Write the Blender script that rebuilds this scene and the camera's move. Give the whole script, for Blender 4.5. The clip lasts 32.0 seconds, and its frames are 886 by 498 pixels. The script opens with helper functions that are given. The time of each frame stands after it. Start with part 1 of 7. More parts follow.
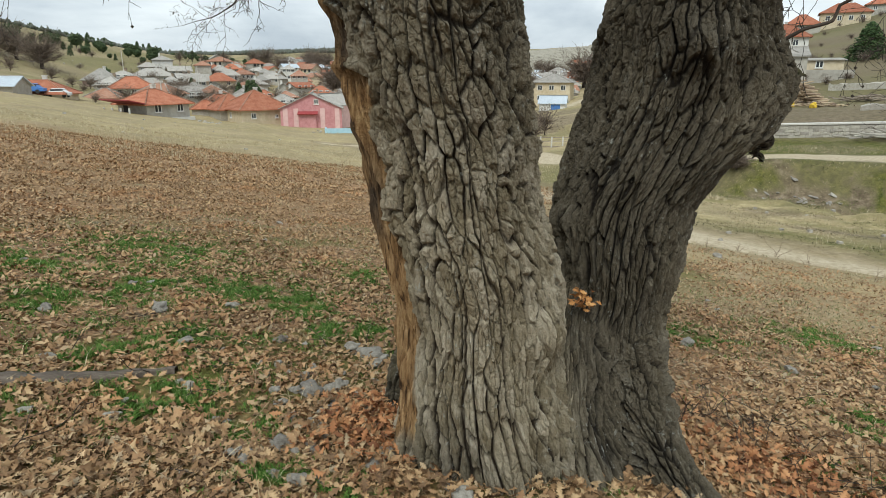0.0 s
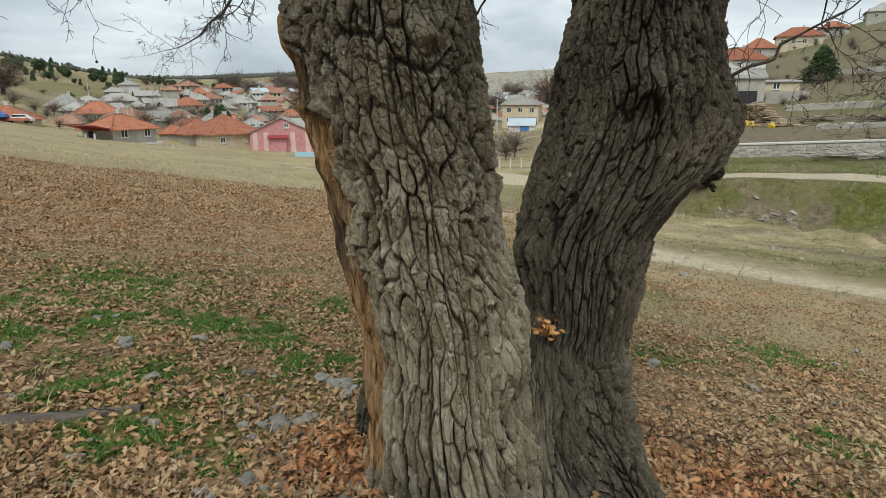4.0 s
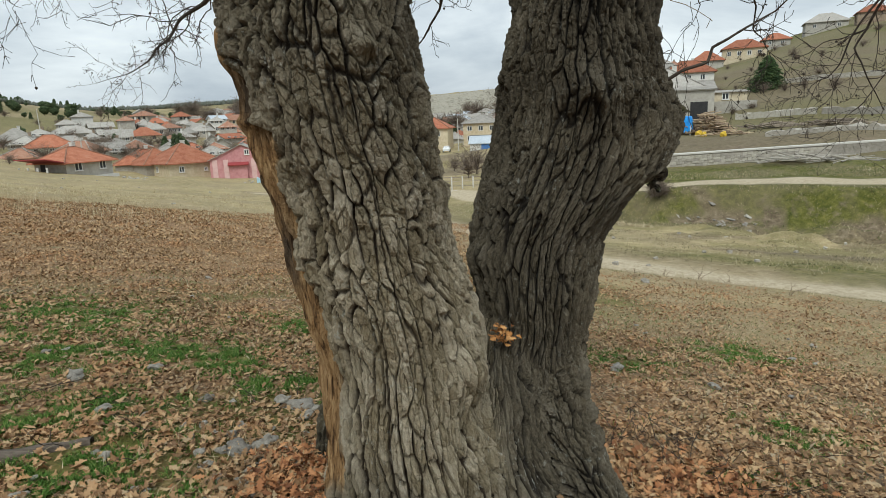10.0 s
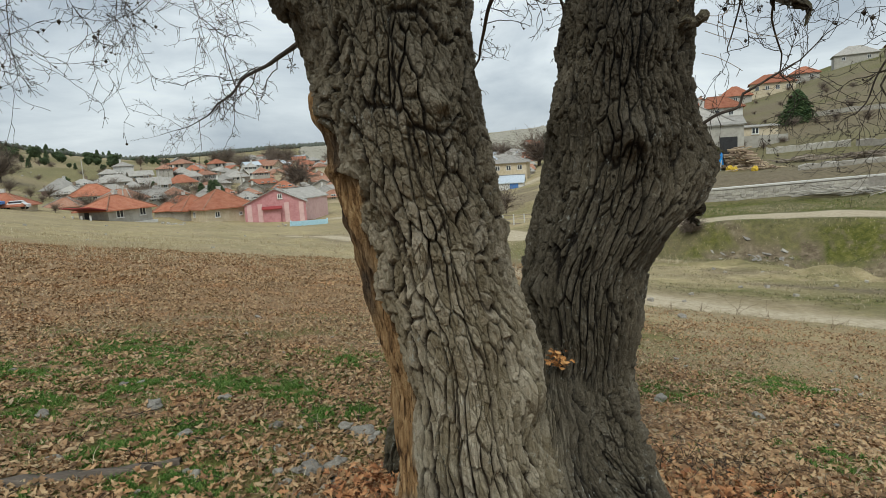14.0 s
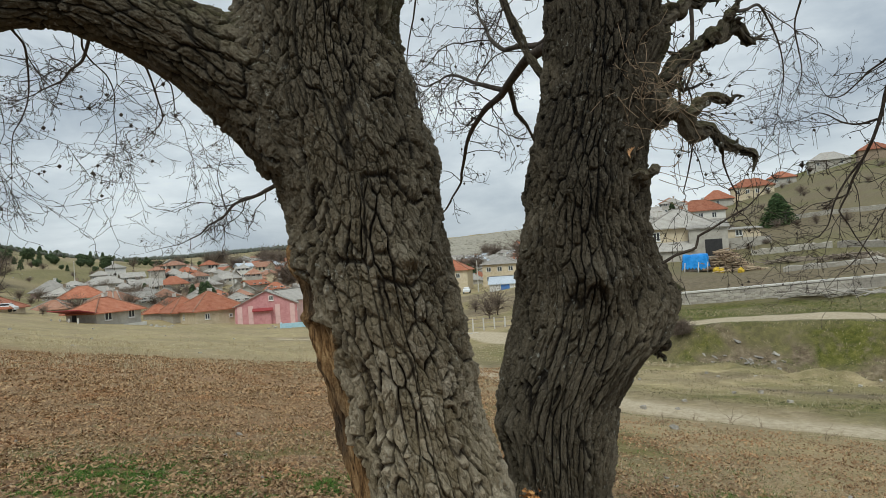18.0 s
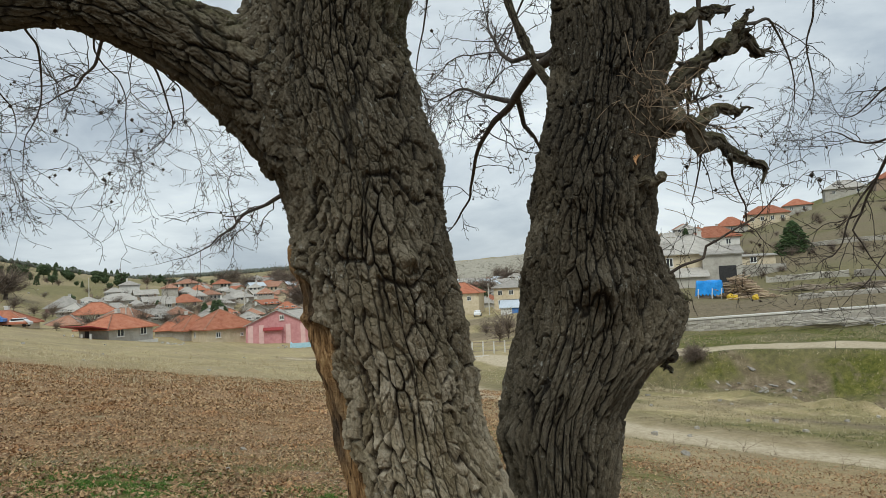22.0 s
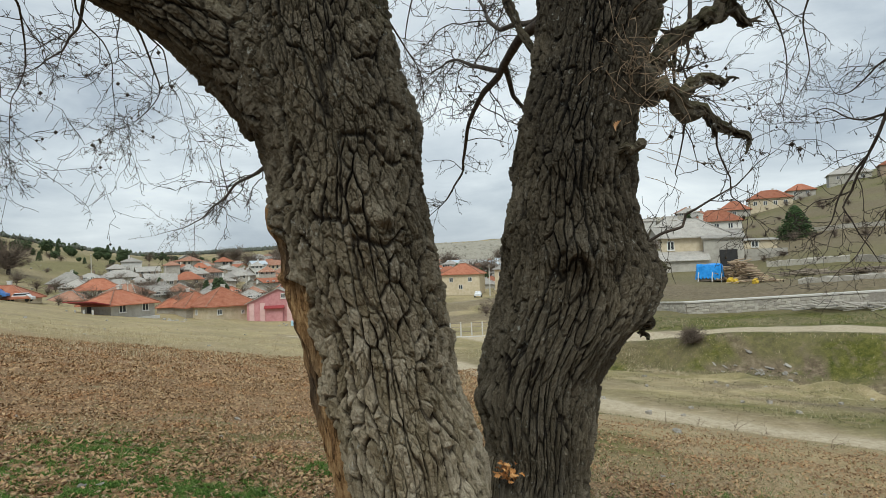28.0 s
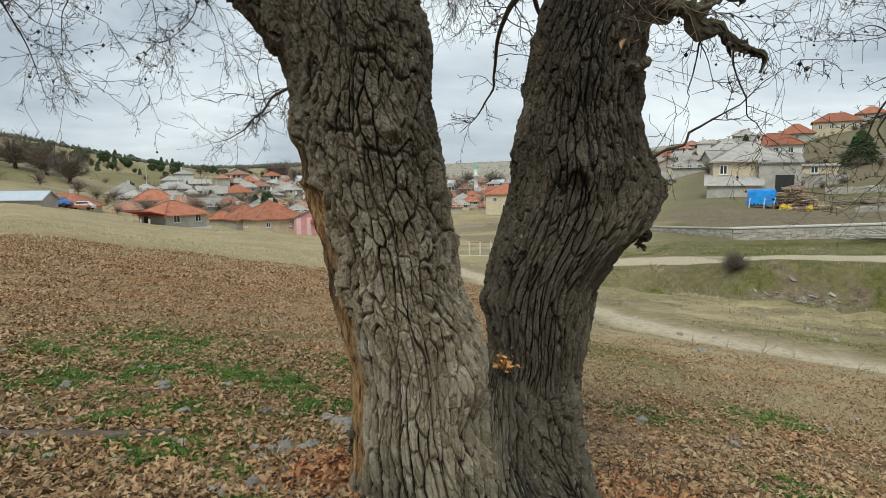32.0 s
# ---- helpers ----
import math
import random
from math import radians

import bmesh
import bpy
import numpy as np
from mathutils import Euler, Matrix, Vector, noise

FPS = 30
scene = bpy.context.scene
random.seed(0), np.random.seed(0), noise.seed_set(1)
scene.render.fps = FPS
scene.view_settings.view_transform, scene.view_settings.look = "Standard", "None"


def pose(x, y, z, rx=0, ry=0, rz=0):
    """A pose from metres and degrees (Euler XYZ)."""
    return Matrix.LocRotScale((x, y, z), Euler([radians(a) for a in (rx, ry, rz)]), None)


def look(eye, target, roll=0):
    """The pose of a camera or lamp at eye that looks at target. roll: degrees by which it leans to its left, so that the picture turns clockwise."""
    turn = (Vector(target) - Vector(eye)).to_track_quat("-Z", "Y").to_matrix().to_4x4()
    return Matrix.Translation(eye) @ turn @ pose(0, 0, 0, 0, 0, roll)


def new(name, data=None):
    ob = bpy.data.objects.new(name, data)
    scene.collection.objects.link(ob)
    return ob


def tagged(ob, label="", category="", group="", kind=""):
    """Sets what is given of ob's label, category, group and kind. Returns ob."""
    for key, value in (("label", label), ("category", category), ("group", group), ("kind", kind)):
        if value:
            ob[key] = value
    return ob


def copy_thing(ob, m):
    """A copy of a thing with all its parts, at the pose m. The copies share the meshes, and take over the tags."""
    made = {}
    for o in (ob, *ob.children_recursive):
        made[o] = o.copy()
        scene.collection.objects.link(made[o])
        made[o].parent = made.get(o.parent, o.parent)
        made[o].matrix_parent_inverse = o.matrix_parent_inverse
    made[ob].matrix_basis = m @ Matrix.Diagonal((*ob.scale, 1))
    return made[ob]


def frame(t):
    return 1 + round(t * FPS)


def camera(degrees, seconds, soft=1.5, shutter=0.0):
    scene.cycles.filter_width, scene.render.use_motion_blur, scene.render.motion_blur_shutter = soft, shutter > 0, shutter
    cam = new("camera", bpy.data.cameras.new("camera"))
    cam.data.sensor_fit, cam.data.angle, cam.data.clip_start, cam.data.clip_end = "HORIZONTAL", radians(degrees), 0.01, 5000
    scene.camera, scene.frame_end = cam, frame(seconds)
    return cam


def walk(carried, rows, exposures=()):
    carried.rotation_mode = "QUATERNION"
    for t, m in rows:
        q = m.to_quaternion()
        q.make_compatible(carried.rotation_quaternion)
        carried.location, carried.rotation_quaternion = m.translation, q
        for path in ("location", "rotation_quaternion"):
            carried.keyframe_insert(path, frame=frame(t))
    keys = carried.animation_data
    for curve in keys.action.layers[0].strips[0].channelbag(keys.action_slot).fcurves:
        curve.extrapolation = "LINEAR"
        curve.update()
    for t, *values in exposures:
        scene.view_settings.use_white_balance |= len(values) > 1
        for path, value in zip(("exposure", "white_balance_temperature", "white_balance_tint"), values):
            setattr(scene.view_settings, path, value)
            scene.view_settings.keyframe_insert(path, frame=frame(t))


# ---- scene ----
cam = camera(71.5, 32.0, soft=0.85)
METRES, EYE, TILT, LEAN, TURN = 2.0, 1.6, -15.5, 0.0, 0.0
ROWS = [
    (0.0, 0.0, 0.0, 0.0, 0.0, 0.0, -0.0),
    (0.5, 0.003, -0.0007, 0.0005, -0.21, 0.01, 0.14),
    (1.0, 0.0115, -0.0015, 0.0006, -0.42, 0.07, 0.3),
    (1.5, 0.011, -0.0025, 0.0104, -0.66, 0.19, 0.43),
    (2.0, 0.0124, -0.005, 0.0281, -0.99, 0.48, 0.52),
    (2.5, 0.0128, -0.0096, 0.0276, -1.4, 0.86, 0.64),
    (3.0, 0.0153, -0.0157, 0.0293, -1.8, 1.26, 0.78),
    (3.5, 0.0138, -0.02, 0.0267, -2.14, 1.62, 0.91),
    (5.5, 0.0279, -0.0368, 0.0161, -3.43, 2.87, 1.67),
    (6.0, 0.0288, -0.0325, 0.0117, -3.6, 3.12, 1.9),
    (6.5, 0.0367, -0.0335, 0.0089, -3.77, 3.3, 2.13),
    (7.0, 0.0387, -0.0329, 0.0072, -3.96, 3.45, 2.36),
    (7.5, 0.0392, -0.0327, 0.0067, -4.18, 3.57, 2.6),
    (8.0, 0.0429, -0.0271, 0.0051, -4.4, 3.64, 2.88),
    (8.5, 0.0486, -0.0242, 0.0019, -4.61, 3.67, 3.14),
    (9.0, 0.046, -0.0235, 0.0037, -4.9, 3.68, 3.42),
    (9.5, 0.0473, -0.0255, 0.0029, -5.14, 3.66, 3.65),
    (10.0, 0.0476, -0.0255, 0.0018, -5.39, 3.65, 3.9),
    (10.5, 0.0437, -0.0259, 0.0036, -5.62, 3.65, 4.1),
    (11.0, 0.0441, -0.0247, 0.003, -5.8, 3.67, 4.32),
    (11.5, 0.0461, -0.0247, 0.003, -6.0, 3.67, 4.55),
    (12.0, 0.0454, -0.024, 0.0089, -6.18, 3.69, 4.75),
    (12.5, 0.0343, -0.0353, 0.0282, -6.19, 4.33, 5.01),
    (13.0, -0.0009, -0.0482, 0.0199, -3.47, 7.59, 4.97),
    (13.5, -0.0471, -0.1175, -0.0095, -2.76, 7.62, 4.61),
    (15.5, 0.0436, -0.1923, -0.0158, -2.17, 7.43, 4.42),
    (16.0, 0.0525, -0.1933, 0.0294, -2.78, 12.93, 5.02),
    (16.5, 0.0562, -0.2057, 0.057, -3.15, 14.91, 5.08),
    (17.0, 0.0432, -0.2154, 0.0692, -3.32, 15.64, 5.06),
    (17.5, 0.0226, -0.2291, 0.0686, -3.38, 16.26, 5.01),
    (18.0, 0.0132, -0.2386, 0.0561, -3.27, 16.82, 4.83),
    (18.5, 0.0143, -0.2417, 0.0551, -3.15, 17.32, 4.64),
    (19.0, 0.0201, -0.235, 0.0541, -3.02, 17.76, 4.48),
    (19.5, 0.0198, -0.2327, 0.0519, -2.93, 18.16, 4.32),
    (20.0, 0.0255, -0.2369, 0.0508, -2.88, 18.53, 4.19),
    (20.5, 0.0367, -0.2384, 0.0539, -2.85, 18.88, 4.07),
    (21.0, 0.0265, -0.2297, 0.0339, -2.88, 19.11, 4.01),
    (21.5, 0.0244, -0.2159, 0.0197, -2.73, 19.09, 3.81),
    (22.0, 0.0326, -0.2155, 0.0169, -2.5, 18.99, 3.62),
    (22.5, 0.0368, -0.2141, 0.0167, -2.26, 18.83, 3.44),
    (23.0, 0.0388, -0.2165, 0.0144, -2.06, 18.71, 3.32),
    (23.5, 0.0363, -0.2202, 0.0121, -1.89, 18.6, 3.2),
    (24.0, 0.0349, -0.2224, 0.0101, -1.7, 18.48, 3.1),
    (24.5, 0.0355, -0.2215, 0.0104, -1.54, 18.37, 3.02),
    (25.0, 0.0394, -0.2126, 0.0093, -1.41, 18.21, 2.94),
    (25.5, 0.0537, -0.2127, -0.0049, -1.46, 18.06, 2.82),
    (27.5, 0.0849, -0.2095, -0.0238, -2.34, 17.46, 2.85),
    (28.0, 0.0851, -0.2162, -0.0287, -2.56, 17.21, 2.89),
    (28.5, 0.0853, -0.2132, -0.0248, -2.8, 16.98, 2.96),
    (29.0, 0.074, -0.2119, -0.0171, -3.03, 16.74, 2.97),
    (29.5, 0.0686, -0.2142, -0.0194, -3.15, 16.55, 2.92),
    (30.0, 0.0576, -0.2351, -0.0225, -3.03, 16.31, 2.83),
    (30.5, 0.0321, -0.285, -0.0408, -2.3, 15.12, 2.23),
    (31.0, 0.0524, -0.3125, -0.0502, 0.46, 10.78, 0.71),
    (31.5, 0.0995, -0.3171, -0.0842, 0.83, 10.05, 0.54),
    (32.0, 0.1716, -0.3392, -0.0882, 1.07, 9.79, 0.45),
]
walk(cam, [(t, pose(0, 0, EYE, TILT, LEAN, TURN) @ pose(METRES * x, METRES * y, METRES * z, 90 + pitch, roll, yaw)) for t, x, y, z, yaw, pitch, roll in ROWS],
     [(0.0, 0.05, 6500, 3), (1.0, 0.0, 6500, 3), (2.0, -0.12, 6500, 3), (6.0, -0.12, 6500, 3), (12.0, -0.06, 6500, 3), (13.3, -0.16, 6500, 3), (16.0, -0.29, 6500, 3), (21.0, -0.22, 6500, 3), (25.0, -0.17, 6500, 3), (29.5, -0.16, 6500, 3), (32.0, -0.13, 6500, 3)])

# ---- world and sun ----
world = bpy.data.worlds.new("overcast_sky")
scene.world = world
world.use_nodes = True
wn, wl = world.node_tree.nodes, world.node_tree.links
wn.clear()


def wnode(kind, **kw):
    n = wn.new(kind)
    for k, v in kw.items():
        n.inputs[k].default_value = v
    return n


sky = wn.new("ShaderNodeTexSky")
sky.sky_type = "NISHITA"
sky.sun_disc = False
sky.sun_elevation, sky.sun_rotation = radians(51), radians(-165)
sky.air_density, sky.dust_density = 1.0, 3.0
tc = wn.new("ShaderNodeTexCoord")
mp = wn.new("ShaderNodeMapping")
mp.inputs["Scale"].default_value = (1.2, 1.2, 3.6)
cl = wnode("ShaderNodeTexNoise", Scale=1.9, Detail=7.0, Roughness=0.55, Distortion=0.4)
cr = wn.new("ShaderNodeValToRGB")
cr.color_ramp.elements[0].position, cr.color_ramp.elements[0].color = 0.36, (5.6, 6.25, 7.3, 1)
cr.color_ramp.elements[1].position, cr.color_ramp.elements[1].color = 0.64, (11.1, 11.6, 12.3, 1)
mx = wn.new("ShaderNodeMixRGB")
mx.inputs[0].default_value = 0.86
bg = wnode("ShaderNodeBackground", Strength=0.1)
wo = wn.new("ShaderNodeOutputWorld")
wl.new(tc.outputs["Generated"], mp.inputs["Vector"])
wl.new(mp.outputs["Vector"], cl.inputs["Vector"])
sx = wn.new("ShaderNodeSeparateXYZ")
ad = wn.new("ShaderNodeMath")
ad.operation = "MULTIPLY_ADD"
ad.inputs[1].default_value = 0.1
wl.new(tc.outputs["Generated"], sx.inputs[0])
wl.new(sx.outputs["X"], ad.inputs[0])
wl.new(cl.outputs["Fac"], ad.inputs[2])
wl.new(ad.outputs[0], cr.inputs["Fac"])
wl.new(sky.outputs["Color"], mx.inputs[1])
wl.new(cr.outputs["Color"], mx.inputs[2])
wl.new(mx.outputs["Color"], bg.inputs["Color"])
wl.new(bg.outputs["Background"], wo.inputs["Surface"])

sun_data = bpy.data.lights.new("sun", "SUN")
sun_data.energy, sun_data.angle, sun_data.color = 2.2, radians(26), (1.0, 0.98, 0.93)
sun = new("sun", sun_data)
sun.matrix_world = look((-7, -26, 34), (0, 0, 0))


# ---- numeric noise ----
def h3(ix, iy, iz, s=0):
    n = (ix.astype(np.int64) * 374761393 + iy.astype(np.int64) * 668265263 + iz.astype(np.int64) * 2147483647 + s * 974634777) & 0xFFFFFFFF
    n = ((n ^ (n >> 13)) * 1274126177) & 0xFFFFFFFF
    n = ((n ^ (n >> 16)) * 2246822519) & 0xFFFFFFFF
    return ((n ^ (n >> 15)) & 0xFFFFFF) / 16777216.0


def vnoise(x, y, z=None, s=0):
    """Smooth value noise, 0 to 1."""
    x, y = np.asarray(x, float), np.asarray(y, float)
    z = np.zeros_like(x) if z is None else np.asarray(z, float)
    ix, iy, iz = np.floor(x), np.floor(y), np.floor(z)
    fx, fy, fz = x - ix, y - iy, z - iz
    fx, fy, fz = (f * f * (3 - 2 * f) for f in (fx, fy, fz))
    out = 0
    for a in (0, 1):
        for b in (0, 1):
            for c in (0, 1):
                w = (fx if a else 1 - fx) * (fy if b else 1 - fy) * (fz if c else 1 - fz)
                out = out + w * h3(ix + a, iy + b, iz + c, s)
    return out


def fbm(x, y, z=None, s=0, octaves=4):
    out, amp, tot, f = 0, 1.0, 0, 1.0
    for k in range(octaves):
        out = out + amp * vnoise(np.asarray(x) * f, np.asarray(y) * f, None if z is None else np.asarray(z) * f, s + k)
        tot += amp
        amp *= 0.5
        f *= 2.03
    return out / tot


def smooth(a, b, x):
    t = np.clip((np.asarray(x, float) - a) / (b - a), 0, 1)
    return t * t * (3 - 2 * t)


# ---- mesh helpers ----
class Mesh:
    """Gathers vertices and faces, and links them as one mesh object."""

    def __init__(self):
        self.v, self.f, self.n, self.m = [], [], 0, []

    def add(self, verts, faces, slot=0):
        verts = np.asarray(verts, float).reshape(-1, 3)
        self.v.append(verts)
        for f in (faces if isinstance(faces, list) else [faces]):
            f = np.asarray(f, int)
            self.f.append(f + self.n)
            self.m.append(np.full(len(f), slot))
        self.n += len(verts)

    def data(self, name, mats, shade=True, attrs=None):
        me = bpy.data.meshes.new(name)
        v = np.concatenate(self.v)
        me.vertices.add(len(v))
        me.vertices.foreach_set("co", v.ravel())
        sizes = np.concatenate([np.full(len(f), f.shape[1]) for f in self.f])
        loops = np.concatenate([f.ravel() for f in self.f])
        me.loops.add(len(loops))
        me.loops.foreach_set("vertex_index", loops.astype(np.int32))
        me.polygons.add(len(sizes))
        starts = np.concatenate([[0], np.cumsum(sizes)[:-1]])
        me.polygons.foreach_set("loop_start", starts.astype(np.int32))
        me.polygons.foreach_set("loop_total", sizes.astype(np.int32))
        me.polygons.foreach_set("material_index", np.concatenate(self.m).astype(np.int32))
        me.polygons.foreach_set("use_smooth", np.full(len(sizes), shade))
        for m in (mats if isinstance(mats, (list, tuple)) else [mats]):
            me.materials.append(m)
        for k, a in (attrs or {}).items():
            at = me.attributes.new(k, "FLOAT", "POINT")
            at.data.foreach_set("value", np.asarray(a, np.float32).ravel())
        me.update(calc_edges=True)
        return me

    def ob(self, name, mats, parent=None, label="", shade=True, attrs=None):
        o = new(name, self.data(name, mats, shade, attrs))
        if parent:
            o.parent = parent
        if label:
            tagged(o, label)
        return o


def grid_faces(nu, nv, wrap=False):
    """Quads of a grid with nv rows of nu points."""
    i = np.arange(nu if wrap else nu - 1)
    j = np.arange(nv - 1)
    i, j = np.meshgrid(i, j)
    i2 = (i + 1) % nu
    return np.stack([j * nu + i, j * nu + i2, (j + 1) * nu + i2, (j + 1) * nu + i], -1).reshape(-1, 4)


BOX_F = np.array([[0, 3, 2, 1], [4, 5, 6, 7], [0, 1, 5, 4], [1, 2, 6, 5], [2, 3, 7, 6], [3, 0, 4, 7]])


def box(m, x0, y0, z0, x1, y1, z1, slot=0):
    m.add([(x0, y0, z0), (x1, y0, z0), (x1, y1, z0), (x0, y1, z0), (x0, y0, z1), (x1, y0, z1), (x1, y1, z1), (x0, y1, z1)], BOX_F, slot)


def tube_points(path, radii, n, twist=0.0):
    """Rings along a path of points."""
    p = np.asarray(path, float)
    t = np.gradient(p, axis=0)
    t /= np.linalg.norm(t, axis=1)[:, None] + 1e-9
    ref = np.where(np.abs(t[:, 2:3]) > 0.9, np.array([[1.0, 0, 0]]), np.array([[0, 0, 1.0]]))
    if np.abs(t[:, 2]).max() > 0.9:
        ref = np.tile([[0.3, 1.0, 0.2]], (len(p), 1))
    a = np.cross(ref, t)
    a /= np.linalg.norm(a, axis=1)[:, None] + 1e-9
    b = np.cross(t, a)
    th = np.arange(n) / n * 2 * np.pi + twist
    r = np.asarray(radii, float)[:, None, None]
    return p[:, None, :] + r * (np.cos(th)[None, :, None] * a[:, None, :] + np.sin(th)[None, :, None] * b[:, None, :])


def tube(m, path, radii, n=4, slot=0):
    ring = tube_points(path, radii, n)
    m.add(ring.reshape(-1, 3), grid_faces(n, len(path), True), slot)


def curve_through(pts, k):
    """k points of a smooth curve through the points given."""
    p = np.asarray(pts, float)
    q = np.concatenate([[2 * p[0] - p[1]], p, [2 * p[-1] - p[-2]]])
    s = np.linspace(0, len(p) - 1 - 1e-6, k)
    i = s.astype(int)
    f = (s - i)[:, None]
    a, b, c, d = q[i], q[i + 1], q[i + 2], q[i + 3]
    return 0.5 * (2 * b + (c - a) * f + (2 * a - 5 * b + 4 * c - d) * f ** 2 + (3 * b - a - 3 * c + d) * f ** 3)


# ---- materials ----
def material(name, build, rough=0.9):
    m = bpy.data.materials.new(name)
    m.use_nodes = True
    nt = m.node_tree
    bsdf = nt.nodes["Principled BSDF"]
    bsdf.inputs["Roughness"].default_value = rough
    bsdf.inputs["Specular IOR Level"].default_value = 0.25
    build(Nodes(nt), bsdf)
    return m


class Nodes:
    def __init__(self, nt):
        self.nt, self.coord = nt, nt.nodes.new("ShaderNodeTexCoord")

    def node(self, kind, **kw):
        n = self.nt.nodes.new("ShaderNode" + kind)
        for k, v in kw.items():
            self.put(v, n.inputs[k.replace("_", " ")])
        return n

    def put(self, v, socket):
        if isinstance(v, bpy.types.NodeSocket):
            self.nt.links.new(v, socket)
        else:
            socket.default_value = v

    def obj(self, scale=(1, 1, 1)):
        m = self.node("Mapping", Scale=scale)
        self.nt.links.new(self.coord.outputs["Object"], m.inputs["Vector"])
        return m.outputs["Vector"]

    def noise(self, scale, detail=5.0, rough=0.6, vec=None, distort=0.0):
        n = self.node("TexNoise", Scale=scale, Detail=detail, Roughness=rough, Distortion=distort)
        self.nt.links.new(vec or self.coord.outputs["Object"], n.inputs["Vector"])
        return n.outputs["Fac"]

    def voronoi(self, scale, feature="F1", vec=None, out="Distance"):
        n = self.node("TexVoronoi", Scale=scale)
        n.feature = feature
        self.nt.links.new(vec or self.coord.outputs["Object"], n.inputs["Vector"])
        return n.outputs[out]

    def ramp(self, fac, stops):
        n = self.node("ValToRGB", Fac=fac)
        e = n.color_ramp.elements
        while len(e) < len(stops):
            e.new(0.5)
        for s, (p, c) in zip(e, stops):
            s.position = p
            s.color = (*c, 1) if len(c) == 3 else c
        return n.outputs["Color"]

    def rng(self, v, a, b, c=0.0, d=1.0):
        n = self.node("MapRange")
        for i, x in enumerate((v, a, b, c, d)):
            self.put(x, n.inputs[i])
        return n.outputs[0]

    def mix(self, fac, a, b, kind="MIX"):
        n = self.nt.nodes.new("ShaderNodeMixRGB")
        n.blend_type = kind
        for i, v in enumerate((fac, a, b)):
            if not isinstance(v, bpy.types.NodeSocket) and i and len(v) == 3:
                v = (*v, 1)
            self.put(v, n.inputs[i])
        return n.outputs[0]

    def math(self, op, a, b=0.0):
        n = self.nt.nodes.new("ShaderNodeMath")
        n.operation = op
        self.put(a, n.inputs[0])
        self.put(b, n.inputs[1])
        return n.outputs[0]

    def attr(self, name):
        n = self.nt.nodes.new("ShaderNodeAttribute")
        n.attribute_name = name
        return n.outputs["Fac"]

    def island(self):
        return self.nt.nodes.new("ShaderNodeNewGeometry").outputs["Random Per Island"]

    def random(self):
        return self.nt.nodes.new("ShaderNodeObjectInfo").outputs["Random"]

    def bump(self, height, strength=0.5, dist=0.01):
        return self.node("Bump", Height=height, Strength=strength, Distance=dist).outputs["Normal"]


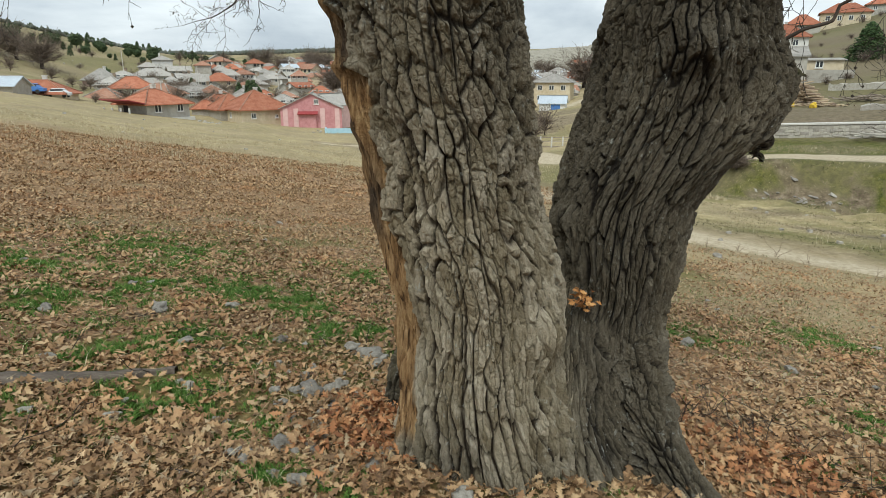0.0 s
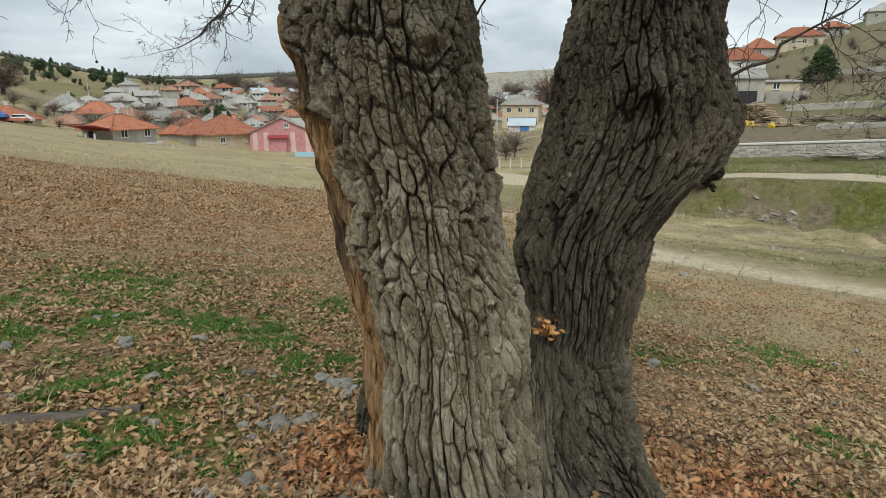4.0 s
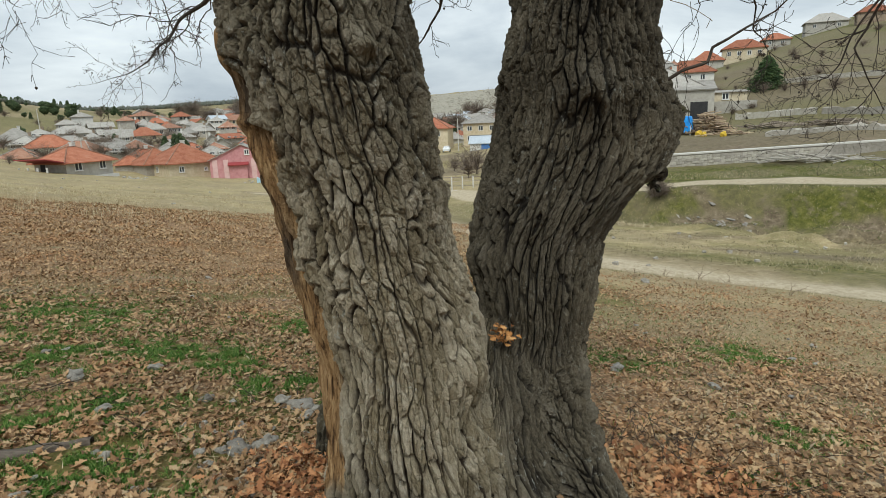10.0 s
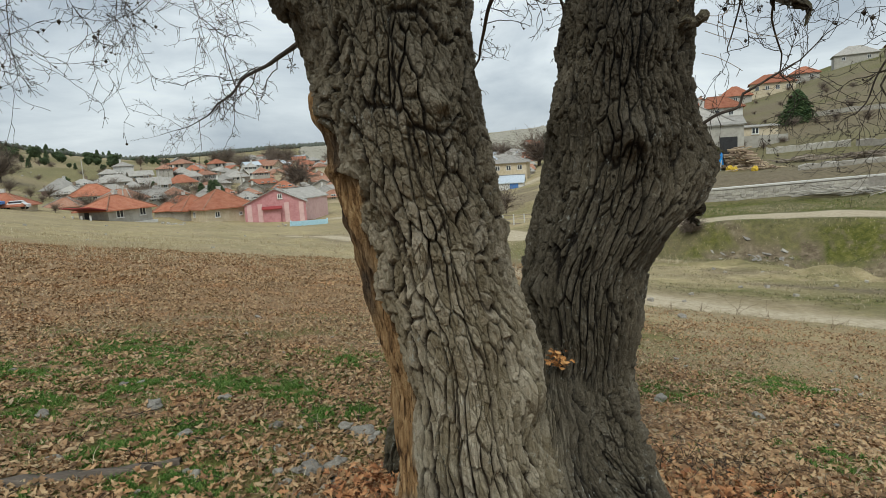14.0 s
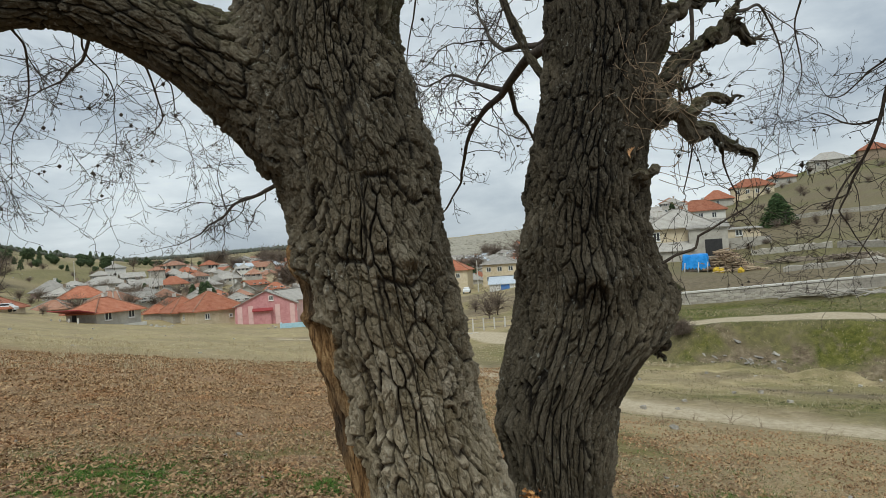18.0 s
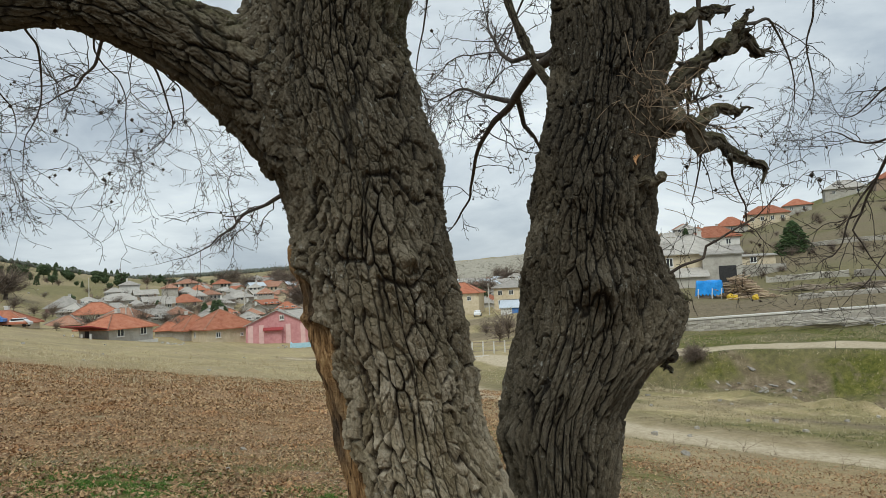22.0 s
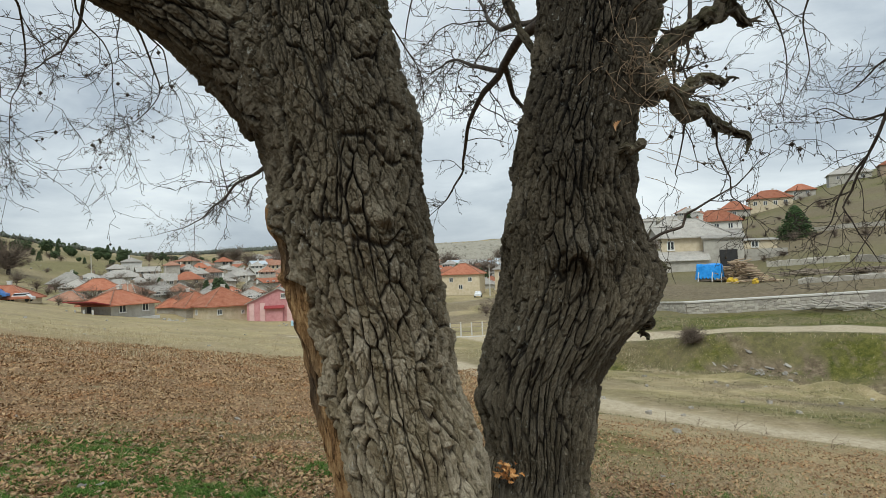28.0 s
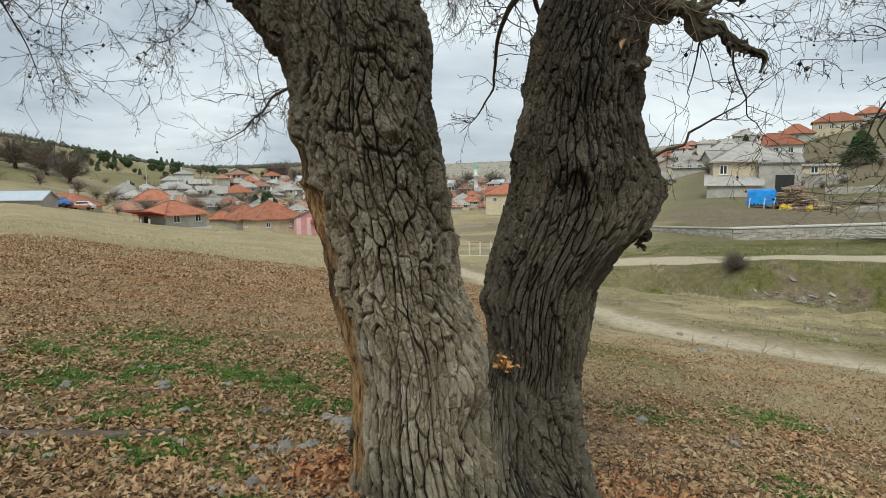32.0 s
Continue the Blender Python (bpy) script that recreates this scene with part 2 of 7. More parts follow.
def bark_build(n, b):
    fine = n.noise(70, 6, 0.6)
    mid = n.noise(13, 5, 0.65)
    big = n.noise(2.2, 3, 0.5)
    jig = n.node("MixRGB", Fac=0.12)
    n.put(n.obj((1, 1, 0.3)), jig.inputs[1])
    nz = n.node("TexNoise", Scale=18.0, Detail=4.0)
    n.nt.links.new(n.coord.outputs["Object"], nz.inputs["Vector"])
    n.put(nz.outputs["Color"], jig.inputs[2])
    chips = n.rng(n.voronoi(58, "DISTANCE_TO_EDGE", jig.outputs[0]), 0.0, 0.16)
    plate = n.ramp(fine, [(0.25, (0.245, 0.205, 0.138)), (0.5, (0.33, 0.285, 0.2)), (0.8, (0.42, 0.37, 0.275))])
    warm = n.ramp(mid, [(0.3, (0.24, 0.19, 0.122)), (0.5, (0.33, 0.285, 0.205)), (0.75, (0.42, 0.375, 0.29))])
    plate = n.mix(0.6, plate, warm)
    hs = n.node("HueSaturation", Color=plate)
    n.put(n.rng(n.attr("tone"), 0.15, 0.85, 0.72, 1.28), hs.inputs["Value"])
    n.put(n.rng(n.attr("tone"), 0.15, 0.85, 1.15, 0.85), hs.inputs["Saturation"])
    plate = hs.outputs["Color"]
    # inner bark brown, darkened further to paint shade into furrows and cracks
    inner_shade = n.ramp(fine, [(0.3, (0.022, 0.016, 0.011)), (0.75, (0.085, 0.062, 0.042))])
    col = n.mix(n.rng(n.attr("furrow"), 0.15, 0.6), inner_shade, plate)
    col = n.mix(n.rng(chips, 0, 1, 0.14, 0.0), col, inner_shade)
    # mask for dark algae and for shade painted onto stems and limbs
    algae_shade = n.math("MULTIPLY", n.attr("algae_shade"), n.rng(big, 0.2, 0.5, 0.6, 1.0))
    # near-black low end paints deep shade between the plates
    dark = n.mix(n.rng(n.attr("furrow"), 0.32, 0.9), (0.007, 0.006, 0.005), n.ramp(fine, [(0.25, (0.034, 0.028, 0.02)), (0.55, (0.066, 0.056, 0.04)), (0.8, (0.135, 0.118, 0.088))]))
    col = n.mix(algae_shade, col, dark)
    lich = n.math("MULTIPLY", n.rng(n.noise(30, 3, 0.7), 0.6, 0.7), n.rng(n.noise(4, 3), 0.48, 0.6))
    col = n.mix(n.math("MULTIPLY", lich, 0.6), col, (0.43, 0.45, 0.42))
    moss = n.math("MULTIPLY", n.attr("moss"), n.rng(mid, 0.4, 0.6))
    col = n.mix(moss, col, (0.14, 0.15, 0.04))
    grain = n.noise(1.0, 6, 0.65, n.obj((55, 55, 3.5)))
    wood = n.ramp(grain, [(0.36, (0.06, 0.033, 0.016)), (0.47, (0.28, 0.165, 0.075)), (0.66, (0.54, 0.37, 0.195))])
    wood = n.mix(n.rng(big, 0.55, 0.68), wood, n.ramp(grain, [(0.4, (0.03, 0.02, 0.013)), (0.7, (0.16, 0.115, 0.075))]))
    col = n.mix(n.attr("bare"), col, wood)
    n.put(col, b.inputs["Base Color"])
    fibre = n.noise(1.0, 6, 0.7, n.obj((75, 75, 22)))
    hgt = n.math("ADD", n.math("ADD", n.math("MULTIPLY", fine, 0.35), n.math("MULTIPLY", fibre, 1.0)), n.math("MULTIPLY", chips, 0.35))
    n.put(n.bump(hgt, 0.85, 0.014), b.inputs["Normal"])


BARK = material("oak_bark", bark_build, 0.92)
TWIG = material("twig_bark", lambda n, b: n.put(n.ramp(n.noise(30, 3), [(0.3, (0.022, 0.018, 0.015)), (0.7, (0.085, 0.068, 0.055))]), b.inputs["Base Color"]))
DRYTWIG = material("dry_twig_bark", lambda n, b: n.put(n.ramp(n.noise(30, 3), [(0.3, (0.16, 0.115, 0.075)), (0.7, (0.36, 0.28, 0.2))]), b.inputs["Base Color"]))


def ground_build(n, b):
    v = n.obj()
    fine, mid, big = n.noise(22, 6, 0.7), n.noise(3.1, 5, 0.6), n.noise(0.35, 4, 0.55)
    grit = n.noise(140, 4, 0.7)
    soil = n.ramp(fine, [(0.3, (0.05, 0.042, 0.028)), (0.7, (0.15, 0.125, 0.085))])
    soil = n.mix(0.35, soil, n.ramp(grit, [(0.3, (0.08, 0.06, 0.045)), (0.7, (0.32, 0.26, 0.2))]))
    cell = n.voronoi(38, "F1", v, "Color")
    leaf = n.ramp(cell, [(0.1, (0.2, 0.11, 0.055)), (0.4, (0.36, 0.205, 0.105)), (0.65, (0.47, 0.29, 0.155)), (0.9, (0.57, 0.42, 0.26))])
    leaf = n.mix(n.rng(n.voronoi(38, "F1", v), 0.25, 0.7, 0, 0.75), leaf, (0.1, 0.066, 0.038))
    leaf = n.mix(n.rng(n.noise(0.7, 5, 0.65), 0.5, 0.66, 0, 0.35), leaf, (0.4, 0.22, 0.105))
    litter = n.math("MULTIPLY", n.attr("leafy"), n.rng(mid, 0.28, 0.44))
    dry = n.ramp(fine, [(0.25, (0.25, 0.195, 0.095)), (0.55, (0.44, 0.36, 0.195)), (0.8, (0.61, 0.52, 0.315))])
    dry = n.mix(n.rng(n.noise(1.1, 6, 0.75), 0.42, 0.6, 0, 0.4), dry, n.ramp(fine, [(0.3, (0.15, 0.13, 0.06)), (0.7, (0.28, 0.255, 0.13))]))
    dry = n.mix(n.rng(big, 0.5, 0.62, 0, 0.5), dry, (0.36, 0.28, 0.185))
    dry = n.mix(n.rng(n.noise(0.8, 8, 0.82), 0.45, 0.6, 0, 0.6), dry, (0.27, 0.215, 0.12))
    dry = n.mix(n.rng(n.noise(2.3, 8, 0.82, n.obj((0.4, 1, 1))), 0.52, 0.64, 0, 0.6), dry, (0.62, 0.53, 0.33))
    dry = n.mix(n.rng(n.noise(5.5, 5, 0.8), 0.52, 0.7, 0, 0.55), dry, (0.17, 0.14, 0.075))
    col = n.mix(n.attr("dry"), soil, dry)
    green = n.ramp(n.math("ADD", n.math("MULTIPLY", fine, 0.5), n.math("MULTIPLY", mid, 0.5)), [(0.36, (0.03, 0.04, 0.008)), (0.5, (0.095, 0.1, 0.02)), (0.64, (0.2, 0.18, 0.055))])
    col = n.mix(litter, col, leaf)
    sand = n.ramp(n.noise(5, 8, 0.8), [(0.32, (0.27, 0.22, 0.145)), (0.5, (0.45, 0.38, 0.27)), (0.68, (0.58, 0.5, 0.375))])
    col = n.mix(n.attr("track"), col, sand)
    bare = n.ramp(n.noise(2.6, 8, 0.8), [(0.32, (0.05, 0.038, 0.024)), (0.5, (0.15, 0.115, 0.075)), (0.68, (0.3, 0.245, 0.175))])
    col = n.mix(n.math("MULTIPLY", n.attr("earth"), n.rng(n.noise(1.7, 8, 0.8), 0.34, 0.5, 0.45, 1.0)), col, bare)
    col = n.mix(n.math("MULTIPLY", n.attr("green"), n.rng(n.noise(1.3, 6, 0.75), 0.3, 0.46)), col, green)
    n.put(col, b.inputs["Base Color"])
    n.put(n.bump(n.math("ADD", fine, n.math("MULTIPLY", grit, 0.4)), 0.7, 0.03), b.inputs["Normal"])


GROUND = material("hillside_ground", ground_build, 0.95)


def simple(name, stops, scale=6.0, rough=0.85, vec=(1, 1, 1), bump=0.25, dist=0.02, jitter=0.0, metal=0.0):
    def build(n, b):
        v = n.obj(vec)
        col = n.ramp(n.math("ADD", n.math("MULTIPLY", n.noise(scale, 6, 0.65, v), 0.65), n.math("MULTIPLY", n.noise(scale * 0.13, 3, 0.5, v), 0.35)),
                     [(0.3 + 0.4 * i / max(1, len(stops) - 1), c) for i, c in enumerate(stops)])
        if jitter:
            hs = n.node("HueSaturation", Color=col)
            n.put(n.rng(n.random(), 0, 1, 1 - jitter, 1 + jitter), hs.inputs["Value"])
            n.put(n.rng(n.random(), 0, 1, 0.5 - jitter * 0.04, 0.5 + jitter * 0.04), hs.inputs["Hue"])
            col = hs.outputs["Color"]
        n.put(col, b.inputs["Base Color"])
        b.inputs["Metallic"].default_value = metal
        if bump:
            n.put(n.bump(n.noise(scale * 3, 4, 0.6, v), bump, dist), b.inputs["Normal"])
    return material(name, build, rough)


def leaf_build(n, b):
    col = n.ramp(n.island(), [(0.0, (0.085, 0.05, 0.03)), (0.3, (0.2, 0.115, 0.06)), (0.6, (0.34, 0.21, 0.112)), (0.9, (0.5, 0.36, 0.205)), (1.0, (0.3, 0.255, 0.18))])
    rust = n.ramp(n.island(), [(0.0, (0.15, 0.06, 0.028)), (0.5, (0.42, 0.19, 0.08)), (1.0, (0.58, 0.33, 0.16))])
    col = n.mix(n.rng(n.noise(0.9, 4, 0.6), 0.5, 0.66, 0.03, 0.6), col, rust)
    col = n.mix(n.rng(n.noise(60, 3), 0.35, 0.7, 0, 0.5), col, (0.3, 0.2, 0.1))
    n.put(col, b.inputs["Base Color"])
    n.put(n.bump(n.noise(120, 3), 0.3, 0.003), b.inputs["Normal"])


def leaf_one_build(n, b):
    col = n.ramp(n.random(), [(0.0, (0.26, 0.115, 0.05)), (0.4, (0.45, 0.25, 0.115)), (0.75, (0.57, 0.355, 0.18)), (1.0, (0.68, 0.5, 0.3))])
    col = n.mix(n.rng(n.noise(60, 3), 0.35, 0.7, 0, 0.5), col, (0.27, 0.14, 0.07))
    n.put(col, b.inputs["Base Color"])
    n.put(n.bump(n.noise(120, 3), 0.3, 0.003), b.inputs["Normal"])


LEAF = material("dry_oak_leaf", leaf_build, 0.7)
LEAF_ONE = material("single_dry_oak_leaf", leaf_one_build, 0.7)
GRASS = material("green_grass", lambda n, b: n.put(n.ramp(n.island(), [(0.0, (0.035, 0.09, 0.012)), (0.6, (0.09, 0.2, 0.03)), (1.0, (0.22, 0.27, 0.08))]), b.inputs["Base Color"]), 0.7)
STRAW = material("dry_grass", lambda n, b: n.put(n.ramp(n.island(), [(0.0, (0.3, 0.23, 0.13)), (0.5, (0.45, 0.38, 0.24)), (1.0, (0.6, 0.53, 0.38))]), b.inputs["Base Color"]), 0.8)
STONE = simple("field_stone", [(0.14, 0.13, 0.11), (0.28, 0.262, 0.23), (0.46, 0.435, 0.39)], 20, 0.9, bump=0.6, dist=0.01, jitter=0.25)
WALLSTONE = simple("wall_stone", [(0.22, 0.2, 0.17), (0.36, 0.335, 0.29), (0.48, 0.455, 0.41)], 5, 0.9, bump=0.6, dist=0.03, jitter=0.22)

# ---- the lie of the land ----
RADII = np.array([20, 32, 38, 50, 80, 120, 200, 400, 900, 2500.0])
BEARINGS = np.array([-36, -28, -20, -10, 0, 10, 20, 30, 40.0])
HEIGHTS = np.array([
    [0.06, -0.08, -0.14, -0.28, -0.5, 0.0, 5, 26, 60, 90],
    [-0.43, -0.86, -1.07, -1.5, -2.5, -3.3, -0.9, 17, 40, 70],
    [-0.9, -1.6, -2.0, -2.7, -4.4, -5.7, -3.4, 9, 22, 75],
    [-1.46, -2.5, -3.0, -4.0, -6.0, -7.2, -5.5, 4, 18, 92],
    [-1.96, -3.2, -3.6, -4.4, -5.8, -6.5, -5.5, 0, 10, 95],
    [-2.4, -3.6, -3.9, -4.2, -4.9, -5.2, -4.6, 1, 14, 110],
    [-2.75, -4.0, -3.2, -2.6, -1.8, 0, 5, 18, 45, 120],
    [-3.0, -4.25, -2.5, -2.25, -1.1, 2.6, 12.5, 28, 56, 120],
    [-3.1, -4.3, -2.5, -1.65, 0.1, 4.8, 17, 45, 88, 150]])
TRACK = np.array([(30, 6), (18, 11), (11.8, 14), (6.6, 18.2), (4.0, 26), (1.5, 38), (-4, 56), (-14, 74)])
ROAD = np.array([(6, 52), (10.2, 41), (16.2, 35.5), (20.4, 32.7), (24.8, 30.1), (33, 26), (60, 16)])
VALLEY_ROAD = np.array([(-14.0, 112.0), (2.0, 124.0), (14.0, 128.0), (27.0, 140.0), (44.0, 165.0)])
WALL_LINE = np.array([(17.0, 64.0), (20.4, 43.4), (31, 39.5), (48, 33)])


def line_dist(x, y, line):
    best = np.full(np.shape(x), 1e9)
    for a, b in zip(line[:-1], line[1:]):
        d = b - a
        t = np.clip(((x - a[0]) * d[0] + (y - a[1]) * d[1]) / (d @ d), 0, 1)
        best = np.minimum(best, np.hypot(x - a[0] - t * d[0], y - a[1] - t * d[1]))
    return best


def behind_wall(x, y):
    """Metres behind the retaining wall's line, negative in front of it."""
    c = WALL_LINE[1]
    d1, d2 = WALL_LINE[0] - c, WALL_LINE[2] - c
    n1 = np.array([d1[1], -d1[0]]) / np.hypot(*d1)
    n2 = np.array([-d2[1], d2[0]]) / np.hypot(*d2)
    return np.minimum((x - c[0]) * n1[0] + (y - c[1]) * n1[1], (x - c[0]) * n2[0] + (y - c[1]) * n2[1])


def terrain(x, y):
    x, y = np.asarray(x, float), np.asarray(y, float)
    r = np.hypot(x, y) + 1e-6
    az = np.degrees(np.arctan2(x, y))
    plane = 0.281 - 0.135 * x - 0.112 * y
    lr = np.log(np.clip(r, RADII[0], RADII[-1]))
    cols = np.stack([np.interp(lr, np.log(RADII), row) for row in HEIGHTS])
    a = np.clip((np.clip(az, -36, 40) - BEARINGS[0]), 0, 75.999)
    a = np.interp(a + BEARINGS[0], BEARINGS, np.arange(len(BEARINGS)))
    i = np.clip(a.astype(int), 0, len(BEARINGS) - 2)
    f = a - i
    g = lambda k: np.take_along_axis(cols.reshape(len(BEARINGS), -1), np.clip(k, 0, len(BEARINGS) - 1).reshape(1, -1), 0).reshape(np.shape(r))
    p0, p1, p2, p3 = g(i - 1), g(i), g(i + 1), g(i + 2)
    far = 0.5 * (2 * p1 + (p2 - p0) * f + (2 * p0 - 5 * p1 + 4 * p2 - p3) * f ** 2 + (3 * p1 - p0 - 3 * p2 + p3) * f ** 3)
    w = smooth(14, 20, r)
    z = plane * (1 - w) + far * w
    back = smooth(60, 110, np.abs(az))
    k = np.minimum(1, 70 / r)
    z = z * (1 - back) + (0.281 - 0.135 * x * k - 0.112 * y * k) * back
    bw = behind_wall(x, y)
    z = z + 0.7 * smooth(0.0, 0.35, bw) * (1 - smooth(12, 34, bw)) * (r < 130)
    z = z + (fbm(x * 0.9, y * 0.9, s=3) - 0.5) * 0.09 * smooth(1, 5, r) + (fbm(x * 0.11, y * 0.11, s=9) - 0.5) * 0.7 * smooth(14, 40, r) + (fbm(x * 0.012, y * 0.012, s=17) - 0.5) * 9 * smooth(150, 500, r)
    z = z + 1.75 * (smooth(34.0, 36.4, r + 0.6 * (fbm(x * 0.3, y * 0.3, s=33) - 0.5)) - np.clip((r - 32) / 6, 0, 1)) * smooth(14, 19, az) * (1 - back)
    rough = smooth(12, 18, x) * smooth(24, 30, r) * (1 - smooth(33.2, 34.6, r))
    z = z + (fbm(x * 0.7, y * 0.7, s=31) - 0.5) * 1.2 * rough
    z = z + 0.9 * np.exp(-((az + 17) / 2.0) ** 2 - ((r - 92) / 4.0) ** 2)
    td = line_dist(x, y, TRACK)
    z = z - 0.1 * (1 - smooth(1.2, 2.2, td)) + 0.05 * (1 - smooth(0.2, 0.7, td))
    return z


def tz(x, y):
    return float(terrain(np.array([x]), np.array([y]))[0])


def at(bearing, r):
    a = radians(bearing)
    x, y = r * math.sin(a), r * math.cos(a)
    return x, y, tz(x, y)


PATCHES = [(-2.3, 4.5, 0.35), (-1.05, 4.4, 0.4), (-1.35, 2.55, 0.2), (-1.75, 2.3, 0.16), (-0.35, 1.95, 0.1), (-2.9, 5.9, 0.5), (-0.5, 3.9, 0.25), (-2.66, 3.76, 0.45), (-2.48, 5.35, 0.6), (-0.77, 5.54, 0.5), (-1.86, 3.14, 0.26), (-1.47, 3.4, 0.24), (-0.87, 2.36, 0.17), (-0.65, 2.0, 0.14), (-1.25, 2.31, 0.14), (2.68, 3.38, 0.3),
           (-0.84, 3.79, 0.25), (-1.85, 2.87, 0.24), (1.93, 2.61, 0.2), (-1.6, 4.6, 0.5), (-3.4, 4.6, 0.5), (-1.2, 2.9, 0.2), (0.62, 2.1, 0.09), (3.6, 5.4, 0.5), (2.2, 5.0, 0.3)]


def patch_mask(x, y):
    g = np.zeros(np.shape(x))
    for px, py, pr in PATCHES:
        g = np.maximum(g, 1 - smooth(pr * 0.4, pr, np.hypot(x - px, y - py) + 0.9 * pr * (fbm(x * 7, y * 7, s=77) - 0.3)))
    return g


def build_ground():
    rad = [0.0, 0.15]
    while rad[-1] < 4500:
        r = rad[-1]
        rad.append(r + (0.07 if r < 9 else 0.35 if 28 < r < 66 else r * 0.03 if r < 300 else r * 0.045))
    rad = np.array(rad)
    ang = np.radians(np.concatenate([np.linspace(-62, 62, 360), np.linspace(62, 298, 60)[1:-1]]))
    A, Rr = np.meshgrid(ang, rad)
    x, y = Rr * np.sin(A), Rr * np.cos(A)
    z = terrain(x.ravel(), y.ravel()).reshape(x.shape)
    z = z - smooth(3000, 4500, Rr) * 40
    x, y, r = x.ravel(), y.ravel(), Rr.ravel()
    az = np.degrees(np.arctan2(x, y))
    edge = 21 + 8 * smooth(0, 30, -az) - 9 * smooth(2, 16, az) + 5 * (fbm(x * 0.3, y * 0.3, s=5) - 0.5)
    leafy = 1 - 0.97 * smooth(edge - 6, edge + 8, r)
    leafy = leafy * (1 - 0.55 * smooth(4, 9, r) * smooth(8, 18, az))
    td, rd = line_dist(x, y, TRACK), line_dist(x, y, ROAD)
    wob = 0.5 * (fbm(x * 0.8, y * 0.8, s=8) - 0.5)
    wide = wob * 1.6 + 0.5 * (fbm(x * 3, y * 3, s=18) - 0.5)
    track = np.maximum(0.95 * (1 - smooth(0.45, 1.6, td + wide)), 0.95 * (1 - smooth(1.35, 1.8, rd + 0.35 * wob)))
    track = np.maximum(track, 0.95 * (1 - smooth(1.6, 3.0, line_dist(x, y, VALLEY_ROAD))))
    earth = 0.6 * smooth(0.54, 0.64, fbm(x * 0.35, y * 0.35, s=21, octaves=5)) * smooth(24, 30, r) * smooth(10, 16, az) * (1 - smooth(36.5, 38, r))
    lines = smooth(0.6, 0.7, vnoise(td * 0.55 + 0.6 * fbm(x * 0.1, y * 0.1, s=91), x * 0.04, s=92)) * smooth(2.5, 4, td) * (1 - smooth(14, 20, td)) * smooth(12, 18, r) * smooth(2, 10, az)
    earth = np.maximum(earth, 0.95 * lines)
    face = smooth(33.4, 34.2, r) * (1 - smooth(35.6, 36.6, r)) * smooth(16, 22, az)
    crag = face * (1 - smooth(34.7, 35.4, r + 1.2 * (fbm(x * 0.4, y * 0.4, s=36) - 0.5))) * smooth(23, 29, az) * smooth(0.46, 0.54, fbm(x * 0.8, y * 0.8, s=35))
    earth = np.maximum(earth, crag)
    earth = np.maximum(earth, 0.75 * smooth(55, 66, r) * (1 - smooth(120, 150, r)) * smooth(-4, 2, az) * (1 - smooth(12, 18, az)) * smooth(0.42, 0.52, fbm(x * 0.12, y * 0.12, s=54)))
    bw = behind_wall(x, y)
    earth = np.maximum(earth, 0.85 * smooth(0.2, 3, bw) * (1 - smooth(60, 75, r)) * (r < 120))
    earth = np.maximum(earth, 0.5 * (1 - smooth(2, 3.4, td + 2 * wob)) * (1 - track))
    near_green = smooth(0.5, 0.62, fbm(x * 0.8, y * 0.8, s=41)) * (1 - smooth(6, 10, r)) * smooth(-1, 0.5, -x + 0.5)
    near_green = np.maximum(0.8 * near_green, patch_mask(x, y) * (r < 9))
    green = np.maximum((0.6 + 0.4 * smooth(0.4, 0.6, fbm(x * 0.5, y * 0.5, s=57))) * smooth(33, 34.5, r) * (1 - smooth(46, 50, r)) * smooth(12, 18, az), near_green)
    green = np.maximum(green, smooth(60, 90, r) * smooth(16, 26, az) * (0.4 + 0.5 * smooth(0.42, 0.56, fbm(x * 0.025, y * 0.025, s=51))))
    earth = np.maximum(earth, 0.7 * smooth(90, 110, r) * (1 - smooth(260, 330, r)) * smooth(18, 28, az) * smooth(0.44, 0.54, fbm(x * 0.012, r * 0.06, s=53)))
    green = np.maximum(green, (0.1 + 0.3 * smooth(-2, 8, az) + 0.5 * smooth(4, 12, az) * (1 - smooth(34, 44, r))) * smooth(0.42, 0.58, fbm(x * 0.15, y * 0.15, s=52)) * smooth(6, 10, r))
    green = np.maximum(green, 0.6 * smooth(125, 180, r) * (1 - smooth(14, 22, az)) * smooth(0.38, 0.6, fbm(x * 0.03, y * 0.03, s=58)))
    green = np.maximum(green, 0.45 * smooth(11, 18, az) * smooth(19, 24, r) * (1 - smooth(90, 130, r)) * smooth(0.36, 0.5, fbm(x * 0.25, y * 0.6, s=59)))
    green = green * (1 - crag) * (1 - track) * (1 - 0.85 * earth)
    dry = smooth(6 - 2.5 * smooth(8, 16, az), 11 - 3.5 * smooth(8, 16, az), r) * (0.75 + 0.25 * smooth(0.4, 0.6, fbm(x * 0.2, y * 0.2, s=61)))
    dry = dry * (1 - 0.72 * smooth(16, 22, az) * smooth(32.5, 34, r)) * (1 - 0.25 * smooth(-14, -24, az) * smooth(120, 200, r))
    m = Mesh()
    nu = len(ang)
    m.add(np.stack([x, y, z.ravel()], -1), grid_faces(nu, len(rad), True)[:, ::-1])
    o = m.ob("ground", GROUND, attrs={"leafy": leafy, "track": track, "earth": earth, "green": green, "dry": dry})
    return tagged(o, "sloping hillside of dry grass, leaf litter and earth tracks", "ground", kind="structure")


build_ground()

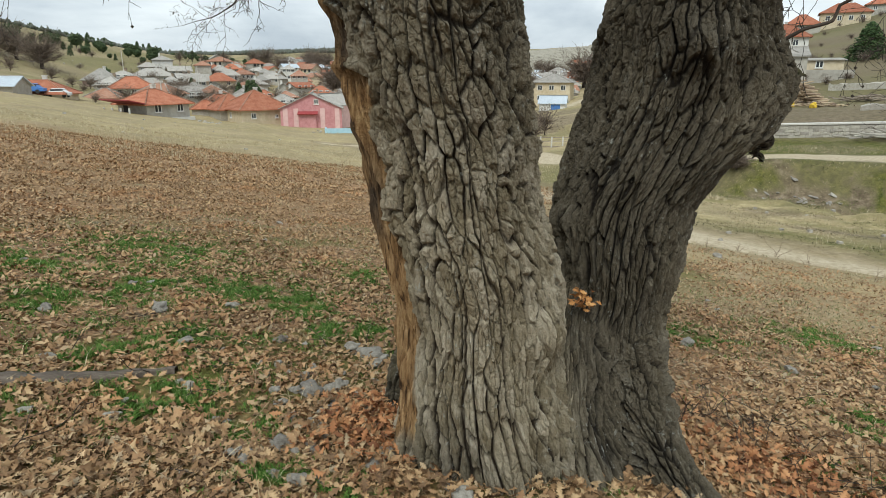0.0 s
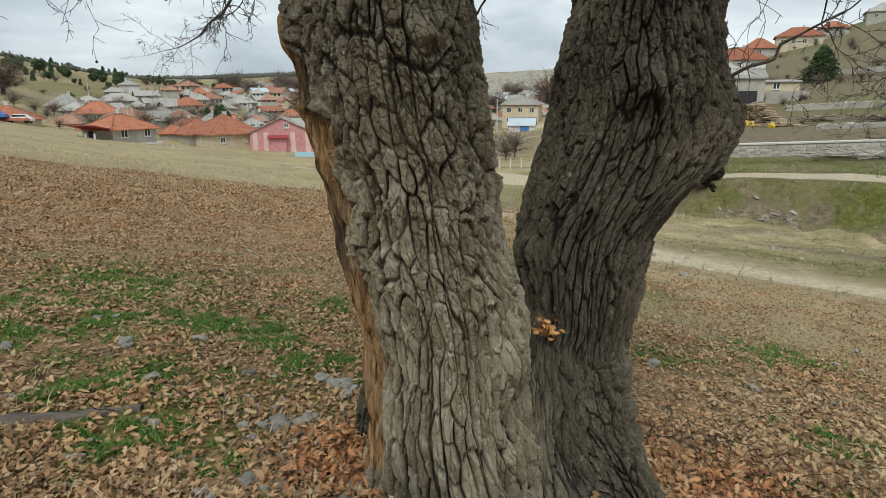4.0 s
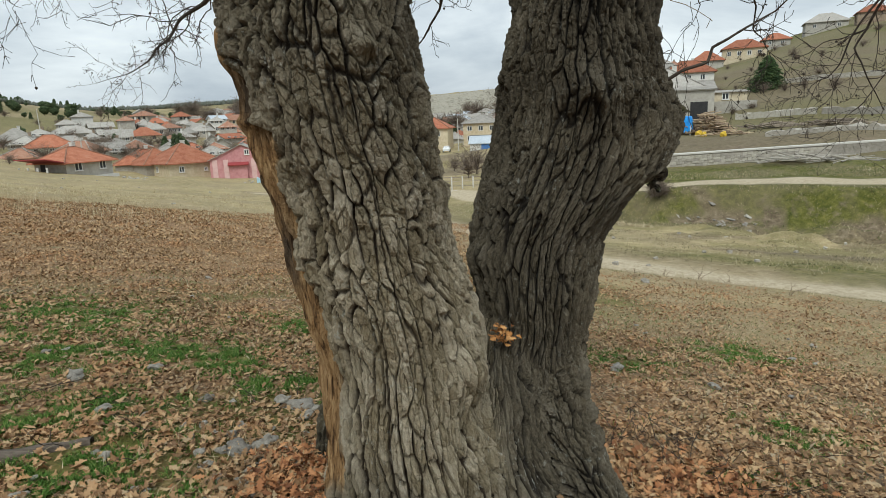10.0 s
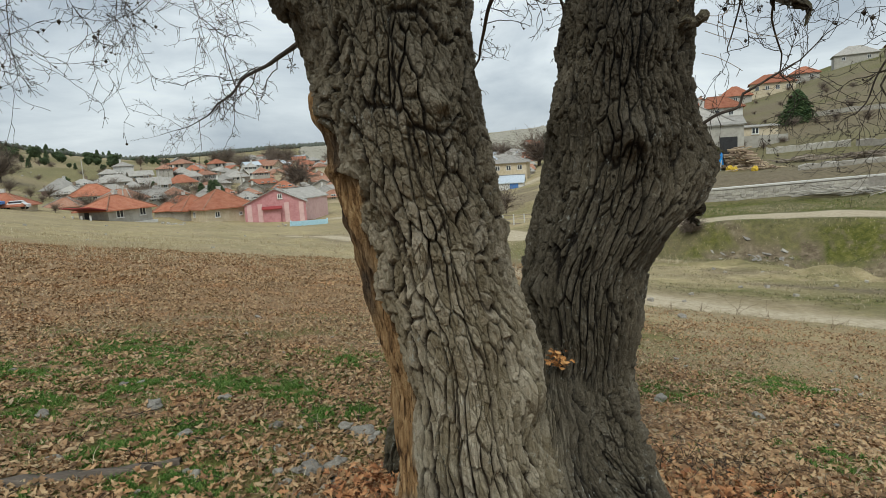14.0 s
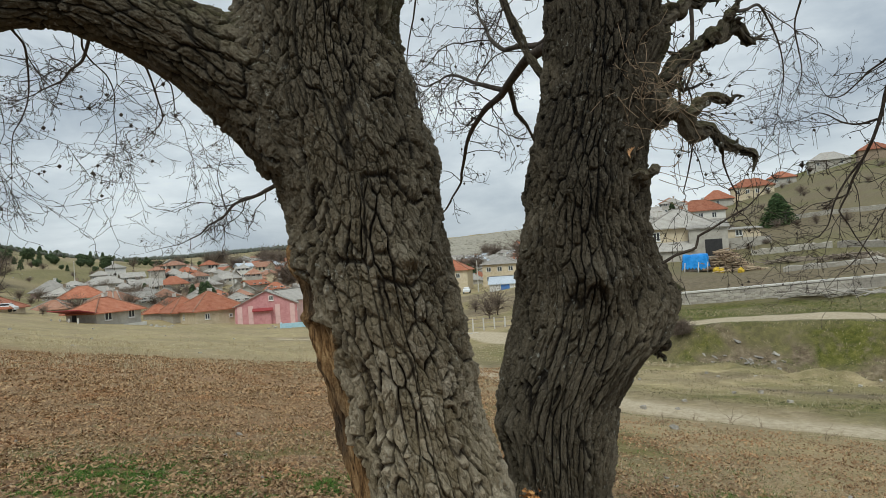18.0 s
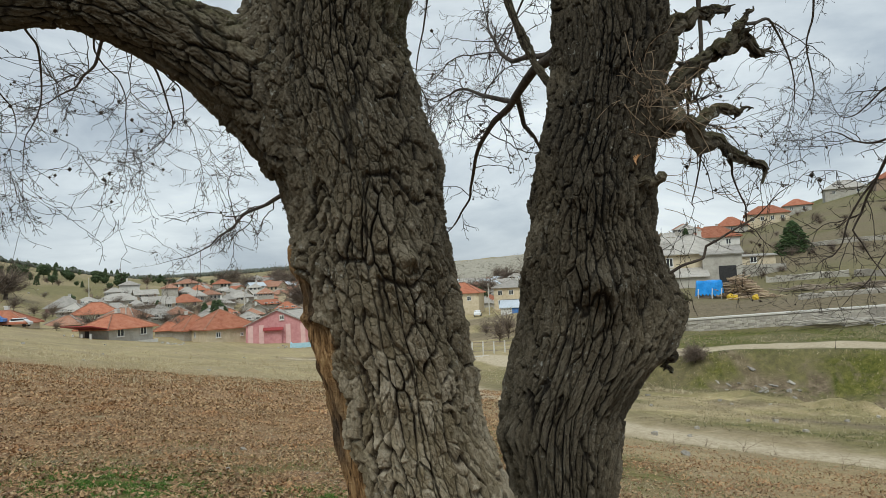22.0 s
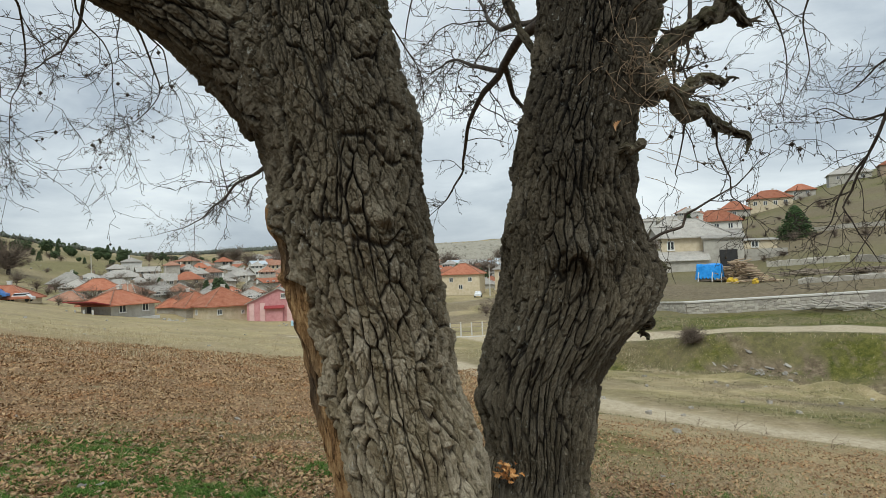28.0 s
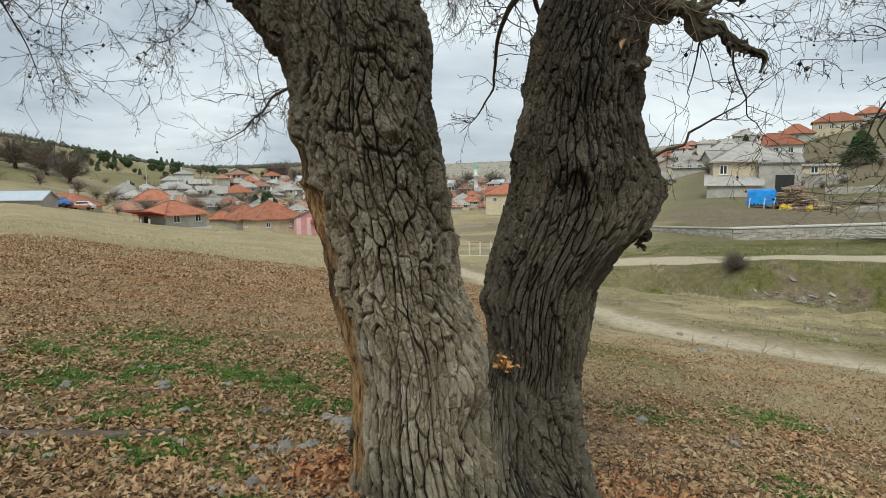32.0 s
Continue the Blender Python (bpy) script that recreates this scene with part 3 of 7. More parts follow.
# ---- the old oak ----
def bark_relief(u, v, period, s, su, sv, edge, warp):
    """Plates and furrows: returns height, 0 in the furrows to 1 on the plates, and a random value per plate."""
    n = max(6, 2 * round(period / su / 2))
    cx, cy = np.cos(u / period * 6.283) * period / 6.283, np.sin(u / period * 6.283) * period / 6.283
    k = 0.3 / su
    warp = warp * 0.8
    wu = (fbm(cx * k, cy * k, v * k * 0.6, s + 50, 4) - 0.5)
    wv = (fbm(cx * k * 1.5, cy * k * 1.5, v * k, s + 60, 3) - 0.5)
    jag = fbm(cx * k * 9, cy * k * 9, v * k * 5, s + 70, 2) - 0.5
    wu, wv = wu + 0.13 * jag, wv + 0.14 * jag
    a = u / period * n + wu * warp
    b = v / sv + wv * warp * 0.9
    ia, ib = np.floor(a), np.floor(b)
    f1, f2, rnd, lean = np.full(u.shape, 9.0), np.full(u.shape, 9.0), np.zeros(u.shape), np.zeros(u.shape)
    x1, y1, x2, y2 = (np.zeros(u.shape) for _ in range(4))
    zero = np.zeros_like(ia)
    for da in (-1, 0, 1):
        for db in (-1, 0, 1):
            ca, cb = ia + da, ib + db
            m = np.mod(ca, n)
            off = 0.5 * np.mod(ca, 2) - 0.25
            px = ca + 0.12 + 0.76 * h3(m, cb, zero, s)
            py = cb + off + 0.2 + 0.6 * h3(m, cb, zero, s + 1)
            d = np.hypot(a - px, b - py)
            closer, second = d < f1, (d >= f1) & (d < f2)
            x2, y2 = np.where(closer, x1, np.where(second, px, x2)), np.where(closer, y1, np.where(second, py, y2))
            f2 = np.where(closer, f1, np.where(second, d, f2))
            rnd = np.where(closer, h3(m, cb, zero, s + 2), rnd)
            lean = np.where(closer, (a - px) * (h3(m, cb, zero, s + 3) - 0.5) + (b - py) * (h3(m, cb, zero, s + 4) - 0.5), lean)
            x1, y1, f1 = np.where(closer, px, x1), np.where(closer, py, y1), np.where(closer, d, f1)
    gap = (f2 ** 2 - f1 ** 2) / (2 * np.hypot(x2 - x1, y2 - y1) + 1e-6)
    across = np.abs(x2 - x1) / (np.abs(x2 - x1) + np.abs(y2 - y1) + 1e-6)
    deep = 0.6 + 0.4 * smooth(0.2, 0.6, across)
    return 1 - deep * (1 - smooth(edge * 0.12, edge, gap)), rnd, lean


def furrow_net(u, v, x, y, s, su, sv):
    """Metres to the nearest of the long upright fissures."""
    wx, wy, wz = (fbm(x * 8 + 3 * k, y * 8, v * 6, s + 40 + k, 2) - 0.5 for k in range(3))
    jx, jy = (fbm(x * 55 + 5 * k, y * 55, v * 40, s + 45 + k, 2) - 0.5 for k in range(2))
    qx, qy, qv = x + 0.03 * wx + 0.012 * jx, y + 0.03 * wy + 0.012 * jy, v + 0.06 * wz
    n = vnoise(qx / su, qy / su, qv / sv, s)
    gu, gv = np.gradient(n, axis=1) / (np.gradient(u, axis=1) + 1e-6), np.gradient(n, axis=0) / (np.gradient(v, axis=0) + 1e-6)
    return np.abs(n - 0.5) / np.sqrt(gu ** 2 + gv ** 2 + 20.0)


def bark_height(u, v, period, s, depth, su=0.05, sv=0.2):
    """Relief of old oak bark: angular plates between narrow furrows, with some deeper fissures and flaking layers.
    Returns the relief, 0 to 1 from furrow to plate, and a tone for each plate."""
    x, y = np.cos(u / period * 6.283) * period / 6.283, np.sin(u / period * 6.283) * period / 6.283
    net = furrow_net(u, v, x, y, s, su * 1.7, sv * 2.2)
    wide = su * (0.1 + 0.13 * smooth(0.35, 0.65, fbm(x * 7, y * 7, v * 4, s + 33, 2)))
    h = smooth(0.001, wide, net)
    gape = smooth(0.34, 0.6, fbm(x * 9, y * 9, v * 6, s + 28, 3))
    h1, r1, l1 = bark_relief(u, v, period, s + 5, su, sv * 0.75, 0.07 + 0.08 * gape, 1.5)
    h2, r2, l2 = bark_relief(u, v, period, s + 7, su * 0.5, sv * 0.3, 0.09, 1.3)
    f2 = fbm(x * 95, y * 95, v * 60, s + 24, 3) - 0.5
    q = fbm(x * 17, y * 17, v * 8, s + 64, 4) * 9
    layers = (np.floor(q) + smooth(0.85, 1.0, q - np.floor(q))) / 9 - 0.5
    crease = np.abs(fbm(x * 60, y * 60, v * 30, s + 26, 3) - 0.5)
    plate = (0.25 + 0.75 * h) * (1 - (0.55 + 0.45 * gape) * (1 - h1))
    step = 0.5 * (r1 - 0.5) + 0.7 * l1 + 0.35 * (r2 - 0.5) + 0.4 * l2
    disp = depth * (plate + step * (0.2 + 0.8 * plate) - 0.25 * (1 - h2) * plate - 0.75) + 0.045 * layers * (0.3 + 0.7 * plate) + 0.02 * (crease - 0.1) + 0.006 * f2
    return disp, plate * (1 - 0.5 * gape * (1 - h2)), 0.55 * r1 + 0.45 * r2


def blend_min(a, b, k):
    return np.minimum(a, b) - np.maximum(k - np.abs(a - b), 0) ** 2 / (4 * k)


def stem_field(table):
    """Distance outside an upright stem given by rows of z, centre x, centre y, radius."""
    cv = curve_through(np.array(table, float), 300)

    def field(x, y, z):
        cx, cy, rr = (np.interp(z, cv[:, 0], cv[:, k]) for k in (1, 2, 3))
        past = np.maximum(z - cv[-1, 0], 0)
        return np.hypot(x - cx, y - cy) - rr + 3 * past
    return field


def limb_field(path, radii):
    """Distance outside a round limb along a path."""
    p = curve_through(path, 24)
    r = np.interp(np.linspace(0, 1, 24), np.linspace(0, 1, len(radii)), radii)

    def field(x, y, z):
        best = np.full(np.shape(x), 9.0)
        for a, b, ra, rb in zip(p[:-1], p[1:], r[:-1], r[1:]):
            d = b - a
            t = np.clip(((x - a[0]) * d[0] + (y - a[1]) * d[1] + (z - a[2]) * d[2]) / (d @ d), 0, 1)
            best = np.minimum(best, np.sqrt((x - a[0] - t * d[0]) ** 2 + (y - a[1] - t * d[1]) ** 2 + (z - a[2] - t * d[2]) ** 2) - ra - t * (rb - ra))
        return best
    return field


def grown_together(R, point, others, k=0.13, most=0.16):
    """Pushes a stem's skin out where it flows into its neighbours, and sinks it where a neighbour takes over."""
    base, q = R.copy(), R.copy()
    for _ in range(5):
        x, y, z = point(q)
        d = q - base
        for f in others:
            d = blend_min(d, f(x, y, z), k)
        q = np.clip(q - 0.8 * d, base, base + most)
    x, y, z = point(q)
    near = np.full(q.shape, 9.0)
    for f in others:
        near = np.minimum(near, f(x, y, z))
    return q - 0.03 * smooth(0, 0.05, (q - base) - near)


def ring_stem(table, nth, nz, s, depth, shape, su=0.05, sv=0.15, bare=None, algae_shade=0.0, moss=None, others=(), flow=None):
    """An upright stem from rows of z, centre x, centre y, radius. shape(th, z) adds to the radius; th is 0 towards the viewer's side."""
    tab = np.array(table)
    cv = curve_through(tab, 400)
    z = np.concatenate([np.linspace(tab[0, 0], min(3.35, tab[-1, 0]), nz), np.linspace(3.35, tab[-1, 0], 60)[1:] if tab[-1, 0] > 3.4 else []])
    nz = len(z)
    cx, cy, rr = (np.interp(z, cv[:, 0], cv[:, k]) for k in (1, 2, 3))
    t = np.linspace(-1, 1, nth, endpoint=False)
    th = np.pi * (0.52 * t + 0.48 * t ** 7)
    TH, Z = np.meshgrid(th, z)
    R = np.repeat(rr[:, None], nth, 1)
    mean_r = float(rr.mean())
    per = 2 * np.pi * mean_r
    lumps = (fbm(np.sin(TH) * 1.6 + 7, np.cos(TH) * 1.6, Z * 2.4, s + 80, 3) - 0.5) * 0.05
    turn = 0 if flow is None else flow(TH, Z)
    along = np.interp(Z, [-1, 0.9, 1.7, 5], [0.0, 1.14, 1.8, 5.1])
    disp, furrow, tone = bark_height((TH + np.pi) * mean_r + turn, along + 0.06 * np.sin(TH * 1.5), per, s, depth, su, sv)
    bm = np.zeros_like(TH) if bare is None else bare(TH, Z)
    grain = (fbm(TH * mean_r * 70, Z * 7, s=s + 90) - 0.5) * 0.022 + (np.abs(fbm(TH * mean_r * 24, Z * 2.2, s=s + 91) - 0.5) - 0.12) * 0.075
    disp = disp * (1 - bm) + (1.9 * grain - 0.012) * bm
    R = R + lumps + shape(TH, Z)
    if others:
        R = grown_together(R, lambda q: (cx[:, None] + q * np.sin(TH), cy[:, None] - q * np.cos(TH), Z), others)
    R = R + disp
    X = cx[:, None] + R * np.sin(TH)
    Y = cy[:, None] - R * np.cos(TH)
    m = Mesh()
    m.add(np.stack([X, Y, Z], -1).reshape(-1, 3), grid_faces(nth, nz, True))
    attrs = {"furrow": furrow, "tone": tone, "bare": bm, "algae_shade": np.full(TH.shape, algae_shade) if np.isscalar(algae_shade) else algae_shade(TH, Z), "moss": np.zeros_like(TH) if moss is None else moss(TH, Z)}
    return m, attrs


def lobe(th, centre, width):
    d = np.angle(np.exp(1j * (th - centre)))
    return np.exp(-(d / width) ** 2)


def bump_at(th, z, c, zc, w, h):
    return np.exp(-((np.angle(np.exp(1j * (th - c)))) / w) ** 2 - ((z - zc) / h) ** 2)


oak = tagged(new("oak_tree"), "old leafless oak with two thick furrowed stems on a leaf-strewn slope", "tree")
oak.location = (0.4, 2.6, 0.0)


def oak_part(m, name, attrs=None, label="", mat=None, parent=None):
    m.v = [v - np.array([0.4, 2.6, 0.0]) for v in m.v]
    o = m.ob(name, mat or BARK, parent or oak, label, mat is not None, attrs)
    return o


LEFT = [(-0.45, 0.2, 2.56, 0.46), (-0.15, 0.2, 2.55, 0.41), (0.05, 0.178, 2.5, 0.372), (0.376, 0.148, 2.47, 0.345), (0.646, 0.155, 2.455, 0.335), (0.908, 0.124, 2.42, 0.328), (1.149, 0.067, 2.385, 0.314), (1.37, 0.037, 2.364, 0.313), (1.59, -0.008, 2.335, 0.323), (1.897, -0.068, 2.313, 0.335), (2.237, -0.104, 2.309, 0.328), (2.42, -0.152, 2.322, 0.336), (2.634, -0.202, 2.352, 0.342), (2.906, -0.236, 2.382, 0.348), (3.2, -0.21, 2.41, 0.36), (3.7, -0.18, 2.45, 0.34), (4.6, -0.08, 2.6, 0.26)]
RIGHT_ROWS = [(-0.5, 0.74, 2.85, 0.34), (0.0, 0.76, 2.83, 0.3), (0.33, 0.785, 2.83, 0.275), (0.493, 0.805, 2.81, 0.256), (0.638, 0.83, 2.8, 0.258), (0.79, 0.828, 2.79, 0.285), (0.94, 0.837, 2.81, 0.305), (1.07, 0.862, 2.83, 0.322), (1.18, 0.91, 2.84, 0.348),
         (1.3, 0.97, 2.86, 0.37), (1.446, 1.03, 2.88, 0.388), (1.622, 1.06, 2.87, 0.385), (1.789, 1.06, 2.85, 0.37), (1.922, 1.056, 2.82, 0.345), (2.037, 1.061, 2.819, 0.33), (2.342, 1.098, 2.817, 0.316), (2.651, 1.168, 2.828, 0.31), (2.978, 1.24, 2.87, 0.325), (3.309, 1.262, 2.9, 0.33), (3.8, 1.26, 2.95, 0.29), (4.8, 1.2, 3.05, 0.2)]
RIGHT = [(z, x - 0.006 + 0.012 * (z > 2.6), y, r - 0.008 - 0.014 * (z > 2.6)) for z, x, y, r in RIGHT_ROWS]


def left_shape(th, z):
    low = smooth(0.5, -0.1, z)
    return (0.042 * lobe(th, -1.45, 0.5) * smooth(1.8, 1.6, z) * smooth(0.5, 1.1, z) + 0.11 * lobe(th, -0.95, 0.45) * low + 0.1 * lobe(th, 0.25, 0.3) * low + 0.07 * lobe(th, 1.0, 0.3) * low - 0.01 * low
            + 0.05 * bump_at(th, z, -1.2, 1.88, 0.3, 0.08) + 0.055 * bump_at(th, z, 0.42, 1.86, 0.09, 0.03) + 0.05 * bump_at(th, z, 0.9, 0.62, 0.35, 0.12)
            + 0.06 * bump_at(th, z, -1.35, 2.7, 0.5, 0.22) + 0.03 * bump_at(th, z, -1.15, 1.64, 0.3, 0.02))


def left_bare(th, z):
    w = 0.05 * (fbm(z * 7, th * 0, s=5) - 0.5)
    right_edge = np.interp(z, [0.0, 0.3, 0.7, 1.1, 1.35, 1.5, 1.6, 1.64, 1.8, 1.95, 2.1], [-0.8, -0.82, -0.88, -1.04, -0.98, -0.86, -0.78, -1.02, -1.0, -1.15, -1.5]) + w * 3
    left_edge = -1.85
    return smooth(-0.03, 0.03, right_edge - th) * smooth(-0.03, 0.03, th - left_edge) * smooth(0.1, 0.2, z + 0.05 * np.sin(th * 9)) * smooth(2.02, 1.93, z)


def right_shape(th, z):
    return (0.1 * bump_at(th, z, 1.35, 1.55, 0.75, 0.2) + 0.1 * bump_at(th, z, -0.18, 1.72, 0.2, 0.09) + 0.05 * bump_at(th, z, -1.3, 0.98, 0.3, 0.07)
            + 0.05 * bump_at(th, z, 1.2, 2.62, 0.4, 0.12) + 0.04 * bump_at(th, z, -0.1, 2.15, 0.4, 0.12) + 0.05 * bump_at(th, z, 1.3, 2.95, 0.4, 0.1) + 0.04 * bump_at(th, z, 0.9, 1.36, 0.4, 0.1))


FLARE = [(-0.5, 0.5, 2.66, 0.5), (-0.1, 0.5, 2.66, 0.43), (0.15, 0.49, 2.66, 0.35), (0.35, 0.52, 2.68, 0.27), (0.5, 0.55, 2.71, 0.2), (0.62, 0.58, 2.75, 0.13), (0.7, 0.6, 2.77, 0.05)]
LIMB_PATH = [(-0.1, 2.4, 2.25), (-0.34, 2.37, 2.5), (-0.59, 2.33, 2.71), (-0.87, 2.28, 2.9), (-1.11, 2.25, 3.01), (-1.33, 2.2, 3.05), (-1.6, 2.1, 3.0), (-1.95, 2.0, 2.92), (-2.6, 1.9, 3.0)]
LIMB_R = [0.3, 0.27, 0.215, 0.17, 0.15, 0.14, 0.13, 0.12, 0.1]
ROOT_PATH = [(0.78, 2.78, 0.45), (0.85, 2.65, 0.24), (0.92, 2.49, 0.06), (1.0, 2.28, -0.09), (1.1, 2.05, -0.2)]
ROOT_R = [0.2, 0.18, 0.15, 0.12, 0.09]
left_f, right_f, flare_f, limb_f, root_f = stem_field(LEFT), stem_field(RIGHT), stem_field(FLARE), limb_field(LIMB_PATH, LIMB_R), limb_field(ROOT_PATH, ROOT_R)


def left_flow(th, z):
    """The grain leans over into the side limb higher up."""
    return -0.17 * np.clip(z - 1.7, 0, 1.2) ** 2 * smooth(1.0, -0.9, th) + 0.03 * np.sin(z * 2.3 + th)


# upper pale stem darkens with height: painted shade mixed with algae colour
m, at_ = ring_stem(LEFT, 480, 900, 100, 0.031, left_shape, 0.05, 0.16, left_bare, algae_shade=lambda th, z: 0.55 * smooth(0.35, -0.05, z + 0.12 * np.sin(th * 3)) + 0.85 * smooth(0.8, 2.2, z + 0.15 * np.sin(th * 2)), moss=lambda th, z: 0.25 * smooth(2.6, 3.0, z) * smooth(0.4, 1.2, th), others=(right_f, flare_f, limb_f), flow=left_flow)
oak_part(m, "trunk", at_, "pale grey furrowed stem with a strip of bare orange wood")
# dark stem: algae-black bark plus painted shade, fullest above z 2.2
m, at_ = ring_stem(RIGHT, 420, 780, 200, 0.034, right_shape, 0.036, 0.23, None, algae_shade=lambda th, z: 0.84 + 0.16 * smooth(1.4, 2.2, z), moss=lambda th, z: 0.5 * smooth(0.9, 1.5, th) * smooth(1.9, 2.5, z), others=(left_f, flare_f, root_f))
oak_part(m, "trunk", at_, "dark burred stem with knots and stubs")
m, at_ = ring_stem(FLARE, 340, 240, 300, 0.04, lambda th, z: 0.1 * lobe(th, 0.35, 0.25) * smooth(0.3, -0.1, z) + 0.05 * (np.abs(fbm(th * 5, z * 3, s=77) - 0.5) * 2 - 0.3), 0.045, 0.2, None, algae_shade=lambda th, z: 0.35 + 0.5 * smooth(0.0, 0.6, th + 0.5 * z), others=(left_f, right_f, root_f))
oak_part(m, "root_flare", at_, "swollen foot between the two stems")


def bark_limb(path, radii, nth, nl, s, depth, algae_shade=0.6, su=0.05, sv=0.2, lump=0.06, mossy=0.25, others=()):
    p = curve_through(path, nl)
    k = np.linspace(0, 1, nl)
    r = np.interp(k, np.linspace(0, 1, len(radii)), radii)
    length = np.concatenate([[0], np.cumsum(np.linalg.norm(np.diff(p, axis=0), axis=1))])
    base = tube_points(p, np.ones(nl), nth)
    out = base - p[:, None, :]
    th = np.arange(nth) / nth * 2 * np.pi
    TH, V = np.meshgrid(th, length)
    mr = float(r.mean())
    disp, furrow, tone = bark_height(TH * mr, V, 2 * np.pi * mr, s, depth, su, sv)
    lumps = (fbm(np.sin(TH) * 1.5 + 3, np.cos(TH) * 1.5, V * 3, s + 80, 3) - 0.5) * lump
    R = np.repeat(r[:, None], nth, 1)
    if others:
        R = grown_together(R, lambda q: tuple(p[:, None, c] + out[:, :, c] * q for c in range(3)), others)
    R = R + (disp + lumps) * np.minimum(1, r[:, None] / max(r.max(), 1e-3) + 0.15)
    v = p[:, None, :] + out * R[:, :, None]
    m = Mesh()
    m.add(v.reshape(-1, 3), grid_faces(nth, nl, True))
    return m, {"furrow": furrow, "tone": tone, "bare": np.zeros_like(TH), "algae_shade": np.full(TH.shape, algae_shade), "moss": mossy * smooth(-0.2, 0.8, out[:, :, 2])}


m, at_ = bark_limb(ROOT_PATH, ROOT_R, 220, 220, 400, 0.045, 0.8, 0.042, 0.2, 0.1, 0.0, others=(flare_f, right_f))
oak_part(m, "root", at_, "long surface root running downhill")
m, at_ = bark_limb([(-0.12, 2.75, 0.4), (-0.17, 2.75, 0.28), (-0.2, 2.75, 0.14), (-0.22, 2.74, -0.1)], [0.03, 0.06, 0.075, 0.085], 90, 90, 410, 0.03, 0.95, 0.04)
oak_part(m, "root", at_, "blackened root stump beside the bare wood")

# ---- limbs, boughs and twigs of the oak ----
rng = np.random.default_rng(5)
# side limbs take painted shade in their bark colour, as the upper stem does
m, at_ = bark_limb(LIMB_PATH, LIMB_R, 220, 380, 500, 0.03, 0.88, 0.044, 0.18, others=(left_f,))
oak_part(m, "limb", at_, "heavy side limb reaching out from the pale stem")
m, at_ = bark_limb([(1.05, 2.92, 2.68), (0.95, 2.93, 2.8), (0.84, 2.95, 2.98), (0.74, 2.95, 3.25), (0.62, 2.97, 3.7), (0.5, 3.0, 4.4)], [0.045, 0.035, 0.026, 0.022, 0.02, 0.016], 40, 160, 520, 0.008, 0.95, 0.03, 0.1, 0.02)
oak_part(m, "limb", at_, "slender rising limb of the dark stem")


def knotty(path, radii, s, algae_shade=0.6, nl=60, nth=22):
    p = curve_through(path, 14)
    k = np.random.default_rng(s)
    p[2:-1] += k.normal(0, 0.014, p[2:-1].shape)
    rad = np.interp(np.linspace(0, 1, 14), np.linspace(0, 1, len(radii)), radii) * k.uniform(0.5, 1.15, 14)
    m, at_ = bark_limb(p, rad, nth, nl, s, 0.024 if len(path) > 4 else 0.012, algae_shade, 0.026, 0.07, 0.13 if len(path) > 4 else 0.05)
    n0 = m.n
    for j in range(6 * (len(path) - 2)):
        i = k.integers(4, 13)
        d = k.normal(0, 1, 3)
        d /= np.linalg.norm(d)
        ln = k.uniform(0.03, 0.1) * (1 if len(path) > 4 else 0.45)
        tube(m, [p[i], p[i] + d * ln * 0.5 + k.normal(0, 0.008, 3), p[i] + d * ln], [0.4 * rad[i] + 0.004, 0.3 * rad[i] + 0.003, 0.002], 6)
    extra = m.n - n0
    at_ = {key: np.concatenate([np.ravel(val), np.full(extra, {"furrow": 0.6, "tone": 0.5, "algae_shade": algae_shade}.get(key, 0.0))]) for key, val in at_.items()}
    return m, at_


GNARL = {
    "low": ([(1.3, 2.72, 2.52), (1.45, 2.76, 2.55), (1.61, 2.85, 2.59), (1.82, 2.95, 2.52), (2.03, 3.0, 2.43), (2.14, 3.02, 2.37), (2.14, 3.0, 2.25)], [0.1, 0.085, 0.06, 0.05, 0.036, 0.032, 0.004]),
    "low_fork": ([(1.69, 2.88, 2.56), (1.85, 2.95, 2.66), (2.01, 3.0, 2.66), (2.12, 3.02, 2.7)], [0.045, 0.035, 0.022, 0.004]),
    "up": ([(1.4, 2.75, 2.62), (1.52, 2.77, 2.72), (1.7, 2.85, 2.87), (1.87, 2.9, 3.0), (2.05, 2.95, 3.08), (2.15, 2.97, 3.03), (2.26, 2.98, 3.05)], [0.09, 0.065, 0.045, 0.05, 0.03, 0.045, 0.004]),
    "up_fork": ([(1.87, 2.9, 2.98), (2.01, 2.93, 3.12), (2.06, 2.94, 3.18), (2.14, 2.95, 3.28)], [0.045, 0.03, 0.022, 0.006]),
    "top": ([(1.3, 2.68, 2.97), (1.45, 2.72, 3.02), (1.6, 2.78, 3.09), (1.78, 2.85, 3.19), (1.96, 2.9, 3.26)], [0.07, 0.055, 0.04, 0.03, 0.005]),
    "snag": ([(1.12, 2.62, 2.15), (1.27, 2.53, 2.21), (1.34, 2.49, 2.215)], [0.05, 0.032, 0.02]),
    "stub": ([(1.2, 2.78, 1.4), (1.38, 2.72, 1.37), (1.4, 2.71, 1.25)], [0.07, 0.05, 0.008]),
    "knot": ([(1.4, 2.78, 1.64), (1.47, 2.74, 1.62), (1.54, 2.71, 1.61)], [0.03, 0.018, 0.005]),
    "peg": ([(1.5, 2.76, 2.7), (1.62, 2.8, 2.72), (1.7, 2.83, 2.72)], [0.03, 0.018, 0.004]),
}
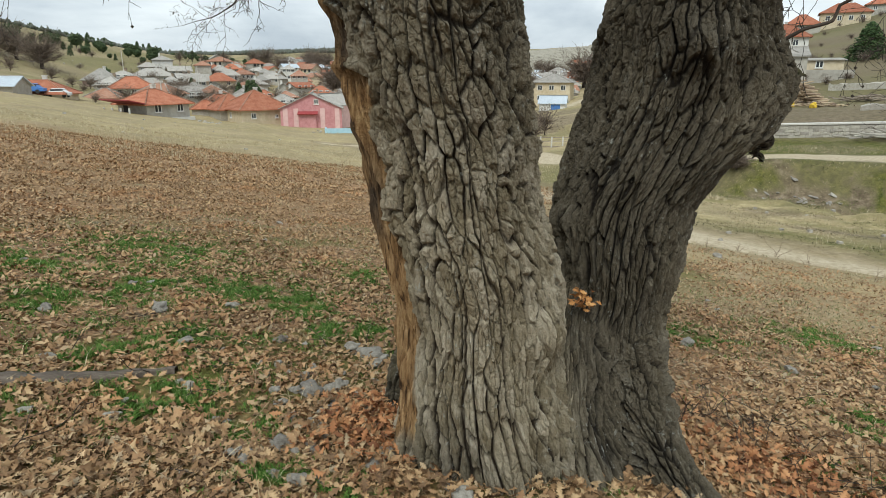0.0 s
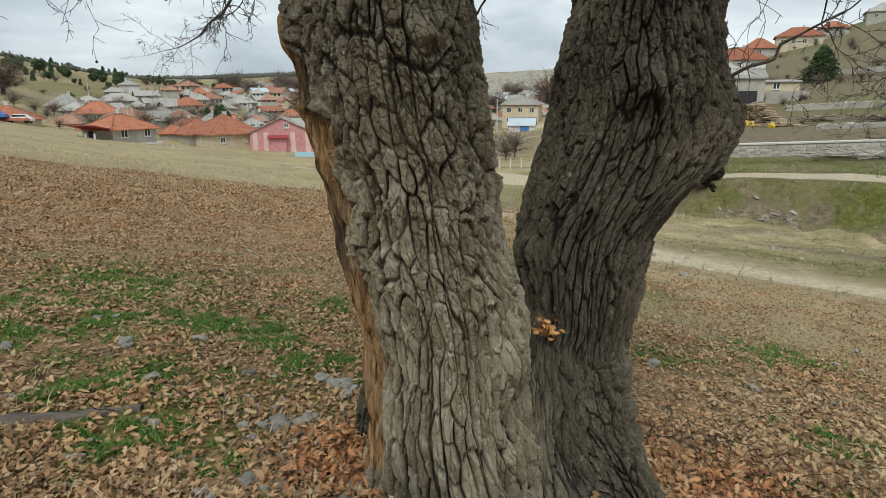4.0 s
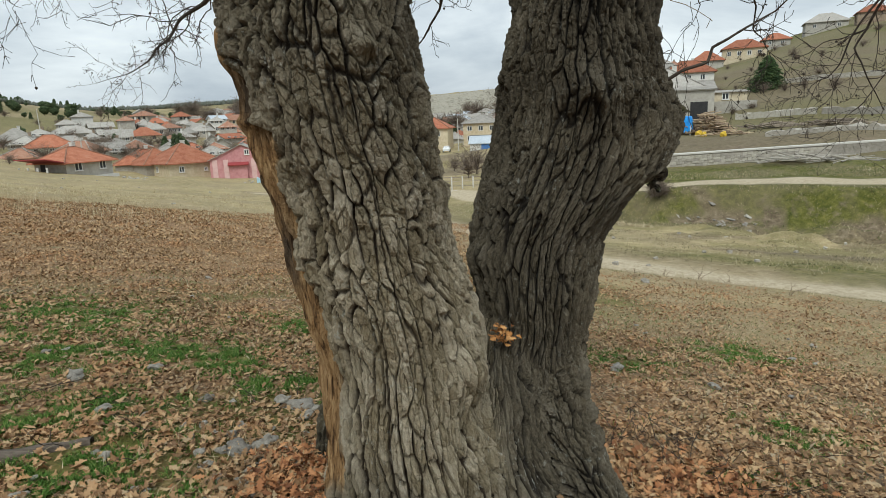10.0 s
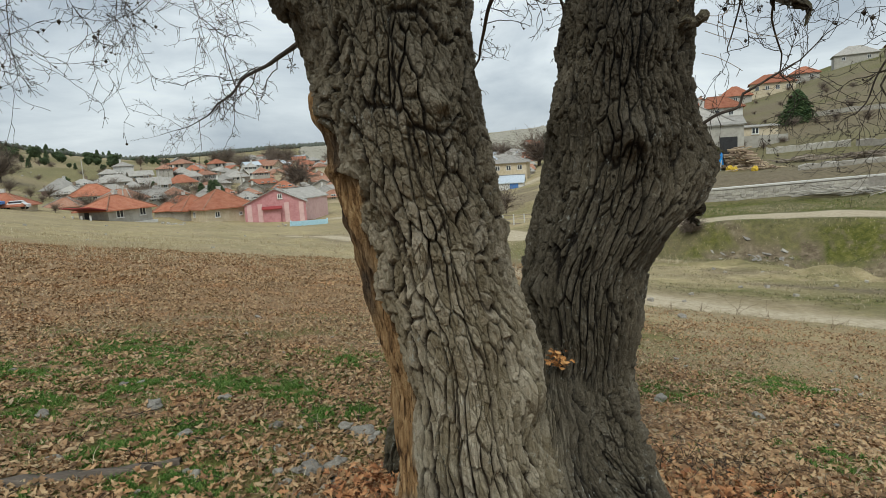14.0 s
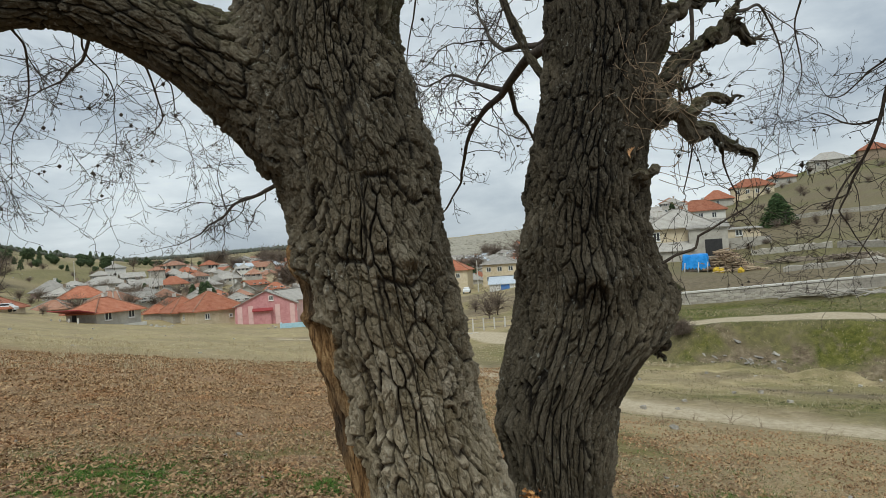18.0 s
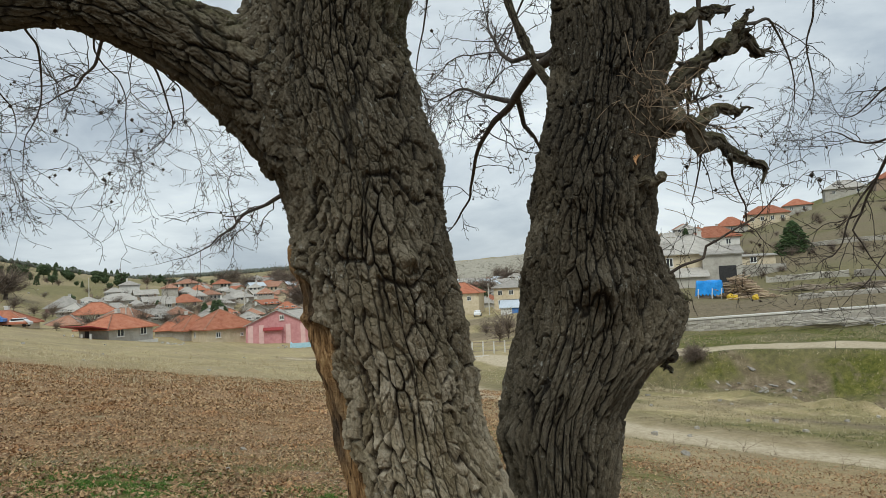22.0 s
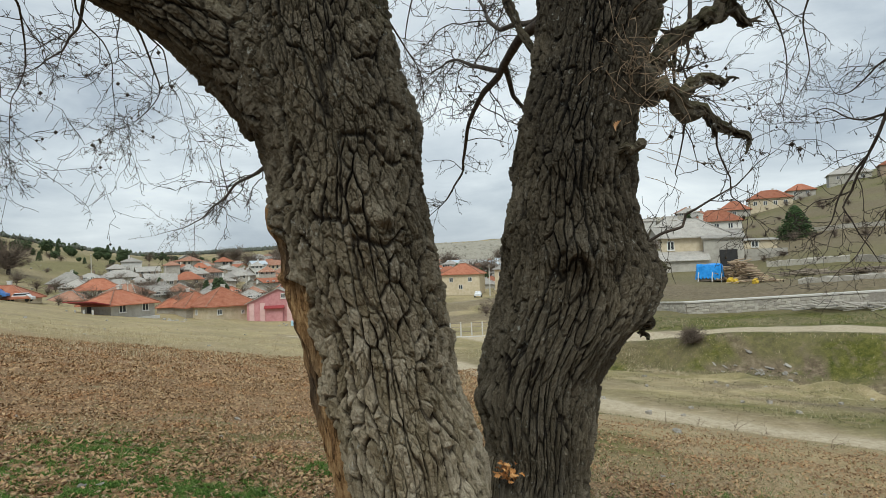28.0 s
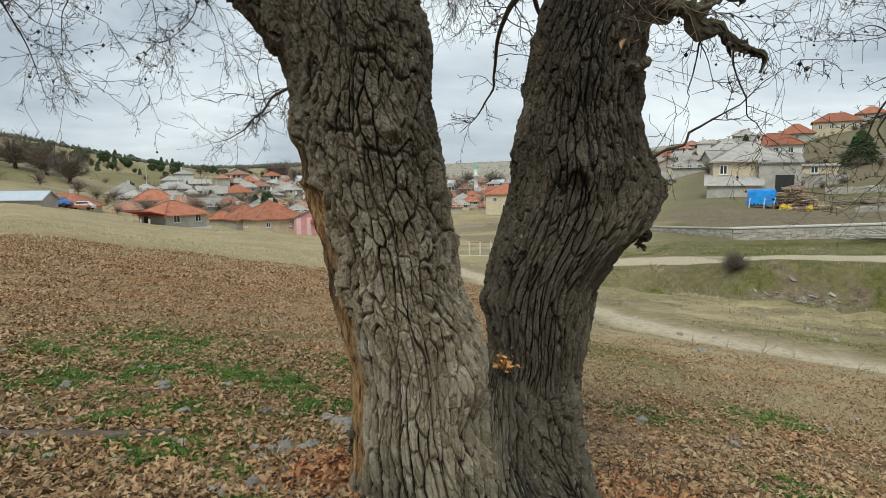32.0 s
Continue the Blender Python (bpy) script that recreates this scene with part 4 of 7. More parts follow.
# gnarled branches coloured near black, their backlit shade painted in
for k, (name, (path, radii)) in enumerate(GNARL.items()):
    m, at_ = knotty(path, radii, 600 + 10 * k, 0.95)
    oak_part(m, "gnarled_branch" if len(path) > 3 else "branch_stub", at_)

BOUGHS = [
    ([(1.3, 2.8, 1.68), (1.54, 2.70, 1.81), (1.67, 2.65, 1.92), (1.80, 2.60, 2.01), (1.93, 2.55, 2.11), (2.08, 2.50, 2.24)], 0.013, 22),
    ([(1.05, 2.85, 3.05), (0.89, 3.30, 3.00), (0.82, 4.20, 3.01), (0.77, 5.20, 2.97), (0.81, 6.20, 2.76), (0.69, 6.60, 2.50), (0.43, 6.80, 2.26)], 0.048, 90),
    ([(0.87, 3.65, 3.0), (1.07, 4.20, 2.89), (1.24, 4.60, 2.74), (1.3, 4.8, 2.5)], 0.03, 20),
    ([(1.02, 2.88, 3.06), (0.93, 3.2, 3.12), (0.82, 3.80, 3.37), (0.81, 4.40, 3.82), (0.86, 5.00, 4.38)], 0.035, 60),
    ([(0.86, 3.75, 3.0), (0.74, 4.20, 3.19), (0.61, 5.00, 3.51), (0.45, 5.60, 3.59), (0.25, 6.20, 3.90)], 0.028, 80),
    ([(-0.2, 2.6, 2.7), (-0.45, 3.60, 2.55), (-0.99, 4.60, 2.50), (-1.47, 5.60, 2.51), (-2.09, 6.80, 2.41), (-2.69, 7.80, 2.32), (-3.43, 8.60, 2.27)], 0.034, 120),
    ([(-1.29, 2.30, 3.0), (-1.45, 2.80, 3.02), (-1.60, 3.40, 3.02), (-1.80, 3.90, 2.82), (-1.92, 4.10, 2.63), (-2.00, 4.20, 2.46)], 0.009, 46),
    ([(-1.50, 2.20, 3.0), (-1.66, 2.60, 2.95), (-1.99, 3.20, 2.88), (-2.19, 3.40, 2.74), (-2.27, 3.50, 2.45), (-2.31, 3.60, 2.29)], 0.010, 46),
    ([(-1.03, 2.35, 2.88), (-1.12, 3.00, 2.83), (-1.23, 3.50, 2.75), (-1.33, 4.00, 2.59)], 0.008, 40),
    ([(-1.61, 2.10, 3.0), (-1.84, 2.60, 2.83), (-2.01, 3.00, 2.74), (-2.19, 3.20, 2.47)], 0.010, 30),
    ([(-1.16, 2.30, 3.0), (-1.69, 3.20, 3.10), (-2.30, 4.00, 3.23), (-2.84, 4.60, 3.34), (-3.38, 5.00, 3.52)], 0.014, 90),
    ([(-1.09, 2.35, 2.95), (-1.40, 3.60, 2.91), (-1.95, 4.60, 2.94), (-2.53, 5.20, 2.93)], 0.011, 80),
    ([(1.9, 3.15, 4.3), (2.0, 3.3, 3.8), (2.005, 3.3, 3.29), (1.97, 3.3, 3.0), (1.948, 3.3, 2.8), (1.91, 3.3, 2.4)], 0.03, 16),
    ([(1.82, 2.95, 2.54), (1.77, 3.00, 2.37), (1.76, 3.10, 2.16), (1.75, 3.10, 2.07)], 0.012, 10),
    ([(1.95, 3.00, 2.48), (2.09, 3.20, 2.29), (2.30, 3.40, 2.05), (2.42, 3.50, 1.95), (2.46, 3.56, 1.85)], 0.012, 28),
    ([(1.7, 2.86, 2.86), (1.78, 3.1, 2.75), (1.95, 3.4, 2.7), (2.3, 3.7, 2.75), (2.7, 4.0, 2.6)], 0.016, 70),
    ([(1.3, 3.0, 3.6), (2.4, 3.4, 4.1), (3.6, 3.9, 3.9), (4.42, 4.20, 3.53), (4.33, 4.40, 3.27), (4.30, 4.60, 2.84), (4.27, 4.80, 2.48), (4.23, 5.00, 2.14), (4.29, 5.00, 1.88), (4.51, 5.00, 1.55)], 0.045, 90),
    ([(4.30, 4.80, 2.53), (4.18, 5.00, 2.20), (4.12, 5.10, 1.95), (4.01, 5.20, 1.80), (3.92, 5.20, 1.69)], 0.016, 40),
    ([(4.30, 4.60, 2.84), (4.30, 5.00, 2.91), (4.25, 5.30, 3.07), (4.16, 5.60, 3.03)], 0.016, 30),
    ([(4.30, 4.30, 3.38), (4.51, 5.00, 3.30), (4.61, 5.60, 3.30), (4.75, 6.00, 3.79)], 0.016, 30),
    ([(4.42, 4.2, 3.3), (4.39, 4.20, 2.65), (4.29, 4.40, 2.32), (4.13, 4.50, 1.91), (3.87, 4.60, 1.54), (3.67, 4.70, 1.33)], 0.017, 60),
    ([(1.25, 3.0, 4.2), (2.6, 4.0, 4.9), (4.03, 5.00, 4.84), (4.15, 5.20, 4.39), (4.19, 5.40, 3.96), (4.31, 5.50, 3.52), (4.17, 5.60, 3.21)], 0.03, 60),
    ([(-0.1, 2.6, 4.0), (0.37, 3.50, 3.98), (0.29, 3.80, 3.75), (0.21, 4.00, 3.34), (0.26, 4.30, 3.08)], 0.018, 40),
    ([(1.2, 3.1, 4.2), (1.6, 3.8, 4.3), (2.2, 4.6, 4.0), (2.6, 5.2, 3.5), (2.7, 5.5, 3.0)], 0.03, 90),
    ([(1.2, 3.1, 4.0), (1.3, 4.0, 4.4), (1.2, 5.2, 4.2), (1.0, 6.0, 3.7)], 0.03, 90),
    ([(-0.2, 2.6, 3.9), (-0.4, 3.6, 4.3), (-0.2, 4.8, 4.2), (0.3, 5.6, 3.7), (0.4, 6.0, 3.3)], 0.03, 90),
    ([(-2.2, 1.95, 3.05), (-2.8, 3.0, 3.5), (-3.4, 4.2, 3.5), (-3.7, 5.2, 3.1), (-3.9, 5.8, 2.6)], 0.03, 100),
    ([(-1.6, 2.1, 3.1), (-1.7, 3.0, 3.5), (-1.6, 4.2, 3.7), (-1.5, 5.4, 3.5), (-1.6, 6.2, 3.1)], 0.025, 100),
    ([(2.1, 3.0, 3.2), (2.6, 3.5, 3.4), (3.2, 4.2, 3.2), (3.5, 4.8, 2.9)], 0.016, 60),
]


def unit(v):
    return v / (np.linalg.norm(v) + 1e-9)


def twig(m, p, d, length, r, level, tips):
    n = max(4, int(length / 0.04))
    n = min(n, 11)
    pts, q = [p], p.copy()
    d = unit(d)
    for k in range(n - 1):
        d = unit(d + rng.normal(0, 0.22, 3) + np.array([0, 0, -0.03]))
        q = q + d * length / (n - 1)
        pts.append(q.copy())
    pts = np.array(pts)
    tube(m, pts, np.linspace(r, max(0.0016, r * 0.45), n), 3)
    if level > 0:
        for j in range(rng.integers(4, 9) if level > 1 else rng.integers(1, 5)):
            k = rng.integers(1, n)
            side = unit(np.cross(d, rng.normal(0, 1, 3)))
            twig(m, pts[k], 0.75 * d + 0.8 * side, length * rng.uniform(0.14, 0.5) * (0.5 if rng.random() < 0.3 else 1), max(0.0016, r * 0.62), level - 1, tips)
    elif rng.random() < 0.035:
        tips.append(pts[-1])


OCT = np.array([(1, 0, 0), (-1, 0, 0), (0, 1, 0), (0, -1, 0), (0, 0, 1), (0, 0, -1.0)])
OCT_F = np.array([[0, 2, 4], [2, 1, 4], [1, 3, 4], [3, 0, 4], [2, 0, 5], [1, 2, 5], [3, 1, 5], [0, 3, 5]])
for path, r0, count in BOUGHS:
    k = 16 + 6 * len(path)
    p = curve_through(path, k)
    kink = rng.normal(0, 0.012, (2 * len(path) + 1, 3))
    kink[0] = kink[-1] = 0
    for c in range(3):
        p[:, c] += np.interp(np.linspace(0, 1, k), np.linspace(0, 1, len(kink)), kink[:, c])
    r = r0 * (0.62 if r0 < 0.013 else 0.72) * np.linspace(1, 0.13, k) ** 1.1 * (1 + rng.normal(0, 0.04, k))
    m = Mesh()
    tube(m, p, r, 8)
    bough = oak_part(m, "bough", None, "", TWIG)
    m, tips = Mesh(), []
    tang = np.gradient(p, axis=0)
    for j in range(int(count * 0.34)):
        i = int(k * (0.16 + 0.83 * rng.random() ** 0.75))
        i = min(i, k - 1)
        side = unit(np.cross(tang[i], rng.normal(0, 1, 3)))
        big = rng.random()
        twig(m, p[i], 0.8 * unit(tang[i]) + 0.9 * side + np.array([0, 0, 0.1]), (0.16 + 0.6 * big ** 1.4), min(max(r[i] * 0.6, 0.0016), 0.003 + 0.004 * big), 2, tips)
    for tpt in tips:
        m.add(OCT * rng.uniform(0.008, 0.016) + tpt, OCT_F)
    bough.parent = oak
    tagged(oak_part(m, "spray", None, "", TWIG, bough), kind="stuff")

m, tips = Mesh(), []
for j in range(46):
    p = np.array([1.33 + rng.normal(0, 0.1), 2.56 + rng.normal(0, 0.03), 2.62 + rng.normal(0, 0.12)])
    d = np.array([rng.normal(0, 1), -0.5, rng.normal(0.1, 0.7)])
    twig(m, p, d, rng.uniform(0.08, 0.3), 0.0022, 1, tips)
for j in range(14):
    p = np.array([1.45 + rng.normal(0, 0.04), 2.7, 2.5 + rng.normal(0, 0.25)])
    twig(m, p, np.array([1, -0.4, rng.normal(0, 0.7)]), rng.uniform(0.1, 0.3), 0.002, 1, tips)
tagged(oak_part(m, "spray", None, "tuft of pale dry shoots on the dark stem", DRYTWIG), kind="stuff")

# ---- fallen leaves, grass and stones ----
def leaf_template(stations, lobes):
    """A lobed oak leaf along y, 1 long, with a curled blade."""
    t = np.linspace(0, 1, stations)
    env = np.sin(np.pi * np.clip(t, 0.02, 0.98) ** 0.8) ** 0.8 * 0.31
    w = env * (0.66 + (0.34 * np.cos(np.arange(stations) * np.pi) * (1 if lobes else 0.4))) + 0.012
    z = 0.1 * np.sin(t * 3.0)
    pts = []
    sides = ((-1, 0.10), (0, 0.0), (1, 0.12)) if lobes else ((-1, 0.1), (1, 0.0))
    for x, zz in sides:
        pts.append(np.stack([x * w, t + 0.45 * abs(x) * (w - 0.1), z + zz * (w / 0.3) * abs(x)], -1))
    v = np.stack(pts, 1).reshape(-1, 3)
    return v, grid_faces(len(sides), stations)


def scatter(template, faces, pos, size, tilt, lift, rs):
    n = len(pos)
    a = rs.uniform(0, 2 * np.pi, n)
    tx, ty = rs.normal(0, tilt, n), rs.normal(0, tilt, n)
    flip = np.where(rs.random(n) < 0.5, -1.0, 1.0)
    v = np.tile(template[None], (n, 1, 1)) * size[:, None, None]
    v[:, :, 2] *= flip[:, None] * rs.uniform(0.3, 2.2, n)[:, None]
    v[:, :, 0] *= rs.uniform(0.75, 1.15, n)[:, None]
    v[:, :, 1] -= 0.5 * size[:, None]
    x, y, z = v[:, :, 0], v[:, :, 1], v[:, :, 2]
    y, z = y * np.cos(tx)[:, None] - z * np.sin(tx)[:, None], y * np.sin(tx)[:, None] + z * np.cos(tx)[:, None]
    x, z = x * np.cos(ty)[:, None] + z * np.sin(ty)[:, None], -x * np.sin(ty)[:, None] + z * np.cos(ty)[:, None]
    x, y = x * np.cos(a)[:, None] - y * np.sin(a)[:, None], x * np.sin(a)[:, None] + y * np.cos(a)[:, None]
    low = z.min(1)
    out = np.stack([x + pos[:, 0:1], y + pos[:, 1:2], z + (pos[:, 2] + lift - low * 0.85)[:, None]], -1)
    k = template.shape[0]
    f = faces[None] + (np.arange(n) * k)[:, None, None]
    return out.reshape(-1, 3), f.reshape(-1, faces.shape[1])


def wedge(rs, n, r0, r1, a0=-52, a1=52, power=1.0):
    u = rs.random(n)
    r = np.sqrt(r0 ** 2 + (r1 ** 2 - r0 ** 2) * u ** power)
    a = np.radians(rs.uniform(a0, a1, n))
    return r * np.sin(a), r * np.cos(a) - 0.3


BOARD = np.array([(-2.3, 2.45), (-1.99, 2.54), (-1.65, 2.66), (-1.37, 2.86)])


def leaf_density(x, y):
    d = 0.25 + 0.75 * smooth(0.4, 0.56, fbm(x * 2.3, y * 2.3, s=71))
    d = d * (1 - 0.8 * patch_mask(x, y))
    bare = np.exp(-((x + 0.75) / 0.75) ** 2 - ((y - 3.3) / 0.7) ** 2)
    d = d * (1 - 0.6 * bare)
    d = d * smooth(0.03, 0.1, line_dist(x, y, BOARD))
    az = np.degrees(np.arctan2(x, y))
    r = np.hypot(x, y)
    d = d * (1 - 0.6 * smooth(10, 15, r) * smooth(4, 14, az)) * (1 - 0.45 * smooth(4, 8, r) * smooth(10, 20, az))
    d = d * (1 - 0.55 * smooth(8, 16, az) * smooth(0.5, 0.6, fbm(x * 1.1, y * 1.1, s=85)) * smooth(2.5, 4, r))
    return np.clip(d, 0, 1)


rs = np.random.default_rng(11)


def place(n, r0, r1, power=1.0, a0=-52, a1=52):
    x, y = wedge(rs, n, r0, r1, a0, a1, power)
    keep = rs.random(n) < leaf_density(x, y)
    x, y = x[keep], y[keep]
    return np.stack([x, y, terrain(x, y)], -1)


m = Mesh()
T1, F1 = leaf_template(9, 3)
pos = place(40000, 1.2, 3.7, 0.85)
h = len(pos) // 2
m.add(*scatter(T1, F1, pos[:h], rs.uniform(0.025, 0.056, h), 0.36, rs.uniform(0, 0.02, h), rs))
T0, F0 = leaf_template(7, 3)
m.add(*scatter(T0, F0, pos[h:], 0.028 + 0.036 * rs.random(len(pos) - h) ** 1.4, 0.42, rs.uniform(0, 0.024, len(pos) - h), rs))
TM, FM = leaf_template(6, 0)
pos = place(60000, 3.7, 7.0)
m.add(*scatter(TM, FM, pos, rs.uniform(0.03, 0.06, len(pos)), 0.36, rs.uniform(0, 0.02, len(pos)), rs))
drift = [(-0.3, 2.45, 0.28, 420), (-0.15, 2.1, 0.2, 160), (0.45, 2.12, 0.22, 200), (1.75, 2.75, 0.42, 650), (1.25, 2.75, 0.2, 170), (2.3, 2.35, 0.4, 400), (0.9, 2.2, 0.12, 60)]
for dx, dy, dr, k in drift:
    x, y = rs.normal(dx, dr * 0.6, k), rs.normal(dy, dr * 0.6, k)
    pos = np.stack([x, y, terrain(x, y)], -1)
    m.add(*scatter(T1, F1, pos, rs.uniform(0.035, 0.06, k), 0.5, rs.uniform(0, 0.05, k), rs))
T2, F2 = leaf_template(5, 0)
pos = place(105000, 7.0, 14.0)
m.add(*scatter(T2, F2, pos, rs.uniform(0.035, 0.06, len(pos)), 0.4, rs.uniform(0, 0.03, len(pos)), rs))
pos = place(90000, 14.0, 30.0, 1.0, -48, 12)
T3, F3 = leaf_template(4, 0)
m.add(*scatter(T3, F3, pos, rs.uniform(0.055, 0.1, len(pos)), 0.5, rs.uniform(0, 0.04, len(pos)), rs))
tagged(m.ob("fallen_leaves", LEAF), "litter of curled tan and rust oak leaves on the slope", "leaves", kind="stuff")

# leaves that lie clearly on their own
lm = []
for k in range(4):
    mm = Mesh()
    T, F = leaf_template(11 + 2 * (k % 2), 4)
    mm.add(*scatter(T - np.array([0, 0.5, 0]), F, np.zeros((1, 3)), np.array([1.0]), 0.12, np.zeros(1), rs))
    lm.append(mm.data("fallen_leaf", LEAF_ONE))
x, y = wedge(rs, 330, 1.5, 3.6, -44, 44)
k = 0
for px, py, h in zip(x, y, terrain(x, y)):
    if patch_mask(np.array([px]), np.array([py]))[0] > 0.9 or math.hypot(px - 0.3, py - 2.55) < 0.55 or math.hypot(px - 0.8, py - 2.85) < 0.4:
        continue
    o = new("fallen_leaf", lm[k % 4])
    s = random.uniform(0.04, 0.06)
    o.matrix_world = pose(px, py, h + 0.012, random.uniform(-14, 14), random.uniform(-14, 14), random.uniform(0, 360)) @ Matrix.Diagonal((s, s, s, 1))
    tagged(o, "curled dry oak leaf lying on the litter", "leaf", "fallen leaves near the oak")
    k += 1

RUST = material("rust_oak_leaf", lambda n, b: n.put(n.ramp(n.island(), [(0.0, (0.22, 0.09, 0.03)), (0.5, (0.45, 0.21, 0.07)), (1.0, (0.6, 0.34, 0.14))]), b.inputs["Base Color"]), 0.7)
# a leaf left hanging on the dark stem
o = new("clinging_leaf", lm[1])
o.matrix_world = pose(1.2, 2.47, 2.33, 80, 15, 30) @ Matrix.Diagonal((0.07, 0.07, 0.07, 1))
tagged(o, "orange oak leaf hanging on a shoot of the dark stem", "leaf")
# leaves caught in the fork between the stems
m = Mesh()
x, y = rs.normal(0.61, 0.028, 46), rs.normal(2.525, 0.018, 46)
z = 0.672 - 0.3 * (x - 0.6) + rs.normal(0, 0.018, 46)
m.add(*scatter(T1, F1, np.stack([x, y, z], -1), rs.uniform(0.026, 0.046, 46), 0.55, np.zeros(46), rs))
tagged(m.ob("caught_leaves", RUST), "orange oak leaves caught in the fork of the trunk", "leaves", kind="stuff")


# rust-coloured drifts against the roots
m = Mesh()
for dx, dy, dr, k in ((1.5, 2.6, 0.2, 420), (1.75, 2.35, 0.22, 260), (-0.33, 2.38, 0.13, 420), (-0.3, 2.62, 0.12, 260)):
    x, y = rs.normal(dx, dr, k), rs.normal(dy, dr, k)
    m.add(*scatter(T1, F1, np.stack([x, y, terrain(x, y)], -1), rs.uniform(0.03, 0.058, k), 0.5, rs.uniform(0.012, 0.06, k), rs))
DRIFT = material("dull_rust_leaf", lambda n, b: n.put(n.ramp(n.island(), [(0.0, (0.13, 0.052, 0.025)), (0.5, (0.34, 0.15, 0.066)), (1.0, (0.5, 0.27, 0.13))]), b.inputs["Base Color"]), 0.75)
tagged(m.ob("leaf_drift", DRIFT), "drift of rust-brown oak leaves against the roots", "leaves", kind="stuff")


def blades(m, x, y, z, length, lean, width):
    n = len(x)
    a = rs.uniform(0, 2 * np.pi, n)
    dx, dy = np.cos(a), np.sin(a)
    b = rs.uniform(0, 2 * np.pi, n)
    lx, ly = np.cos(b) * lean * length, np.sin(b) * lean * length
    v = np.zeros((n, 5, 3))
    for k, (sgn, h, w) in enumerate(((-1, 0, 1), (1, 0, 1), (1, 0.55, 0.75), (-1, 0.55, 0.75), (0, 1, 0))):
        v[:, k, 0] = x + sgn * w * width * dx + lx * h ** 1.7
        v[:, k, 1] = y + sgn * w * width * dy + ly * h ** 1.7
        v[:, k, 2] = z + length * h * (1 - 0.35 * lean * h)
    o = (np.arange(n) * 5)[:, None]
    m.add(v.reshape(-1, 3), [np.array([[0, 1, 2, 3]]) + o, np.array([[3, 2, 4]]) + o])


m = Mesh()
for px, py, pr in PATCHES:
    n = int(62000 * pr ** 1.4 / (1 + 0.1 * py))
    x, y = rs.normal(px, pr * 0.75, n), rs.normal(py, pr * 0.7, n)
    keep = fbm(x * 9, y * 9, s=78) > 0.5
    x, y = x[keep], y[keep]
    blades(m, x, y, terrain(x, y), rs.uniform(0.015, 0.045, len(x)), rs.uniform(0.3, 1.2, len(x)), rs.uniform(0.0014, 0.003, len(x)))
x, y = wedge(rs, 36000, 1.3, 10.0, -52, 48)
keep = fbm(x * 2.2, y * 2.2, s=79) > 0.55
x, y = x[keep], y[keep]
blades(m, x, y, terrain(x, y), rs.uniform(0.015, 0.045, len(x)), rs.uniform(0.2, 1.0, len(x)), rs.uniform(0.0012, 0.0026, len(x)))
tagged(m.ob("green_grass", GRASS), "short fresh green grass in patches between the leaves", "grass", kind="stuff")

m = Mesh()
x, y = wedge(rs, 22000, 1.2, 9.0)
blades(m, x, y, terrain(x, y), rs.uniform(0.02, 0.07, len(x)) + 0.08 * (rs.random(len(x)) < 0.06), rs.uniform(0.6, 2.2, len(x)), rs.uniform(0.0008, 0.002, len(x)))
x, y = wedge(rs, 60000, 7.0, 45.0, -48, 48, 1.15)
r = np.hypot(x, y)
keep = (line_dist(x, y, TRACK) > 2.0) & (line_dist(x, y, ROAD) > 2.2) & (rs.random(len(x)) < 0.25 + 0.75 * smooth(12, 24, r)) & (fbm(x * 0.4, y * 0.4, s=80) > 0.42)
x, y = x[keep], y[keep]
r = np.hypot(x, y)
blades(m, x, y, terrain(x, y) - 0.02, rs.uniform(0.05, 0.2, len(x)), rs.uniform(0.2, 1.2, len(x)), 0.0016 + 0.00018 * r)
for j in range(420):
    px, py, pz = at(rs.uniform(-38, 0), rs.uniform(20, 80))
    n = 22
    xx, yy = rs.normal(px, 0.16, n), rs.normal(py, 0.16, n)
    blades(m, xx, yy, terrain(xx, yy), rs.uniform(0.06, 0.25, n) * rs.choice([0.6, 0.8, 0.8, 1.5]), rs.uniform(0.05, 0.5, n), np.full(n, 0.008))
tagged(m.ob("dry_grass", STRAW), "bleached dry grass stems over the meadow", "grass", kind="stuff")


def stone_data(seed):
    bm = bmesh.new()
    bmesh.ops.create_icosphere(bm, subdivisions=3, radius=1)
    for v in bm.verts:
        c = v.co.copy()
        k = 1 + 0.8 * (noise.noise(c * 1.1 + Vector((seed * 7.3, 0, 0)))) + 0.12 * noise.noise(c * 4 + Vector((0, seed, 0)))
        v.co = Vector((c.x * k, c.y * k * 0.75, c.z * k * 0.5))
    me = bpy.data.meshes.new("stone")
    bm.to_mesh(me)
    bm.free()
    for p in me.polygons:
        p.use_smooth = True
    me.materials.append(STONE)
    return me


STONES = [stone_data(k) for k in range(6)]


def stone(x, y, size, label="grey field stone half sunk in the leaf litter"):
    o = new("stone", random.choice(STONES))
    o.matrix_world = pose(x, y, tz(x, y) + size * 0.25 + 0.008, random.uniform(-15, 15), random.uniform(-15, 15), random.uniform(0, 360)) @ Matrix.Diagonal((size, size, size, 1))
    return tagged(o, label, "stone", "stones round the oak")


